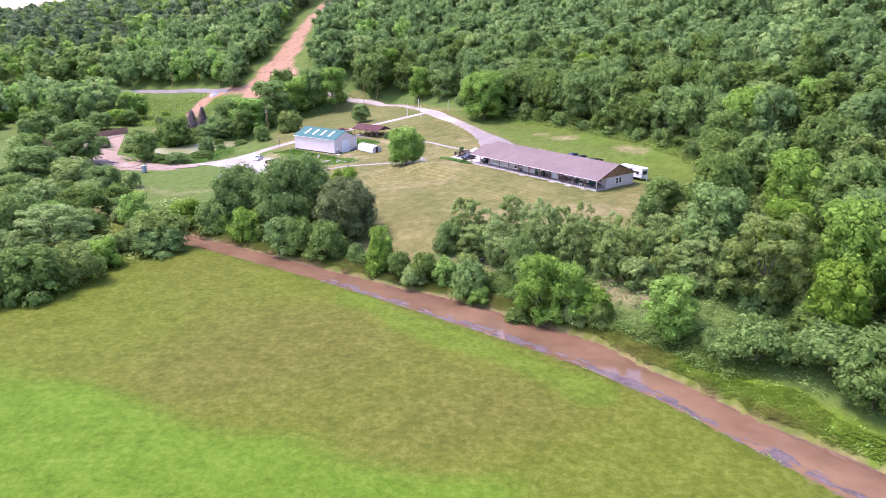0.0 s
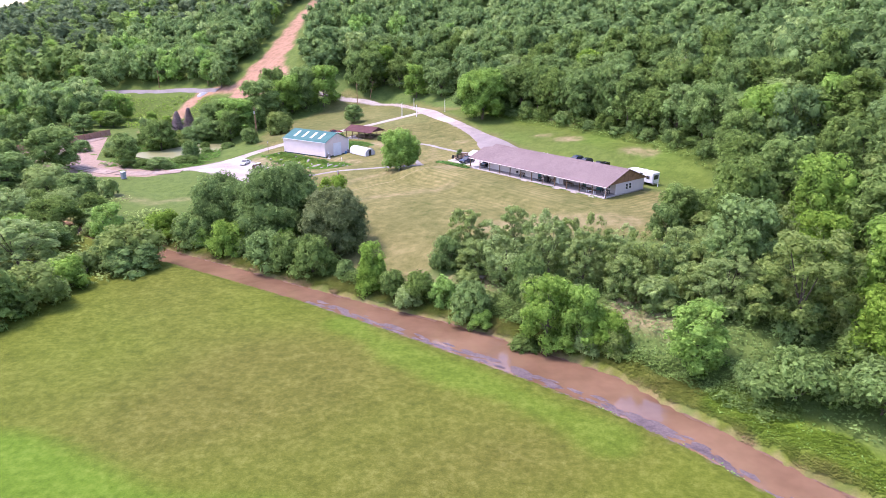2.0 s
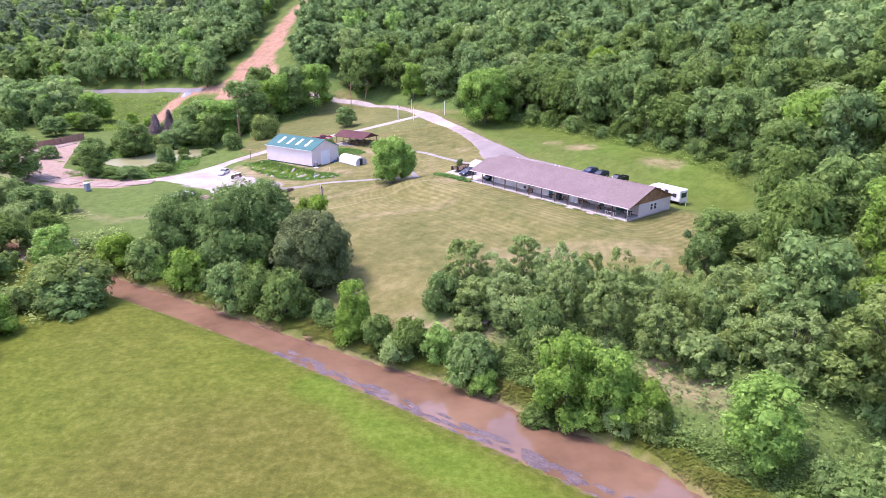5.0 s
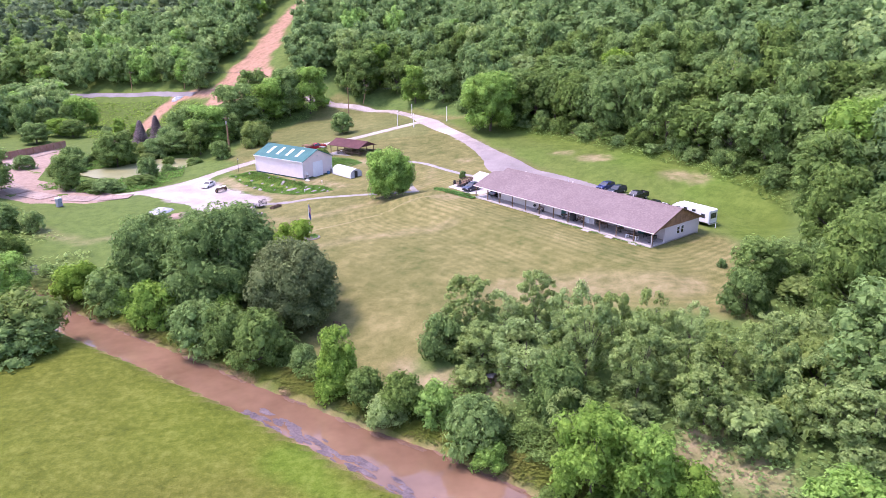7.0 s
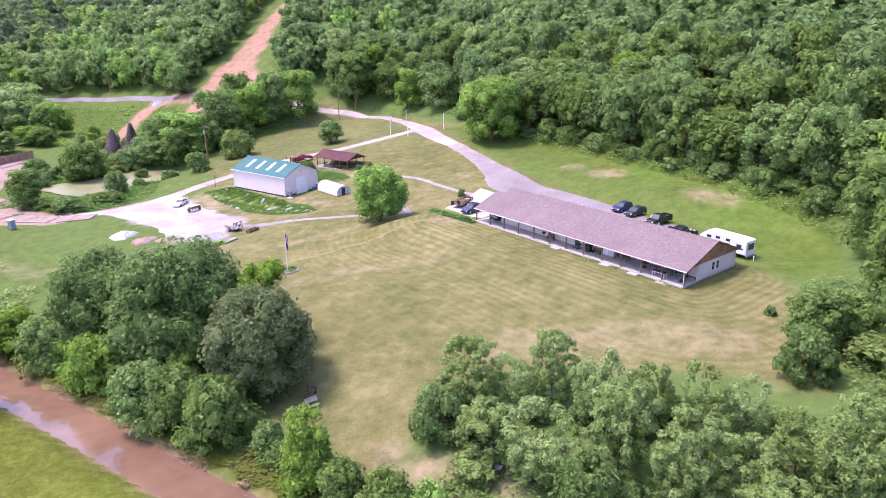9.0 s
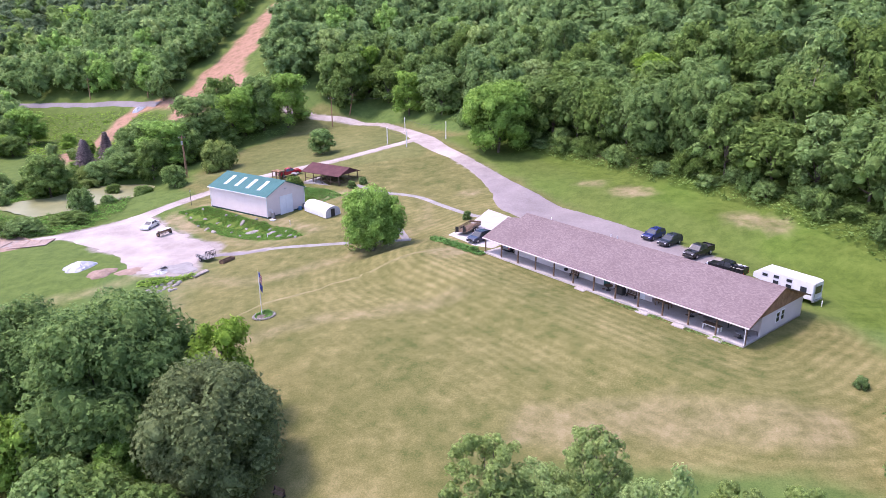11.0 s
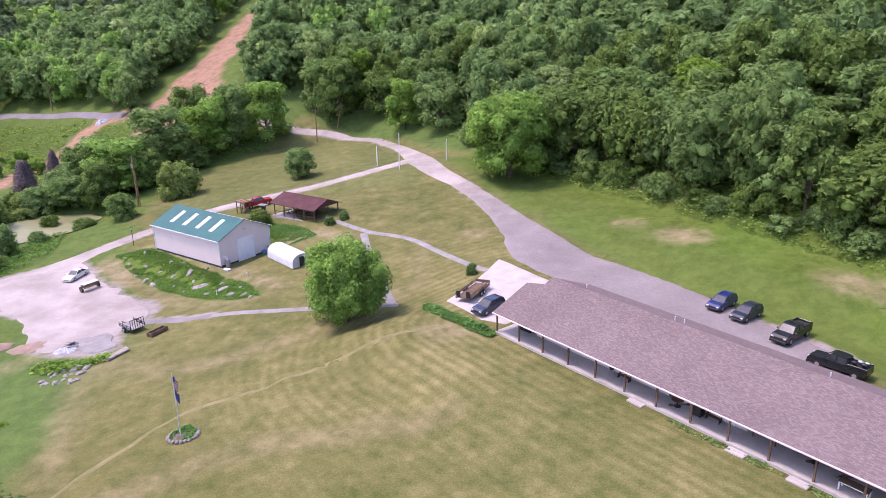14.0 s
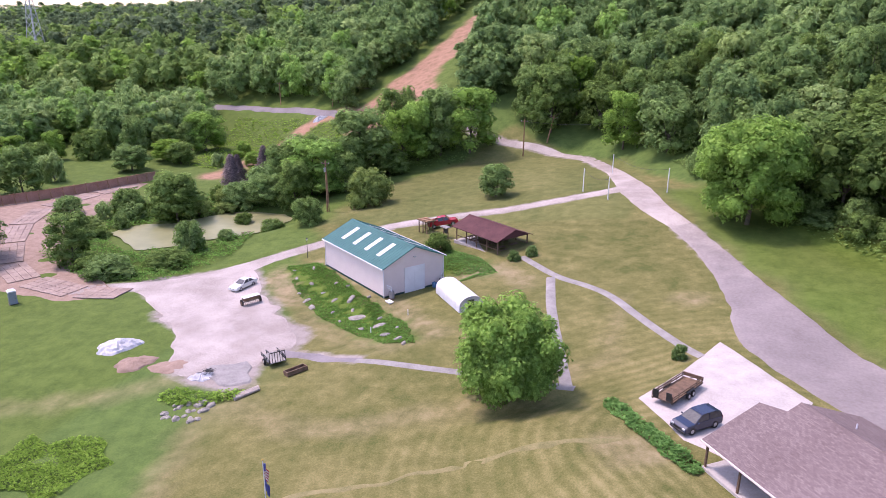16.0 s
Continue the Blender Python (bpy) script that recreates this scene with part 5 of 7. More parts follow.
def house_fittings(h):
    def window(u0, u1, v, z0, z1):
        w = part("window", box(B(), u0, u1, v - 0.03, v - 0.005, z0, z1), WHITE, h, "white framed window")
        n = 2 if u1 - u0 > 1.0 else 1
        for i in range(n):
            a, b = u0 + 0.06 + i * (u1 - u0 - 0.06) / n, u0 + (i + 1) * (u1 - u0 - 0.06) / n
            part("pane", box(B(), a, b, v - 0.05, v - 0.031, z0 + 0.06, z1 - 0.06), GLASS, w)

    for u in (5.4, 9.0, 12.6):
        window(u - 0.45, u + 0.45, 2.6, 1.55, 2.15)
    for u in (16.6, 19.6):
        window(u - 0.85, u + 0.85, 2.6, 1.35, 2.2)
    for u, m in ((21.9, GREEN_DOOR), (27.6, WHITE)):
        d = part("door", box(B(), u - 0.5, u + 0.5, 2.52, 2.595, 0.26, 2.3), m, h, "green panelled door" if m is GREEN_DOOR else "white panelled door")
        part("handle", box(B(), u + 0.36, u + 0.42, 2.47, 2.53, 1.2, 1.35), ALLOY, d)
    for u in (31.4, 36.0, 40.2):
        window(u - 0.8, u + 0.8, 4.6, 1.2, 2.25)
    for u, w in ((33.8, 0.5), (38.2, 0.95)):
        d = part("door", box(B(), u - w, u + w, 4.52, 4.595, 0.26, 2.32), GREEN_DOOR, h, "dark green door")
        part("handle", box(B(), u + w - 0.14, u + w - 0.08, 4.47, 4.53, 1.2, 1.35), ALLOY, d)
    # East end: two tall sashes in white frames.
    for v in (7.3, 8.5):
        w = part("window", box(B(), 43.3, 43.34, v - 0.42, v + 0.42, 1.0, 2.35), WHITE, h, "white framed window")
        part("pane", box(B(), 43.341, 43.36, v - 0.33, v + 0.33, 1.1, 1.65), GLASS, w)
        part("pane", box(B(), 43.341, 43.36, v - 0.33, v + 0.33, 1.72, 2.26), GLASS, w)
    for i in range(28):
        v = 1.3 + i * 0.44
        top = 2.75 + 2.85 / 7.35 * (v if v <= 7.35 else 14.7 - v) - 0.22
        low = 2.76
        if top - low > 0.12:
            part("board", box(B(), 43.331, 43.352, v - 0.2, v + 0.2, low, top), CEDAR, h)
    part("downpipe", rod(B(), (43.35, -0.3, 0.3), (43.35, -0.36, 2.5), 0.05), WHITE, h, "white downpipe")
    part("ridge_cap", prism(B(), [(7.15, 5.53), (7.35, 5.64), (7.55, 5.53)], 1.7, 43.75, "x"), SHINGLE, h)
    for u, v in ((5.2, 9.4), (17.5, 8.6), (18.4, 8.9), (33.0, 8.4)):
        z = 5.6 - 2.85 / 7.35 * (v - 7.35)
        part("vent_pipe", rod(B(), (u, v, z - 0.1), (u, v, z + 0.45), 0.06), WHITE, h, "white vent pipe")
    for v0, v1 in ((-0.35, 7.35), (7.35, 14.76)):
        bm = B()
        t = lambda v: 2.75 + 2.85 / 7.35 * (v if v <= 7.35 else 14.7 - v)
        prism(bm, [(v0, t(v0) - 0.2), (v1, t(v1) - 0.2), (v1, t(v1) + 0.005), (v0, t(v0) + 0.005)], 43.752, 43.79, "x")
        part("barge_board", bm, WOOD, h, "dark brown barge board")


house_fittings(HOUSE)
HM = HOUSE.matrix_world.copy()


def in_house(u, v, z=0.25, turn=0.0):
    return HM @ pose(u, v, z, 0, 0, turn)


def ground_pose(x, y, heading=0.0, lift=0.0, tilt=True):
    """A pose on the land, with +x towards the heading in degrees."""
    z = at(x, y, lift)
    a = radians(heading)
    if not tilt:
        return pose(x, y, z, 0, 0, heading)
    e = 0.8
    fx = (at(x + e * math.cos(a), y + e * math.sin(a)) - at(x - e * math.cos(a), y - e * math.sin(a))) / (2 * e)
    fy = (at(x - e * math.sin(a), y + e * math.cos(a)) - at(x + e * math.sin(a), y - e * math.cos(a))) / (2 * e)
    return pose(x, y, z, 0, 0, heading) @ pose(0, 0, 0, math.degrees(math.atan(fy)), -math.degrees(math.atan(fx)), 0)


for u, v in ((19.86, -0.55), (30.1, -0.75), (35.3, -0.75), (40.2, -0.7)):
    solo("step_block", box(B(), -0.85, 0.85, -0.42, 0.42, -0.2, 0.14, 0.03), CONCRETE, in_house(u, v, 0.0), "pale concrete step below the porch", "step", "porch steps")


def make_bench(m, mat, label, long=1.5, group=""):
    b = thing("bench", m, label, "bench", group)
    for x in (-long / 2 + 0.1, long / 2 - 0.1):
        part("leg_frame", prism(B(), [(-0.22, 0), (-0.16, 0), (-0.1, 0.4), (0.22, 0.4), (0.3, 0.85), (0.25, 0.85), (0.17, 0.45), (0.16, 0), (0.1, 0), (0.1, 0.36), (-0.12, 0.36)][::-1], x - 0.03, x + 0.03, "x"), DARK, b)
    for i in range(4):
        part("seat_slat", box(B(), -long / 2, long / 2, -0.24 + i * 0.115, -0.15 + i * 0.115, 0.41, 0.44), mat, b)
    for i in range(3):
        part("back_slat", box(B(), -long / 2, long / 2, 0.2 + i * 0.03, 0.225 + i * 0.03, 0.52 + i * 0.13, 0.62 + i * 0.13), mat, b)
    return b


def make_picnic_table(m, mat, label, group="", long=1.8):
    t = thing("picnic_table", m, label, "table", group)
    for i in range(5):
        part("top_board", box(B(), -long / 2, long / 2, -0.37 + i * 0.15, -0.23 + i * 0.15, 0.72, 0.76), mat, t)
    for s in (-1, 1):
        for k in (0, 0.15):
            part("bench_board", box(B(), -long / 2, long / 2, s * 0.72 - 0.07 + k * s, s * 0.72 + 0.07 + k * s, 0.42, 0.46), mat, t)
    for x in (-long / 2 + 0.25, long / 2 - 0.25):
        for s in (-1, 1):
            part("leg", prism(B(), [(s * 0.25, 0.72), (s * 0.34, 0.72), (s * 0.66, 0), (s * 0.56, 0)], x - 0.03, x + 0.03, "x"), mat, t)
        part("cross_beam", box(B(), x + 0.03, x + 0.07, -0.9, 0.9, 0.36, 0.42), mat, t)
    return t


def make_round_table(m, mat, label, group=""):
    t = thing("patio_table", m, label, "table", group)
    part("tabletop", rod(B(), (0, 0, 0.7), (0, 0, 0.74), 0.6, 0.6, 20), mat, t)
    part("pedestal", rod(B(), (0, 0, 0.06), (0, 0, 0.7), 0.06), DARK, t)
    part("foot", rod(B(), (0, 0, 0), (0, 0, 0.06), 0.36, 0.2, 12), DARK, t)
    for a in (0.4, 2.5, 4.6):
        c, s = math.cos(a), math.sin(a)
        part("seat", rod(B(), (c * 0.95, s * 0.95, 0.42), (c * 0.95, s * 0.95, 0.46), 0.22, 0.22, 12), mat, t)
        part("seat_arm", rod(B(), (0, 0, 0.12), (c * 0.95, s * 0.95, 0.42), 0.03), DARK, t)
    return t


def make_trestle_table(m, top, legs, label, long=2.2):
    t = thing("trestle_table", m, label, "table", "porch tables")
    part("tabletop", box(B(), -long / 2, long / 2, -0.42, 0.42, 0.72, 0.76, 0.01), top, t)
    for x in (-long / 2 + 0.12, long / 2 - 0.12):
        for y in (-0.34, 0.34):
            part("leg", box(B(), x - 0.05, x + 0.05, y - 0.05, y + 0.05, 0, 0.72), legs, t)
    part("rail", box(B(), -long / 2 + 0.17, long / 2 - 0.17, -0.37, -0.33, 0.62, 0.7), legs, t)
    return t


make_bench(in_house(26.4, 1.9), WOOD, "brown slatted bench on the porch", group="porch benches")
make_bench(in_house(16.6, 1.9), WOOD, "dark slatted bench on the porch", group="porch benches")
make_round_table(in_house(22.9, 1.6), WOOD, "dark patio table with fixed seats on the porch", "porch tables")
make_round_table(in_house(35.0, 2.6), WOOD, "brown patio table with fixed seats on the porch", "porch tables")
make_round_table(in_house(37.4, 2.2), PATHWAY, "grey patio table with fixed seats on the porch", "porch tables")
make_round_table(in_house(42.0, 1.4), PATHWAY, "grey patio table with fixed seats on the porch", "porch tables")
make_trestle_table(in_house(38.7, 0.9), WOOD, WHITE, "dark topped table with white legs on the porch")
make_trestle_table(in_house(30.9, 2.6), WOOD, WOOD, "long brown table on the porch")
make_trestle_table(in_house(40.6, 3.3), DARK, DARK, "long dark table by the porch wall")


GREY_WOOD = speckled("grey_wood", (0.17, 0.15, 0.13), (0.32, 0.285, 0.255), 1.5, 12.0, 0.85, 0.3, 0.01)
make_picnic_table(ground_pose(-16.0, 95.3, 25), GREY_WOOD, "weathered grey picnic table on the lawn by the oak", "garden tables", 1.5)
make_picnic_table(ground_pose(4.6, 82.3, -30), GREY_WOOD, "weathered grey picnic table beside the willows", "garden tables", 1.6)
make_bench(ground_pose(-69.0, 92.3, 20), GREY_WOOD, "pale wooden bench in a clearing of the shrubs", 2.2, "garden benches")


def make_pallet(m):
    p = thing("pallet", m, "weathered wooden pallet leaning on the grass", "pallet", "pallets by the shrubs")
    for x in (-0.55, 0.0, 0.55):
        part("bearer", box(B(), x - 0.05, x + 0.05, -0.6, 0.6, 0.0, 0.1), GREY_WOOD, p)
    for i in range(7):
        y = -0.6 + i * 0.185
        part("slat", box(B(), -0.6, 0.6, y, y + 0.1, 0.1, 0.125), GREY_WOOD, p)
    return p


make_pallet(ground_pose(-75.6, 123.2, 30) @ pose(0, 0, 0.15, 20))
make_pallet(ground_pose(-76.6, 124.6, 55) @ pose(0, 0, 0.5, 65))


def make_smoker(m):
    g = thing("smoker_grill", m, "black cabinet smoker on the porch", "grill")
    part("cabinet", box(B(), -0.5, 0.5, -0.4, 0.4, 0.12, 1.35, 0.05), DARK, g)
    part("door", box(B(), -0.44, 0.44, -0.43, -0.405, 0.3, 1.25, 0.01), DARK, g)
    part("chimney", rod(B(), (0.2, 0, 1.35), (0.2, 0, 1.7), 0.06), DARK, g)
    for x in (-0.4, 0.4):
        for y in (-0.3, 0.3):
            part("leg", rod(B(), (x, y, 0), (x, y, 0.13), 0.03), DARK, g)
    return g


make_smoker(in_house(25.0, 1.6))


def make_bbq(m):
    g = thing("barbecue", m, "black kettle barbecue on the porch", "grill")
    bm = B()
    bmesh.ops.create_uvsphere(bm, u_segments=14, v_segments=8, radius=0.3, matrix=Matrix.Translation((0, 0, 0.85)) @ Matrix.Diagonal((1, 1, 0.85, 1)))
    part("kettle", bm, DARK, g)
    for a in (0, 2.1, 4.2):
        part("leg", rod(B(), (0.18 * math.cos(a), 0.18 * math.sin(a), 0.72), (0.34 * math.cos(a), 0.34 * math.sin(a), 0), 0.02), ALLOY, g)
    return g


make_bbq(in_house(15.2, 1.7))


# ---- fittings of the barn and the pavilion ----
def barn_fittings(b):
    L, D, EZ, RZ = 17.64, 10.65, 4.8, 7.1
    k = (RZ - EZ) / (D / 2)
    for side in (0, 1):
        for i in range(4):
            x = 3.2 + i * 3.5
            bm = B()
            rim = []
            for dx, y in ((0, -1.3), (0.95, -1.3), (0.95, -4.3), (0, -4.3)):
                yy = y if side == 0 else -D - y
                rim.append((x + dx, yy, RZ - k * (y + D / 2) + 0.012))
            lo = [bm.verts.new((p[0], p[1], p[2] - 0.01)) for p in rim]
            hi = [bm.verts.new((p[0], p[1], p[2] + 0.015)) for p in rim]
            bm.faces.new(hi), bm.faces.new(lo[::-1])
            for j in range(4):
                bm.faces.new((lo[j], lo[(j + 1) % 4], hi[(j + 1) % 4], hi[j]))
            part("skylight", bm, SKYLIGHT, b, "white translucent skylight strip")
        for i in range(30):
            x = -0.3 + i * 0.63
            bm = B()
            ya, yb = 0.34, -D / 2 + 0.02
            f = (lambda y: y) if side == 0 else (lambda y: -D - y)
            za, zb = RZ - k * (ya + D / 2), RZ - k * (yb + D / 2)
            vs = [bm.verts.new(p) for p in ((x, f(ya), za), (x + 0.05, f(ya), za), (x + 0.025, f(ya), za + 0.035), (x, f(yb), zb), (x + 0.05, f(yb), zb), (x + 0.025, f(yb), zb + 0.035))]
            for q in ((0, 2, 1), (3, 4, 5), (0, 1, 4, 3), (1, 2, 5, 4), (2, 0, 3, 5)):
                bm.faces.new([vs[j] for j in q])
            part("roof_rib", bm, GREEN_METAL, b)
    part("ridge_cap", prism(B(), [(-D / 2 - 0.25, RZ - 0.06), (-D / 2, RZ + 0.06), (-D / 2 + 0.25, RZ - 0.06)], -0.36, L + 0.36, "x"), GREEN_METAL, b)
    # Big white door in the near end, with its frame.
    d = part("door", box(B(), -0.05, -0.005, -7.2, -3.6, 0.05, 4.0), WHITE, b, "tall white sliding door")
    for y in (-7.2, -5.4, -3.7):
        part("door_rib", box(B(), -0.075, -0.052, y, y + 0.1, 0.06, 3.98), WHITE, d)
    part("end_lamp", box(B(), -0.25, -0.005, -5.55, -5.2, 5.4, 5.55), ALLOY, b)
    for x, y in ((-0.06, 0.06), (-0.06, -D - 0.06), (L + 0.06, 0.06)):
        part("downpipe", rod(B(), (x, y, 0.2), (x, y, 4.7), 0.06), WHITE, b, "white downpipe")
    part("gutter", box(B(), -0.35, L + 0.35, 0.36, 0.48, 4.52, 4.66), WHITE, b, "white gutter")
    part("gutter", box(B(), -0.35, L + 0.35, -D - 0.48, -D - 0.36, 4.52, 4.66), WHITE, b, "white gutter")
    for i in range(15):
        z = 0.4 + i * 0.285
        part("siding_board", prism(B(), [(0.002, z), (0.028, z), (0.01, z + 0.275), (0.002, z + 0.275)], 0.12, L - 0.12, "x"), SIDING, b)
        for y0, y1 in ((-3.55, -0.05), (-D + 0.05, -7.25)):
            part("siding_board", prism(B(), [(-0.002, z), (-0.028, z), (-0.01, z + 0.275), (-0.002, z + 0.275)][::-1], y0, y1, "y"), SIDING, b)


barn_fittings(BARN)
BM = BARN.matrix_world.copy()


def make_rain_barrel(m, flip=1):
    r = thing("rain_barrel", m, "grey rain barrel fed by white pipes", "barrel", "rain barrels")
    part("drum", rod(rod(B(), (0, 0, 0.1), (0, 0, 0.6), 0.36, 0.42, 14), (0, 0, 0.6), (0, 0, 1.1), 0.42, 0.36, 14), PATHWAY, r, "grey drum")
    part("stand", box(B(), -0.4, 0.4, -0.4, 0.4, -0.25, 0.1), WOOD, r)
    part("feed_pipe", rod(rod(B(), (0, 0, 1.1), (0, 0, 1.7), 0.06), (0, 0, 1.7), (0.5, 0.5 * flip, 2.0), 0.06), WHITE, r, "white feed pipe")
    part("feed_pipe", rod(rod(B(), (0.15, 0.05 * flip, 1.1), (0.15, 0.05 * flip, 1.4), 0.06), (0.15, 0.05 * flip, 1.4), (0.5, 0.5 * flip, 1.65), 0.06), WHITE, r, "white feed pipe")
    return r


make_rain_barrel(BM @ pose(-0.7, -0.9, 0.1))
make_rain_barrel(BM @ pose(-0.7, -9.9, 0.2), -1)
solo("water_box", box(box(B(), -0.3, 0.3, -0.3, 0.3, -0.2, 0.7, 0.03), -0.2, 0.2, -0.2, 0.2, 0.7, 0.78), paint("blue_plastic", (0.10, 0.22, 0.36)), BM @ pose(-0.6, -8.7, 0.1), "blue plastic water container by the barn", "container")
solo("wash_sink", box(box(B(), -0.6, 0.6, -0.4, 0.4, 0.25, 0.32, 0.01), -0.5, 0.5, -0.3, 0.3, -0.3, 0.26), WHITE, BM @ pose(-1.6, 0.1, -0.1), "low white wash board on the grass", "board")


def build_hoop_house():
    h = thing("hoop_house", pose(-24.6, 178.5, at(-26.5, 180.5) - 0.05, 0, 0, 133.5), "white plastic hoop greenhouse on the grass", "greenhouse")
    L, R, H = 8.0, 1.75, 2.2
    out = [(-R, 0), (-R, H * 0.45)] + [(-R * math.cos(a), H * 0.45 + H * 0.55 * math.sin(a)) for a in [i * math.pi / 10 for i in range(1, 10)]] + [(R, H * 0.45), (R, 0)]
    bm = B()
    a = [bm.verts.new((0, p, q)) for p, q in out]
    c = [bm.verts.new((L, p, q)) for p, q in out]
    for i in range(len(out) - 1):
        bm.faces.new((a[i], a[i + 1], c[i + 1], c[i]))
    bm.faces.new(c)
    part("cover", bm, WHITE, h, "white plastic sheet")
    part("end_sheet", prism(B(), [(p * 0.98, q * 0.98) for p, q in out], 0.1, 0.13, "x"), TARP, h, "grey end sheet")
    part("end_door", box(B(), 0.05, 0.095, -0.45, 0.45, 0.05, 1.7), DARK, h, "dark mesh doorway")
    for i in range(7):
        bm = B()
        x = 0.02 + i * (L - 0.04) / 6
        for (p, q), (p2, q2) in zip(out, out[1:]):
            rod(bm, (x, p * 1.005, q * 1.005), (x, p2 * 1.005, q2 * 1.005), 0.025, 0.025, 5)
        part("hoop", bm, WHITE, h)
    return h


build_hoop_house()


def pavilion_fittings(p):
    L, D, EZ, RZ = 11.69, 7.88, 2.55, 4.0
    for y in (-0.7, -D + 0.7):
        part("beam", box(B(), 0.4, L - 0.4, y - 0.07, y + 0.07, 2.42, 2.6), WOOD, p)
        part("rail", box(B(), 0.6, L - 0.6, y - 0.04, y + 0.04, 0.95, 1.05), WOOD, p)
    for x in (0.03, L - 0.13):
        part("gable", prism(B(), [(-0.9, 2.72), (-D + 0.9, 2.72), (-D / 2, RZ - 0.14)], x, x + 0.1, "x"), MAROON, p, "dark maroon gable boards")
    part("ridge_cap", prism(B(), [(-D / 2 - 0.2, RZ - 0.03), (-D / 2, RZ + 0.05), (-D / 2 + 0.2, RZ - 0.03)], -0.02, L + 0.02, "x"), MAROON, p)


pavilion_fittings(PAVILION)
PM = PAVILION.matrix_world.copy()
for i in range(4):
    make_picnic_table(PM @ pose(2.0 + i * 2.5, -2.6, 0.12, 0, 0, 90), WOOD, "brown picnic table under the pavilion roof", "pavilion tables")
    make_picnic_table(PM @ pose(2.0 + i * 2.5, -5.4, 0.12, 0, 0, 90), WOOD, "brown picnic table under the pavilion roof", "pavilion tables")


# ---- vehicles ----
def loft(bm, outline, low, high, z0, z1):
    """A side outline of (x, z) with a half width that narrows from z0 to z1."""
    w = lambda z: low + (high - low) * min(max((z - z0) / (z1 - z0), 0), 1)
    a = [bm.verts.new((x, -w(z), z)) for x, z in outline]
    c = [bm.verts.new((x, w(z), z)) for x, z in outline]
    bm.faces.new(a), bm.faces.new(c[::-1])
    for i in range(len(outline)):
        j = (i + 1) % len(outline)
        bm.faces.new((a[i], c[i], c[j], a[j]))
    return bm


def wheels(car, xs, r, half, width=0.22):
    for x in xs:
        for s in (-1, 1):
            t = part("wheel", rod(B(), (x, s * (half - width), r), (x, s * half, r), r, r, 16), RUBBER, car, "black tyre")
            part("rim", rod(B(), (x, s * (half - 0.05), r), (x, s * (half + 0.012), r), r * 0.62, r * 0.55, 10), ALLOY, t)


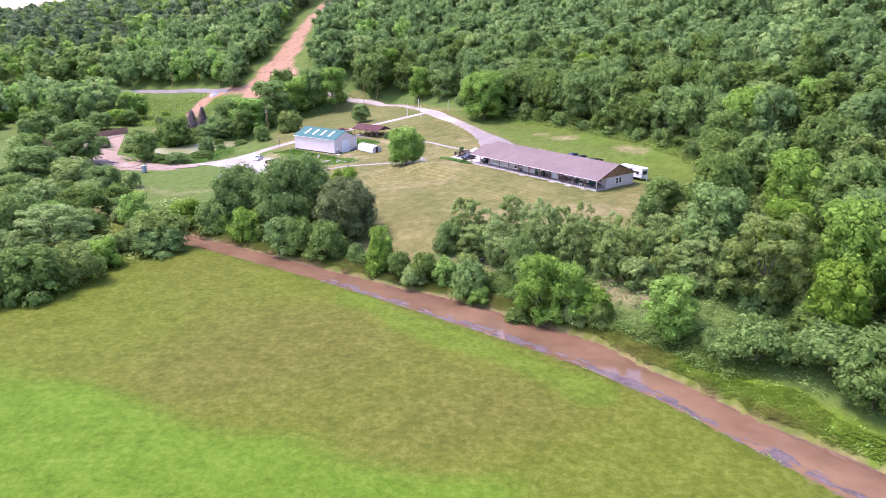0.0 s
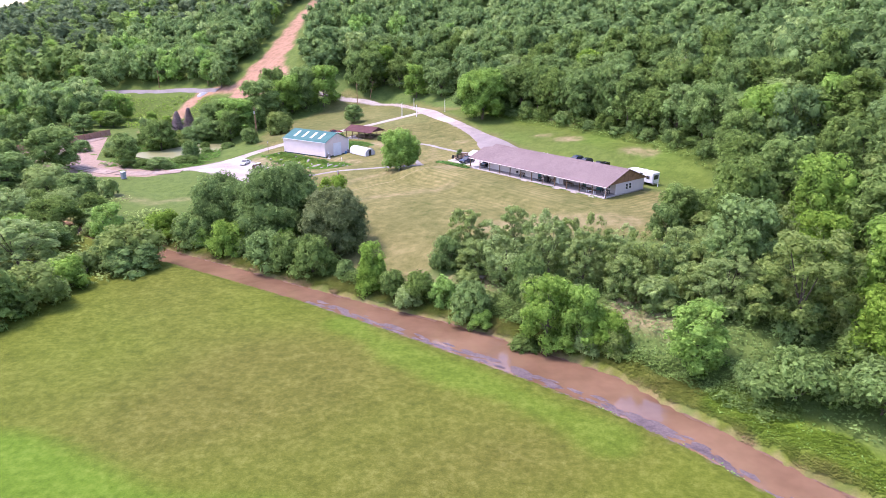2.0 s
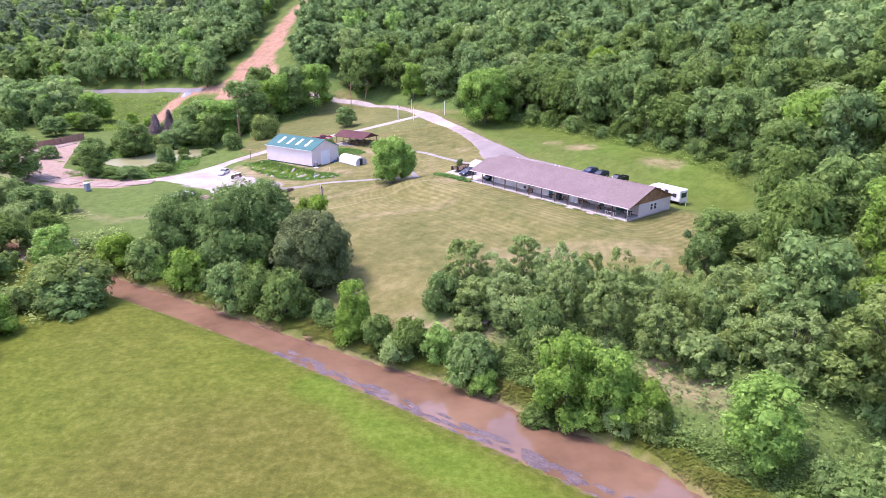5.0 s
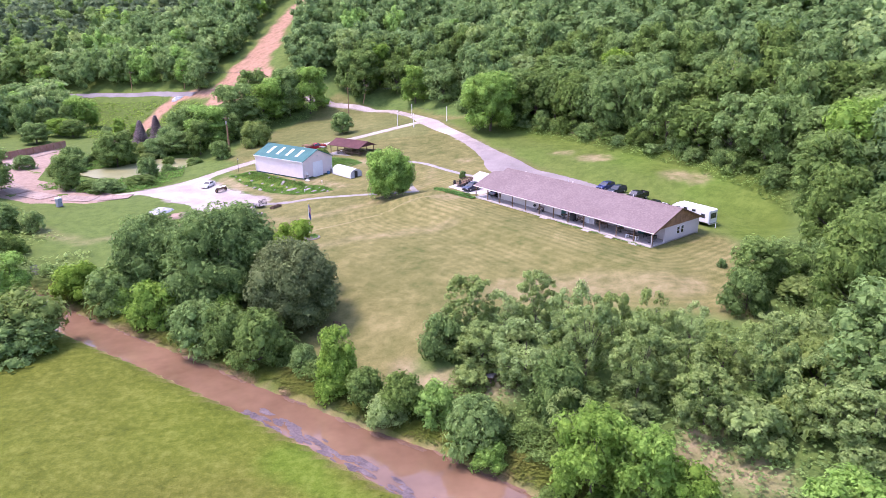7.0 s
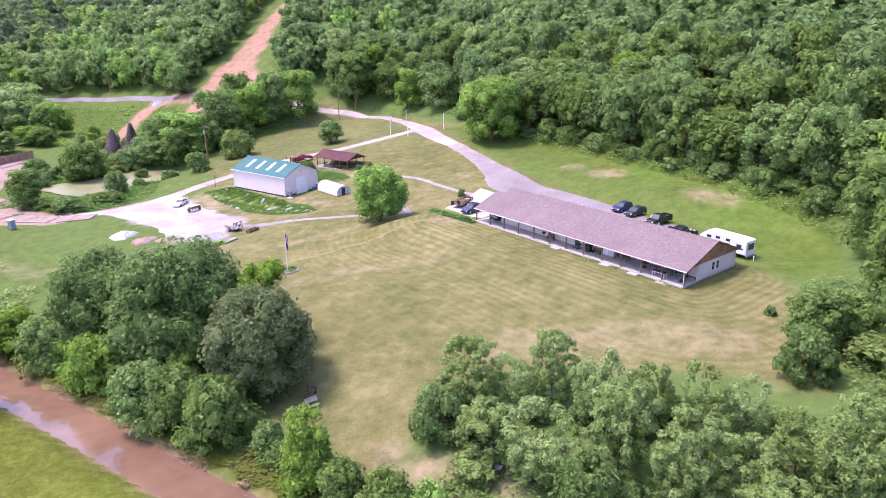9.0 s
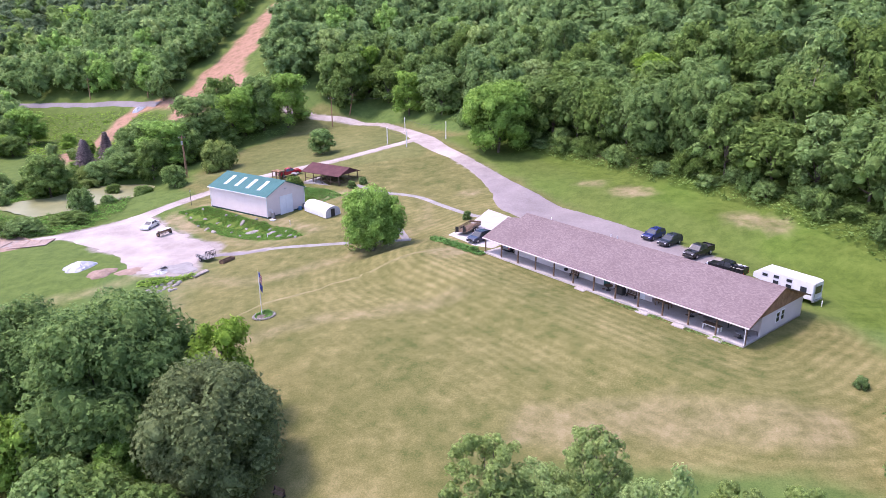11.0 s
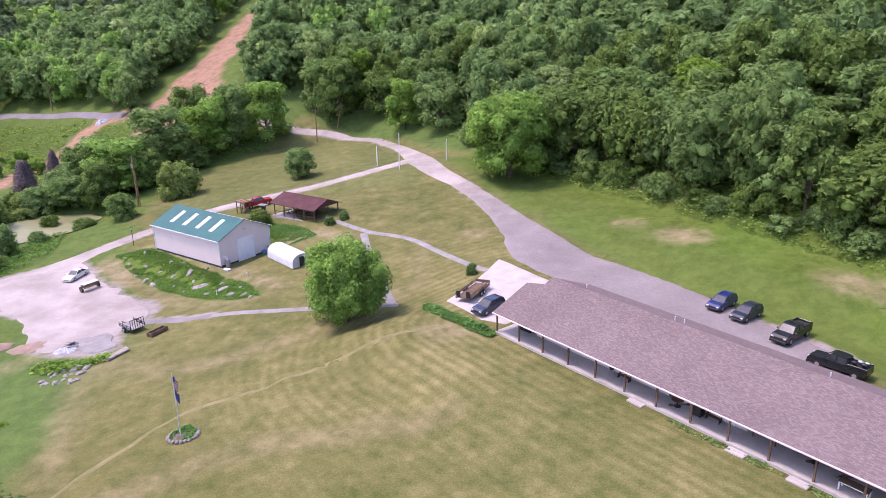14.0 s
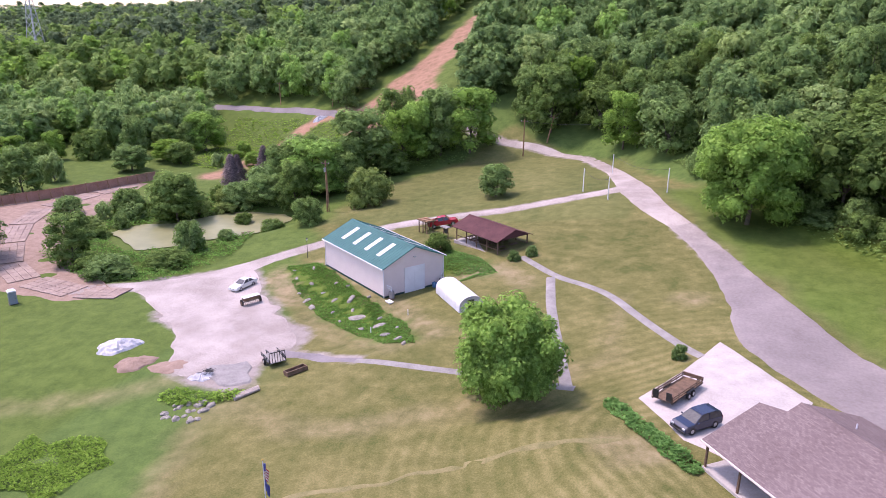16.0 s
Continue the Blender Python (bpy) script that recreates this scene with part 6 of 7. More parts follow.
def make_car(name, m, coat, label, style="suv"):
    c = thing(name, m, label, "car" if style != "pickup" else "pickup truck")
    if style == "suv":
        low = [(-2.2, 0.3), (-2.3, 0.55), (-2.25, 1.02), (-1.2, 1.06), (0.95, 1.02), (1.95, 0.92), (2.25, 0.72), (2.28, 0.4), (2.15, 0.28)]
        cab = [(-2.22, 1.0), (-2.0, 1.5), (-1.4, 1.6), (0.0, 1.62), (0.25, 1.56), (1.1, 1.0)]
        top, w, wb, r = [(-1.95, 1.52), (-1.4, 1.625), (0.0, 1.645), (0.22, 1.59), (0.0, 1.6), (-1.4, 1.58)], 0.92, 1.36, 0.36
    elif style == "sedan":
        low = [(-2.3, 0.3), (-2.38, 0.6), (-2.3, 0.9), (-1.4, 0.95), (0.9, 0.92), (2.0, 0.8), (2.35, 0.6), (2.35, 0.35), (2.2, 0.26)]
        cab = [(-1.75, 0.92), (-1.05, 1.36), (-0.2, 1.4), (0.1, 1.36), (0.95, 0.9)]
        top, w, wb, r = [(-1.0, 1.375), (-0.2, 1.42), (0.08, 1.385), (-0.2, 1.38)], 0.88, 1.36, 0.32
    else:
        low = [(-2.85, 0.5), (-2.9, 0.7), (-2.88, 1.25), (-0.85, 1.25), (1.2, 1.22), (2.55, 1.15), (2.85, 0.95), (2.88, 0.55), (2.7, 0.42)]
        cab = [(-0.95, 1.2), (-0.85, 1.82), (-0.3, 1.9), (0.55, 1.9), (0.75, 1.84), (1.4, 1.2)]
        top, w, wb, r = [(-0.85, 1.84), (-0.3, 1.92), (0.55, 1.925), (0.73, 1.87), (0.5, 1.88), (-0.3, 1.87)], 0.98, 1.8, 0.42
    bm = loft(B(), low, w, w * 0.94, 0.7, 1.2)
    bmesh.ops.bevel(bm, geom=[e for e in bm.edges if abs(e.verts[0].co.y - e.verts[1].co.y) < 0.2], offset=0.05, segments=2, affect="EDGES")
    body = part("body", bm, coat, c)
    z0, z1 = cab[0][1], max(z for _, z in cab)
    part("glasshouse", loft(B(), cab, w * 0.93, w * 0.74, z0, z1), GLASS, c, "dark window glass")
    part("roof", loft(B(), top, w * 0.77, w * 0.74, z0, z1), coat, c)
    for s in (-1, 1):
        for (xa, za), (xb, zb) in ((cab[0], cab[1]), (cab[-1], cab[-2]), (((cab[0][0] + cab[-1][0]) / 2 - 0.1, z0), ((cab[0][0] + cab[-1][0]) / 2 - 0.15, z1))):
            part("pillar", rod(B(), (xa, s * w * 0.925, za), (xb, s * w * 0.76, zb), 0.045, 0.04, 5), coat, c)
        part("headlight", box(B(), low[-2][0] - 0.16, low[-2][0] + 0.01, s * w * 0.72 - 0.17, s * w * 0.72 + 0.17, low[-3][1] - 0.12, low[-3][1] + 0.04, 0.02), LAMP_GLASS, c)
        part("tail_light", box(B(), low[1][0] - 0.03, low[1][0] + 0.1, s * w * 0.82 - 0.1, s * w * 0.82 + 0.1, 0.75, 0.95, 0.02), paint("tail_red", (0.3, 0.02, 0.02)), c)
        part("mirror", box(B(), 0.75 if style != "pickup" else 1.05, 0.9 if style != "pickup" else 1.2, s * (w + 0.08) - 0.1, s * (w + 0.08) + 0.1, z0 + 0.02, z0 + 0.17, 0.02), coat, c)
    part("grille", box(B(), low[-2][0] - 0.02, low[-2][0] + 0.02, -w * 0.5, w * 0.5, low[-2][1], low[-3][1] - 0.02, 0.01), DARK, c)
    part("bumper", box(B(), low[-2][0] - 0.1, low[-2][0] + 0.06, -w * 0.96, w * 0.96, 0.3, 0.48 if style != "pickup" else 0.6, 0.03), DARK if style != "sedan" else coat, c)
    if style == "pickup":
        part("bed_floor", box(B(), -2.75, -0.98, -w * 0.8, w * 0.8, 1.252, 1.27), RUBBER, c, "black bed liner")
        for s in (-1, 1):
            part("bed_wall", box(B(), -2.86, -0.96, s * w * 0.9 - 0.06, s * w * 0.9 + 0.06, 1.24, 1.48, 0.02), coat, c)
        part("tailgate", box(B(), -2.88, -2.78, -w * 0.84, w * 0.84, 1.24, 1.48, 0.02), coat, c)
    wheels(c, (-wb, wb), r, w + 0.005)
    return c


NAVY, BLUE, BLACK, CREAM, RED = paint("navy_paint", (0.018, 0.028, 0.06)), paint("blue_paint", (0.018, 0.028, 0.12)), paint("black_paint", (0.014, 0.015, 0.018)), paint("white_car_paint", (0.62, 0.62, 0.6)), paint("red_paint", (0.34, 0.02, 0.03))
SLATE = paint("slate_paint", (0.024, 0.03, 0.045))
make_car("estate_car", ground_pose(4.04, 154.73, -134, 0.1), NAVY, "dark navy estate car on the concrete pad")
make_car("compact_suv", ground_pose(33.4, 156.0, -139, 0.12), BLUE, "deep blue compact car parked behind the house")
make_car("compact_suv", ground_pose(35.2, 152.7, -142, 0.12), SLATE, "dark slate compact car parked behind the house")
make_car("pickup_truck", ground_pose(38.0, 147.0, -142, 0.12), BLACK, "black crew-cab pickup behind the house", "pickup")
make_car("saloon_car", ground_pose(-64.1, 182.8, -100, 0.08), CREAM, "white saloon car on the gravel lot", "sedan")
make_car("pickup_truck", ground_pose(-41.2, 213.6, 28, 0.1), RED, "bright red pickup beside the pavilion", "pickup")
make_car("saloon_car", in_house(2.4, 4.2, 0.25, 95), BLACK, "dark saloon car under the porch roof", "sedan")


def make_old_truck(m):
    c = make_car("flatbed_truck", m, BLACK, "old black pickup loaded with engine parts", "pickup")
    for i, (x, y, r) in enumerate(((-2.3, 0.2, 0.3), (-1.8, -0.3, 0.26), (-1.4, 0.25, 0.24), (-2.4, -0.4, 0.22))):
        bm = B()
        bmesh.ops.create_icosphere(bm, subdivisions=2, radius=r, matrix=Matrix.Translation((x, y, 1.45 + r * 0.5)) @ Matrix.Diagonal((1.2, 0.9, 0.8, 1)))
        part("load", bm, (DARK, ALLOY)[i % 2], c)
    return c


make_old_truck(ground_pose(39.6, 139.6, 132, 0.0))


def make_camper(m):
    c = thing("camper_trailer", m, "white fifth-wheel camper trailer parked on grass", "caravan")
    L, W, H = 8.4, 1.22, 3.1
    out = [(-L / 2, 0.65), (-L / 2, H - 0.15), (-L / 2 + 0.3, H), (L / 2 - 1.2, H), (L / 2, H - 0.9), (L / 2 + 0.05, 1.5), (L / 2 - 1.8, 1.35), (L / 2 - 2.0, 0.65)]
    bm = loft(B(), out, W, W, 0, 1)
    bmesh.ops.bevel(bm, geom=[e for e in bm.edges if abs(e.verts[0].co.y - e.verts[1].co.y) < 0.2], offset=0.08, segments=2, affect="EDGES")
    part("body", bm, WHITE, c)
    for s in (-1, 1):
        for x, z, w, hh in ((-2.9, 1.85, 0.4, 0.35), (-0.9, 2.45, 0.35, 0.18), (-0.9, 1.6, 0.35, 0.3), (0.9, 2.45, 0.35, 0.18), (0.9, 1.6, 0.35, 0.3), (2.5, 2.3, 0.35, 0.18)):
            w_ = part("window", box(B(), x - w - 0.05, x + w + 0.05, s * (W + 0.012) - 0.012, s * (W + 0.012) + 0.012, z - hh - 0.05, z + hh + 0.05), ALLOY, c)
            part("pane", box(B(), x - w, x + w, s * (W + 0.03) - 0.01, s * (W + 0.03) + 0.01, z - hh, z + hh), GLASS, w_)
    part("rear_window", box(B(), -L / 2 - 0.03, -L / 2 - 0.005, -0.8, 0.8, 1.5, 2.5), GLASS, c, "wide dark rear window")
    for x in (-2.0, 0.0):
        part("roof_vent", box(B(), x - 0.35, x + 0.35, -0.3, 0.3, H, H + 0.12, 0.03), WHITE, c)
    part("ladder", box(B(), -L / 2 - 0.1, -L / 2 - 0.05, 0.85, 0.9, 0.7, H), ALLOY, c)
    part("bumper", box(B(), -L / 2 - 0.2, -L / 2 + 0.05, -W, W, 0.45, 0.6), ALLOY, c)
    wheels(c, (-1.5, -0.6), 0.36, W - 0.02)
    part("landing_leg", box(B(), L / 2 - 2.1, L / 2 - 1.95, -0.9, -0.75, 0, 0.66), DARK, c)
    part("landing_leg", box(B(), L / 2 - 2.1, L / 2 - 1.95, 0.75, 0.9, 0, 0.66), DARK, c)
    return c


make_camper(ground_pose(44.6, 131.6, 126))


def make_stake_trailer(m, L=6.2, W=1.05, label="brown stake-sided flat trailer on the concrete pad", deck=None):
    t = thing("utility_trailer", m, label, "trailer")
    n = max(4, int(W * 2 / 0.22))
    for i in range(n):
        y = -W + (i + 0.5) * 2 * W / n
        part("deck_board", box(B(), -L / 2, L / 2, y - W / n + 0.006, y + W / n - 0.006, 0.58, 0.63), deck or WOOD, t)
    part("chassis", box(box(B(), -L / 2, L / 2, -W, -W + 0.1, 0.46, 0.58), -L / 2, L / 2, W - 0.1, W, 0.46, 0.58), DARK, t)
    for s in (-1, 1):
        for z in (0.85, 1.1):
            part("side_rail", box(B(), -L / 2, L / 2, s * W - 0.03, s * W + 0.03, z - 0.06, z + 0.06), WOOD, t)
        for i in range(6):
            x = -L / 2 + 0.1 + i * (L - 0.2) / 5
            part("stake", box(B(), x - 0.04, x + 0.04, s * W - 0.07, s * W - 0.031, 0.5, 1.2), DARK, t)
        part("ramp", box(B(), L / 2 - 0.05, L / 2, s * W * 0.65 - 0.28, s * W * 0.65 + 0.28, 0.64, 1.5), DARK, t, "upright slatted loading ramp")
        part("mudguard", box(B(), -1.0, 0.6, s * (W + 0.16) - 0.12, s * (W + 0.16) + 0.12, 0.78, 0.82, 0.01), DARK, t)
    part("front_rail", box(B(), -L / 2 - 0.03, -L / 2 + 0.03, -W, W, 0.79, 1.16), WOOD, t)
    wheels(t, (-0.65, 0.2), 0.34, W + 0.26, 0.2)
    part("drawbar", prism(B(), [(-L / 2, -0.7), (-L / 2, -0.6), (-L / 2 - 1.1, 0.05), (-L / 2 - 1.1, -0.05)], 0.44, 0.52, "z"), DARK, t)
    part("drawbar", prism(B(), [(-L / 2, 0.6), (-L / 2, 0.7), (-L / 2 - 1.1, 0.05), (-L / 2 - 1.1, -0.05)], 0.44, 0.52, "z"), DARK, t)
    part("jack", rod(B(), (-L / 2 - 1.0, 0, 0), (-L / 2 - 1.0, 0, 0.6), 0.05), DARK, t)
    return t


make_stake_trailer(ground_pose(2.3, 160.1, -116, 0.1))


def make_small_trailer(m):
    t = thing("small_trailer", m, "small dark mesh-sided trailer with gate up", "trailer")
    part("deck", box(B(), -1.25, 1.25, -0.8, 0.8, 0.42, 0.48), PATHWAY, t)
    for s in (-1, 1):
        for z in (0.62, 0.82):
            part("side_rail", box(B(), -1.25, 1.25, s * 0.8 - 0.025, s * 0.8 + 0.025, z - 0.025, z + 0.025), DARK, t)
        for x in (-1.2, -0.4, 0.4, 1.2):
            part("stake", box(B(), x - 0.025, x + 0.025, s * 0.8 - 0.024, s * 0.8 + 0.024, 0.42, 0.84), DARK, t)
    for i in range(7):
        y = -0.75 + i * 0.25
        part("gate_bar", box(B(), 1.23, 1.27, y - 0.025, y + 0.025, 0.48, 1.5), DARK, t)
    part("gate_rail", box(B(), 1.22, 1.28, -0.78, 0.78, 1.46, 1.52), DARK, t)
    wheels(t, (0.0,), 0.3, 1.02, 0.18)
    part("drawbar", box(B(), -2.3, -1.25, -0.05, 0.05, 0.36, 0.44), DARK, t)
    part("jack", rod(B(), (-2.2, 0, -0.02), (-2.2, 0, 0.4), 0.04), DARK, t)
    return t


make_small_trailer(ground_pose(-45.2, 162.2, -38, 0.08) @ Matrix.Scale(1.3, 4))


def make_seed_drill(m):
    d = thing("seed_drill", m, "old seed drill with white hopper lid", "farm machine")
    part("hopper", loft(B(), [(-0.35, 0.75), (-0.45, 1.25), (0.45, 1.25), (0.35, 0.75)], 1.25, 1.25, 0, 1), WOOD, d, "rusty brown hopper")
    part("lid", box(B(), -0.5, 0.5, -1.3, 1.3, 1.25, 1.33, 0.02), WHITE, d, "white hopper lid")
    for i in range(9):
        y = -1.1 + i * 0.275
        part("drill_tube", rod(B(), (-0.1, y, 0.76), (-0.5, y, 0.12), 0.035, 0.03, 6), DARK, d)
    for s in (-1, 1):
        w = part("wheel", rod(B(), (0.1, s * 1.38, 0.48), (0.1, s * 1.52, 0.48), 0.5, 0.5, 18), RUBBER, d, "tall narrow tyre")
        part("rim", rod(B(), (0.1, s * 1.36, 0.48), (0.1, s * 1.54, 0.48), 0.3, 0.3, 10), WOOD, w)
    part("axle", rod(B(), (0.1, -1.4, 0.48), (0.1, 1.4, 0.48), 0.06), DARK, d)
    part("drawbar", rod(B(), (0.3, 0, 0.6), (1.7, 0, 0.25), 0.06), DARK, d)
    part("jack", rod(B(), (1.6, 0, -0.02), (1.6, 0, 0.3), 0.05), DARK, d)
    return d


make_seed_drill(ground_pose(-58.9, 177.4, 150, 0.08))


# ---- yard clutter ----
def rough_rock(seed, sx, sy, sz):
    bm = B()
    bmesh.ops.create_icosphere(bm, subdivisions=2, radius=1)
    r = random.Random(seed)
    for v in bm.verts:
        k = 0.82 + 0.36 * r.random()
        v.co = Vector((v.co.x * sx * k, v.co.y * sy * k, max(-0.3, v.co.z) * sz * k))
    return bm


SLABS = [(-40.8, 176.6, 1.5), (-36.2, 173.8, 1.0), (-44, 181.0, 0.9), (-57.2, 187.7, 0.6), (-53.5, 186, 0.6), (-50, 183.5, 0.5), (-47, 181.5, 0.7), (-45.5, 178, 0.5), (-42.5, 178.6, 0.55), (-38.5, 173.2, 0.6), (-34, 171, 0.8), (-31.5, 169.6, 0.7), (-51.5, 181, 0.8), (-55, 189.5, 0.5), (-59, 190, 0.45), (-48.5, 185, 0.4), (-37, 176, 0.45), (-33, 172.8, 0.4), (-49.5, 179, 0.9), (-54, 183, 0.4), (-46, 184, 0.35), (-41, 181, 0.4), (-30.2, 168.3, 0.5), (-43, 175.5, 0.4)]
for i, (x, y, s) in enumerate(SLABS):
    solo("garden_stone", rough_rock(i, s, s * 0.55, 0.22 + 0.08 * s), ROCK, ground_pose(x, y, 37 * i % 180), "pale flat stone set in the green bank", "stone", "stones of the rock garden")
r0 = random.Random(4)
for i in range(26):
    x, y = -47.8 + r0.uniform(-2.6, 2.2), 149.4 + r0.uniform(-2.2, 2.2)
    s = r0.uniform(0.25, 0.6)
    solo("heap_stone", rough_rock(100 + i, s, s * 0.8, s * 0.6), ROCK, ground_pose(x, y, i * 50, 0.03), "rough grey fieldstone in a loose heap", "stone", "fieldstone heap")


def heap(name, x, y, rx, ry, h, mat, label, cat, turn=0, folds=0.0):
    bm = B()
    n, rings = 36, 9
    mid = bm.verts.new((0, 0, h))
    last = None
    for k in range(1, rings + 1):
        f = k / rings
        ring = []
        for i in range(n):
            a = 2 * math.pi * i / n
            wob = 1 + 0.10 * math.sin(3 * a + x) + 0.06 * math.sin(7 * a + y)
            px, py = rx * f * wob * math.cos(a), ry * f * wob * math.sin(a)
            z = h * (1 - f ** 1.6) + folds * f * math.sin(9 * a + 2 * math.sin(4 * a)) * (1 - 0.5 * f) + (0.05 * float(ripple(px + x, py + y, 3.0)) + 0.6 * folds * float(ripple(px * 1.7 + y, py * 2.3 + x, 2.6, 1.0)) + 0.5 * folds * abs(float(ripple(px + y, py + x, 5.5, 2.0))) if k < rings else -0.08)
            ring.append(bm.verts.new((px, py, z)))
        for i in range(n):
            j = (i + 1) % n
            bm.faces.new((last[i], ring[i], ring[j], last[j]) if last else (mid, ring[i], ring[j]))
        last = ring
    return solo(name, bm, mat, ground_pose(x, y, turn), label, cat)


heap("tarpaulin", -67.3, 159.6, 2.9, 2.1, 1.0, TARP, "crumpled silver tarpaulin over a heap", "tarpaulin", 50, 0.16)
heap("debris", -117.6, 303.7, 2.6, 1.6, 1.1, TARP, "pale tarpaulin and debris by the far road", "debris", 20, 0.2)
heap("sand_mound", -61.8, 156.6, 2.6, 1.9, 0.55, SAND, "low heap of tan sand", "sand heap", 40, 0.08)
heap("sand_bed", -57.0, 157.2, 2.7, 1.8, 0.3, SAND, "low spread of tan sand", "sand heap", 30)
heap("rubble_heap", -51.4, 156.2, 1.6, 1.1, 0.5, TARP, "pale rubbish heap with dark twigs", "rubbish heap", 30, 0.15)
bm = B()
for i in range(40):
    a, q = r0.uniform(0, 6.28), r0.uniform(0, 0.9)
    p = Vector((q * math.cos(a), q * math.sin(a) * 0.7, 0.25 + 0.4 * (1 - q)))
    rod(bm, p, p + Vector((r0.uniform(-0.6, 0.6), r0.uniform(-0.5, 0.5), r0.uniform(0.0, 0.25))), 0.035, 0.02, 5)
solo("brush_pile", bm, DARK, ground_pose(-50.9, 156.9, 20, 0.1), "dark pile of charred branches", "brush pile")
bm = B()
for k in range(3):
    rod(bm, (-1.6 + 0.1 * k, -0.35 + 0.35 * k, 0.2), (1.5 + 0.1 * k, -0.3 + 0.35 * k, 0.2), 0.2, 0.17, 10)
solo("log_stack", bm, BARK_DEAD, ground_pose(-43.4, 153.8, 60), "three weathered logs beside the gravel", "logs")


def make_feed_trough(m):
    t = thing("wood_trough", m, "dark weathered timber trough on the grass", "trough")
    part("base", box(B(), -1.35, 1.35, -0.5, 0.5, 0.2, 0.28), WOOD, t)
    for s in (-1, 1):
        part("side", box(B(), -1.35, 1.35, s * 0.5 - 0.05, s * 0.5 + 0.05, 0.1, 0.6), WOOD, t)
    for x in (-1.3, 1.3):
        part("end", box(B(), x - 0.05, x + 0.05, -0.45, 0.45, 0.0, 0.6), WOOD, t)
    return t


make_feed_trough(ground_pose(-40.7, 160.0, 60))


def make_toilet(m):
    t = thing("portable_toilet", m, "grey portable toilet on the mats", "toilet cabin")
    GREY = paint("grey_plastic", (0.25, 0.28, 0.33))
    part("cabin", box(B(), -0.55, 0.55, -0.55, 0.55, 0.12, 2.1, 0.03), GREY, t)
    part("roof", prism(B(), [(-0.62, 2.1), (0.62, 2.1), (0.4, 2.3), (-0.4, 2.3)], -0.62, 0.62, "y"), WHITE, t, "pale curved roof")
    part("skid", box(B(), -0.65, 0.65, -0.65, 0.65, 0.0, 0.12), DARK, t)
    d = part("door", box(B(), -0.4, 0.4, -0.58, -0.553, 0.2, 1.95, 0.01), GREY, t)
    part("handle", box(B(), 0.28, 0.33, -0.62, -0.58, 1.0, 1.15), DARK, d)
    part("vent_pipe", rod(B(), (0.4, 0.4, 2.1), (0.4, 0.4, 2.5), 0.05), WHITE, t)
    return t


make_toilet(ground_pose(-95.0, 167.0, 60))


# ---- flag, posts and poles ----
def make_flagpole(x, y):
    f = thing("flagpole", pose(x, y, at(x, y)), "white flagpole with two drooping flags", "flagpole")
    part("pole", rod(B(), (0, 0, -0.2), (0, 0, 7.0), 0.055, 0.035, 10), WHITE, f)
    bm = B()
    bmesh.ops.create_uvsphere(bm, u_segments=10, v_segments=8, radius=0.09, matrix=Matrix.Translation((0, 0, 7.06)))
    part("finial", bm, paint("gilt", (0.5, 0.36, 0.1)), f)
    blue, red, pale = paint("flag_blue", (0.05, 0.07, 0.26)), paint("flag_red", (0.4, 0.04, 0.06)), paint("flag_white", (0.6, 0.6, 0.62))

    def cloth(z0, z1, wide, rows, pieces):
        for k in range(rows):
            bm = B()
            n = 8
            top = []
            for j in (0, 1):
                zz = z0 + (z1 - z0) * (k + j) / rows
                top.append([bm.verts.new((0.06 + wide * i / n * (0.5 + 0.5 * (1 - (z0 - zz) / (z0 - z1) * 0.4)), 0.10 * math.sin(i * 1.1 + k * 0.2) * i / n, zz - 0.75 * (i / n) ** 1.2)) for i in range(n + 1)])
            for i in range(n):
                bm.faces.new((top[0][i], top[0][i + 1], top[1][i + 1], top[1][i]))
            part("flag_stripe" if rows > 1 else "flag_field", bm, pieces[k % len(pieces)], f)

    cloth(6.75, 5.5, 0.42, 9, (red, pale))
    bm = B()
    box(bm, 0.07, 0.22, -0.05, 0.06, 6.1, 6.72)
    part("flag_canton", bm, blue, f, "dark blue flag corner")
    cloth(5.35, 4.3, 0.38, 1, (blue,))
    return f


make_flagpole(-27.6, 134.2)
spread("flower_bed", [(-28.7, 134.5), (-28.0, 135.2), (-26.2, 134.8), (-26.0, 133.3), (-28.0, 133.1)], BARK, 0.1, "planted bed at the foot of the flagpole", "flower bed", kind="", ragged=0.1, heap=0.15)
for i in range(22):
    a = i / 22 * 6.28
    x, y = -27.35 + 1.5 * math.cos(a), 134.2 + 1.2 * math.sin(a)
    solo("edging_stone", rough_rock(300 + i, 0.24, 0.2, 0.2), ROCK, ground_pose(x, y, i * 40, 0.1), "small pale stone edging the flower bed", "stone", "bed edging stones")


def make_post(x, y, h, mat, label, r=0.09):
    p = thing("post", pose(x, y, at(x, y)), label, "post", "posts of the drive")
    part("shaft", rod(B(), (0, 0, -0.3), (0, 0, h), r, r * 0.9, 8), mat, p)
    part("cap", rod(B(), (0, 0, h), (0, 0, h + 0.08), r * 1.25, r * 0.5, 8), mat, p)
    part("foot", box(B(), -0.16, 0.16, -0.16, 0.16, -0.2, 0.12, 0.02), CONCRETE, p)
    return p


GATE = [(-18.4, 232.4, 4.6), (-12.7, 225.4, 4.2), (-2.4, 229.8, 4.6), (-14.8, 250.5, 4.2), (-12.6, 226.9, 3.8)]
for x, y, h in GATE[:4]:
    make_post(x, y, h, WHITE, "tall white post beside the drive", 0.1)


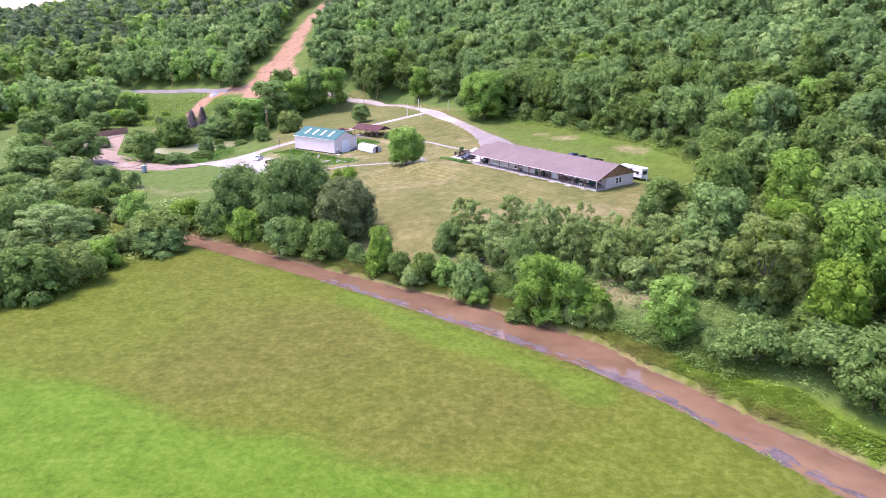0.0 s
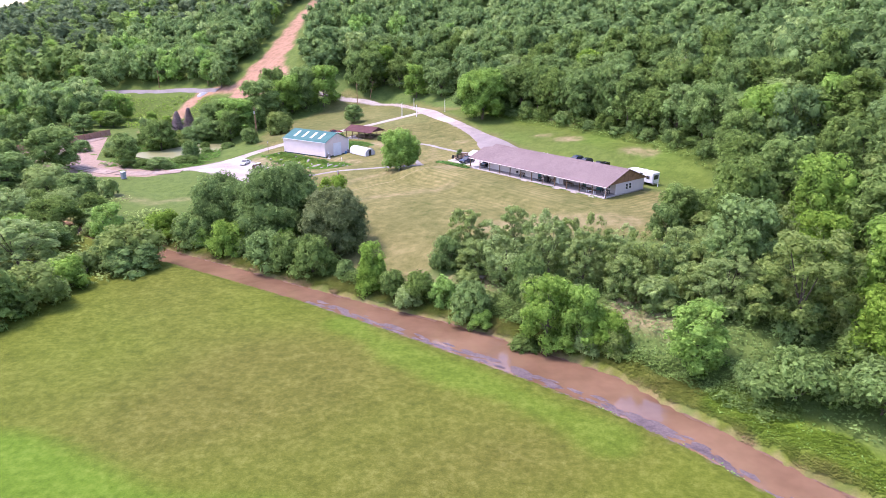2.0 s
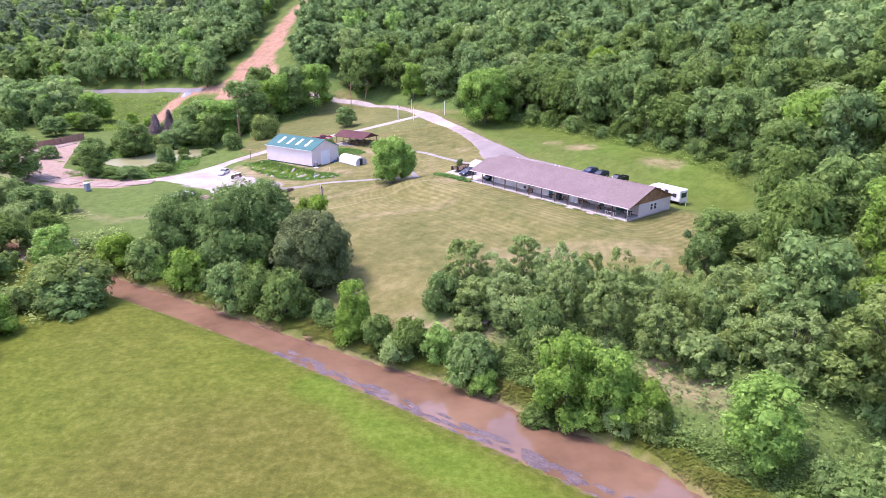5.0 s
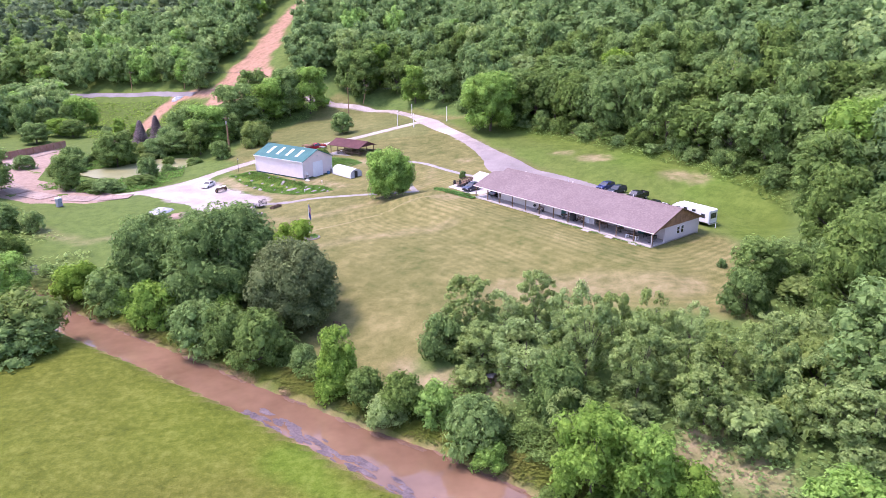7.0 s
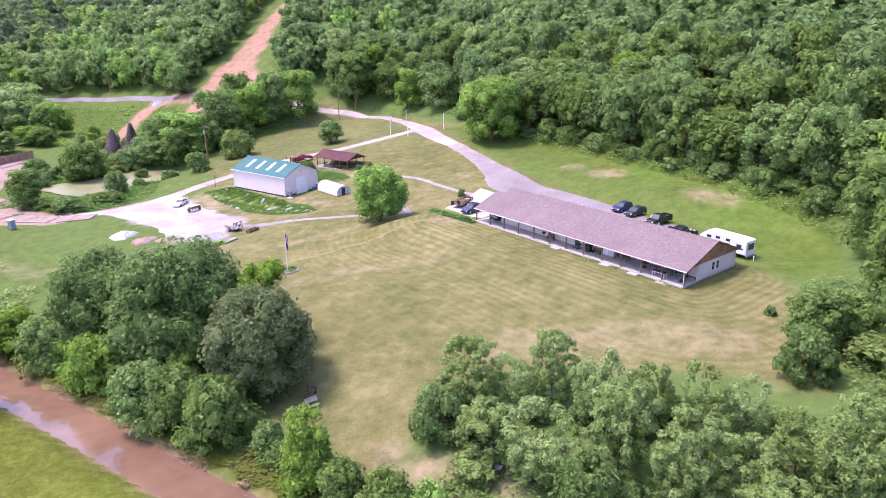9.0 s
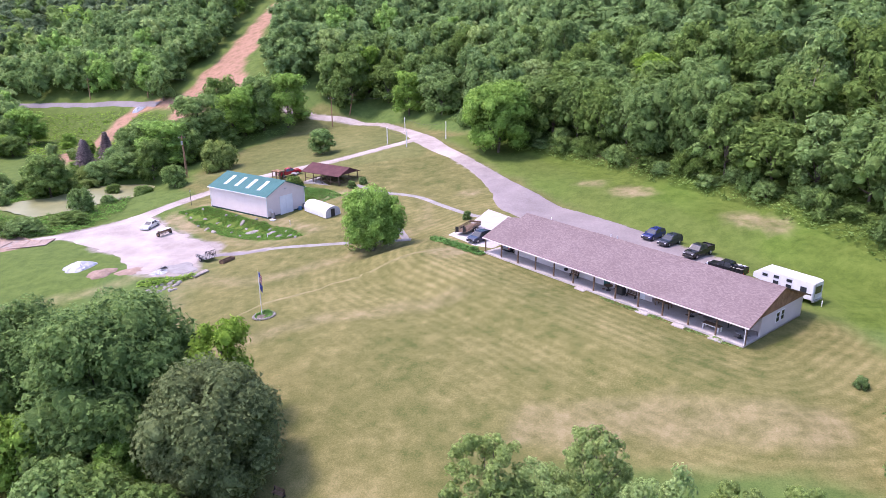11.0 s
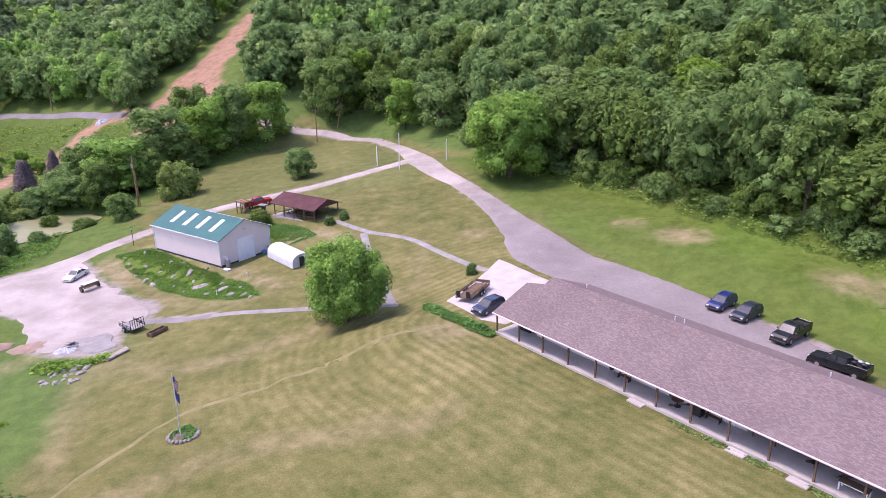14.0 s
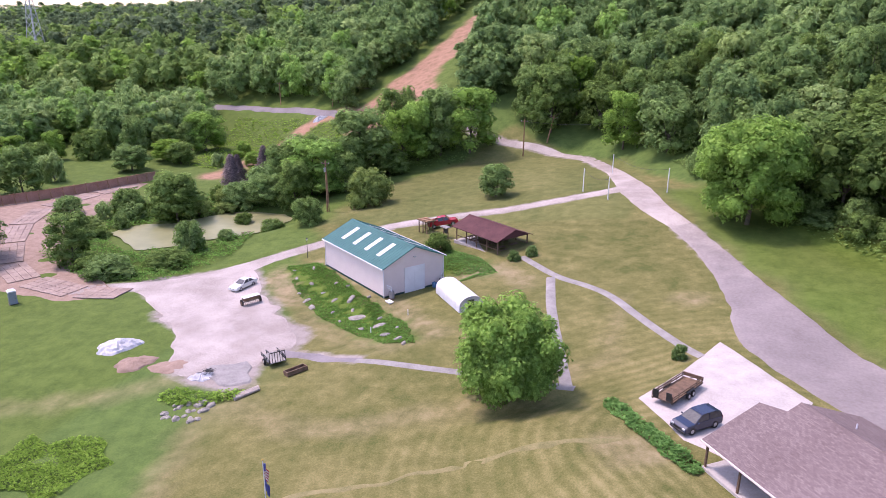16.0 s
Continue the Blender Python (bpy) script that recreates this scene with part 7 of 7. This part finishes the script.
def cable(name, a, b, sag, label, r=0.03):
    bm = B()
    a, b = Vector(a), Vector(b)
    prev = a
    for i in range(1, 13):
        s = i / 12
        q = a.lerp(b, s) - Vector((0, 0, sag * 4 * s * (1 - s)))
        rod(bm, prev, q, r, r, 5)
        prev = q
    return solo(name, bm, DARK, Matrix(), label, "cable", "overhead cables")


cable("chain", (-18.4, 232.4, at(-18.4, 232.4, 4.4)), (-12.7, 225.4, at(-12.7, 225.4, 4.0)), 0.9, "cable hung between white posts")
cable("chain", (-14.8, 250.5, at(-14.8, 250.5, 4.1)), (-2.4, 229.8, at(-2.4, 229.8, 4.5)), 1.3, "cable hung between white posts")


def make_utility_pole(x, y, h, label, lamp=False, lean=0.0):
    p = thing("utility_pole", pose(x, y, at(x, y), 0, lean, 0), label, "utility pole", "utility poles")
    part("pole", rod(B(), (0, 0, -0.5), (0, 0, h), 0.19, 0.13, 10), CEDAR, p)
    part("crossarm", box(B(), -0.9, 0.9, -0.06, 0.06, h - 0.75, h - 0.6), WOOD, p)
    for x2 in (-0.8, 0.0, 0.8):
        part("insulator", rod(B(), (x2, 0, h - 0.6), (x2, 0, h - 0.42), 0.05, 0.03, 6), WHITE, p)
    if lamp:
        part("transformer", rod(B(), (0.0, -0.4, h - 2.4), (0.0, -0.4, h - 1.5), 0.24, 0.24, 12), ALLOY, p, "grey transformer drum")
        part("brace", rod(B(), (0.45, 0.0, -0.2), (0.14, 0, h * 0.85), 0.1, 0.08, 8), CEDAR, p)
    return p


make_utility_pole(-71.2, 223.6, 11.2, "brown utility pole with transformer and brace", True)
make_utility_pole(-40.2, 272.8, 9.6, "brown utility pole by the bend of the drive")
make_utility_pole(-35.4, 279.5, 7.5, "leaning brown utility pole at the wood's edge", lean=12)
make_utility_pole(-117, 312, 8.5, "thin utility pole beside the far road")
make_utility_pole(-146, 325, 8.5, "thin utility pole beside the far road")
make_utility_pole(-86, 292, 8.0, "thin utility pole below the clay scar")
cable("power_line", (-40.2, 272.8, at(-40.2, 272.8, 9.0)), (-35.0, 279.5, at(-35.4, 279.5, 7.2)), 0.4, "sagging power line between poles")
cable("power_line", (-40.2, 272.8, at(-40.2, 272.8, 9.0)), (-8, 262, at(-8, 262, 7.5)), 1.2, "sagging power line towards the wood")
cable("power_line", (-117, 312, at(-117, 312, 8.1)), (-146, 325, at(-146, 325, 8.1)), 0.8, "sagging power line along the far road")
cable("power_line", (-117, 312, at(-117, 312, 8.1)), (-86, 292, at(-86, 292, 7.6)), 0.6, "sagging power line along the far road")


def make_yard_lamp(x, y):
    p = thing("yard_lamp", pose(x, y, at(x, y)), "slim dark yard lamp at the bend", "lamp")
    part("post", rod(B(), (0, 0, -0.2), (0, 0, 3.2), 0.06, 0.05, 8), DARK, p)
    part("lantern", rod(B(), (0, 0, 3.2), (0, 0, 3.55), 0.1, 0.16, 8), LAMP_GLASS, p)
    part("hood", rod(B(), (0, 0, 3.55), (0, 0, 3.7), 0.2, 0.04, 8), DARK, p)


make_yard_lamp(-60.0, 196.0)
for x, y in ((47.3, 127.2), (-33.0, 176.5), (-36.5, 172.0)):
    solo("marker_post", rod(rod(B(), (0, 0, -0.2), (0, 0, 0.7), 0.07, 0.07, 8), (0, 0, 0.7), (0, 0, 0.82), 0.09, 0.04, 8), WHITE, pose(x, y, at(x, y)), "short white marker post in the grass", "post", "marker posts")

# Benches and tables by the creek, and the nest box.
make_bench(ground_pose(-16.5, 97.5, -30), WOOD, "weathered bench at the oak's shade", 1.4, "lawn benches")
make_bench(ground_pose(4.4, 81.6, -20), WOOD, "weathered bench inside the thicket clearing", 1.4, "lawn benches")
make_bench(ground_pose(-30.6, 103.8, -40), WOOD, "weathered bench under the oaks", 1.4, "lawn benches")
make_picnic_table(ground_pose(-82.4, 209.8, 40), WOOD, "grey picnic table beside the pond")
nb = thing("nest_box", pose(33.1, 71.8, at(33.1, 71.8)), "dark nest box on a thin pole", "nest box")
part("pole", rod(B(), (0, 0, -0.2), (0, 0, 3.4), 0.05, 0.05, 8), DARK, nb)
part("box", box(B(), -0.3, 0.3, -0.25, 0.25, 3.4, 4.1, 0.02), WOOD, nb)
part("box_roof", prism(B(), [(-0.4, 4.1), (0.4, 4.1), (0, 4.4)], -0.35, 0.35, "y"), DARK, nb)


# ---- racks behind the barn ----
def make_rack(x, y, turn):
    r = thing("timber_rack", ground_pose(x, y, turn, 0, False), "open timber rack with cut wood on top", "rack")
    for a in (-1.2, 0, 1.2):
        for b in (-0.7, 0.7):
            part("post", box(B(), a - 0.07, a + 0.07, b - 0.07, b + 0.07, -0.3, 2.2), WOOD, r)
    part("top_frame", box(B(), -1.45, 1.45, -0.95, 0.95, 2.2, 2.32), WOOD, r)
    for i in range(9):
        part("plank", box(B(), -1.5 + i * 0.33, -1.23 + i * 0.33, -1.0, 1.0, 2.33, 2.38 + 0.05 * (i % 3)), CEDAR, r)
    part("mid_rail", box(B(), -1.2, 1.2, -0.74, -0.66, 1.0, 1.12), WOOD, r)
    return r


make_rack(-43.4, 210.4, -32)
k = thing("notice_board", ground_pose(-38.2, 206.6, -32, 0, False), "small roofed notice board by the pavilion", "notice board")
for a in (-0.6, 0.6):
    part("post", box(B(), a - 0.06, a + 0.06, -0.06, 0.06, -0.3, 2.0), WOOD, k)
part("board", box(B(), -0.54, 0.54, -0.04, 0.04, 0.9, 1.8), DARK, k)
part("board_roof", prism(B(), [(-0.6, 2.0), (0.6, 2.0), (0.45, 2.16), (-0.45, 2.16)], -0.9, 0.9, "x"), PATHWAY, k, "pale grey roof")


# ---- mats and panel fence by the pond ----
def build_mats():
    """The timber mat roadway: rows of mats laid side by side."""
    ms = spread("mat_yard", [(-84, 177.5), (-88, 178.5), (-97, 177.5), (-106, 181), (-113, 184.5), (-124, 194), (-131, 204), (-134, 222), (-132, 240), (-139, 241), (-147, 220), (-151, 206), (-140, 192), (-118, 176), (-104, 169), (-90, 169.5), (-79, 172.5)], SAND, 0.06, "trodden tan ground under timber mats", "yard", ragged=0.4)
    rng = random.Random(9)
    bm = box(B(), -1.2, 1.2, -0.6, 0.6, -0.02, 0.12, 0.02)
    me = bpy.data.meshes.new("mat")
    bm.to_mesh(me)
    bm.free()
    me.materials.append(MATS)
    line = [(-81, 175), (-90, 174), (-102, 175), (-112, 180), (-122, 189), (-131, 199), (-138, 212), (-137, 226), (-135, 238)]
    for (ax, ay), (bx, by) in zip(line, line[1:]):
        d = math.hypot(bx - ax, by - ay)
        head = math.degrees(math.atan2(by - ay, bx - ax))
        for i in range(int(d / 2.5)):
            for j in (-3, -1, 1, 3):
                s = (i + 0.5) * 2.5 / d
                x = ax + (bx - ax) * s - math.sin(radians(head)) * j * 0.63
                y = ay + (by - ay) * s + math.cos(radians(head)) * j * 0.63
                o = new("mat", me)
                o.parent = ms
                o.matrix_world = ground_pose(x, y, head + rng.uniform(-3, 3), 0.09)


build_mats()


def build_panel_fence():
    f = thing("panel_fence", Matrix(), "tall rust-brown panel fence with timber frames", "fence")
    line = [(-152.5, 200), (-148.5, 209), (-143.5, 218), (-139, 228), (-134, 243)]
    RUST = speckled("rusty_panel", (0.24, 0.125, 0.09), (0.38, 0.215, 0.16), 0.5, 5.0, 0.85, 0.2, 0.02)
    for (ax, ay), (bx, by) in zip(line, line[1:]):
        d = math.hypot(bx - ax, by - ay)
        n = max(1, round(d / 2.6))
        head = math.degrees(math.atan2(by - ay, bx - ax))
        for i in range(n):
            s = (i + 0.5) / n
            x, y = ax + (bx - ax) * s, ay + (by - ay) * s
            m = pose(x, y, at(x, y), 0, 0, head)
            w = d / n / 2
            o = part("panel", box(B(), -w + 0.05, w - 0.05, -0.04, 0.04, 0.1, 2.4), RUST, f)
            o.matrix_world = m
            o = part("post", box(B(), -w - 0.08, -w + 0.08, -0.1, 0.1, -0.3, 2.6), CEDAR, f)
            o.matrix_world = m
            o = part("rail", box(B(), -w, w, -0.1, -0.045, 2.25, 2.4), CEDAR, f)
            o.matrix_world = m
            o = part("brace", rod(B(), (-w, -0.1, 1.8), (-w, -1.3, 0.05), 0.06, 0.06, 6), CEDAR, f)
            o.matrix_world = m


build_panel_fence()


def make_pylon(x, y, h):
    p = thing("lattice_pylon", pose(x, y, at(x, y)), "grey lattice power pylon on the far hill", "pylon")
    w = 4.0
    for sx in (-1, 1):
        for sy in (-1, 1):
            part("leg", rod(B(), (sx * w, sy * w, -1), (sx * 0.6, sy * 0.6, h), 0.25, 0.15, 6), ALLOY, p)
    for i in range(9):
        a, b = i / 9, (i + 1) / 9
        wa, wb = w + (0.6 - w) * a, w + (0.6 - w) * b
        bm = B()
        for s in (-1, 1):
            rod(bm, (-wa, s * wa, a * h), (wb, s * wb, b * h), 0.12, 0.12, 4)
            rod(bm, (wa, s * wa, a * h), (-wb, s * wb, b * h), 0.12, 0.12, 4)
            rod(bm, (s * wa, -wa, a * h), (s * wb, wb, b * h), 0.12, 0.12, 4)
        part("lattice_bay", bm, ALLOY, p)
    for z in (0.72, 0.84, 0.96):
        part("crossarm", rod(B(), (-6, 0, h * z), (6, 0, h * z), 0.2, 0.2, 5), ALLOY, p)


make_pylon(-345, 396, 40)


# ---- mud and weeds in the creek ----
MUD = speckled("wet_mud", (0.06, 0.045, 0.05), (0.15, 0.115, 0.115), 0.5, 4.0, 0.7, 0.3, 0.04, 0.0, 0.25)
BROWN_MUD = speckled("brown_mud", (0.09, 0.05, 0.032), (0.17, 0.10, 0.065), 0.5, 4.0, 0.6, 0.4, 0.05)


def creek_flats(name, count, near, reach, lift, material, label, seed, span):
    """Flat ragged flakes of mud that lie at the water's edge, near or far side."""
    rng = random.Random(seed)
    bm = B()
    for _ in range(count):
        i = rng.randrange(span[0], span[1])
        s = rng.random()
        (ax, ay), (bx, by) = CREEK[i], CREEK[i + 1]
        d = math.hypot(bx - ax, by - ay)
        off = rng.uniform(*reach) * (-1 if near else 1)
        if not near:
            off -= float(np.interp(ax + (bx - ax) * s, [-60, -25, -10, 0, 22, 27, 38, 45], [3.6, 3.6, 2.5, 0.7, 0.4, 2.6, 3.0, 1.4]))
        x, y = ax + (bx - ax) * s - (by - ay) / d * off, ay + (by - ay) * s + (bx - ax) / d * off
        r = rng.uniform(0.25, 1.0)
        a0 = math.atan2(by - ay, bx - ax)
        ring = []
        for k in range(9):
            a = 2 * math.pi * k / 9
            q = r * rng.uniform(0.6, 1.15)
            px, py = q * 1.7 * math.cos(a), q * 0.55 * math.sin(a)
            ring.append(bm.verts.new((x + px * math.cos(a0) - py * math.sin(a0), y + px * math.sin(a0) + py * math.cos(a0), WATER_Z + lift + rng.uniform(0, 0.02))))
        top = bm.verts.new((x, y, WATER_Z + lift + 0.05))
        for k in range(9):
            bm.faces.new((top, ring[k], ring[(k + 1) % 9]))
    ob = solo(name, bm, material, Matrix(), label, "mud", kind="stuff")


creek_flats("edge_mud", 220, True, (2.4, 4.8), 0.015, MUD, "dark wet mud flakes at the water's edge", 1, (5, 11))
creek_flats("bank_mud", 260, False, (4.3, 5.4), 0.03, BROWN_MUD, "brown mud along the far bank", 2, (2, 11))
undergrowth("water_weeds", 4200, lambda x, y: (creek_gap(x, y)[1] < 0) & (creek_gap(x, y)[0] > 3.2) & (creek_gap(x, y)[0] < 5.2) & (ripple(x, y, 0.45, 1.0) > 0.25), (8, 50, 10, 60), 0.5, 0.16, LEAF_LIGHT, "bright green water weeds at the near edge", 41)
undergrowth("far_weeds", 5000, lambda x, y: off_line(x, y, [(33, 45), (41, 35), (50, 22)])[0] < 2.2 + 0.6 * ripple(x, y, 0.8), (28, 54, 18, 50), 0.3, 0.17, LEAF_LIGHT, "bright green water weeds on the far edge", 42)
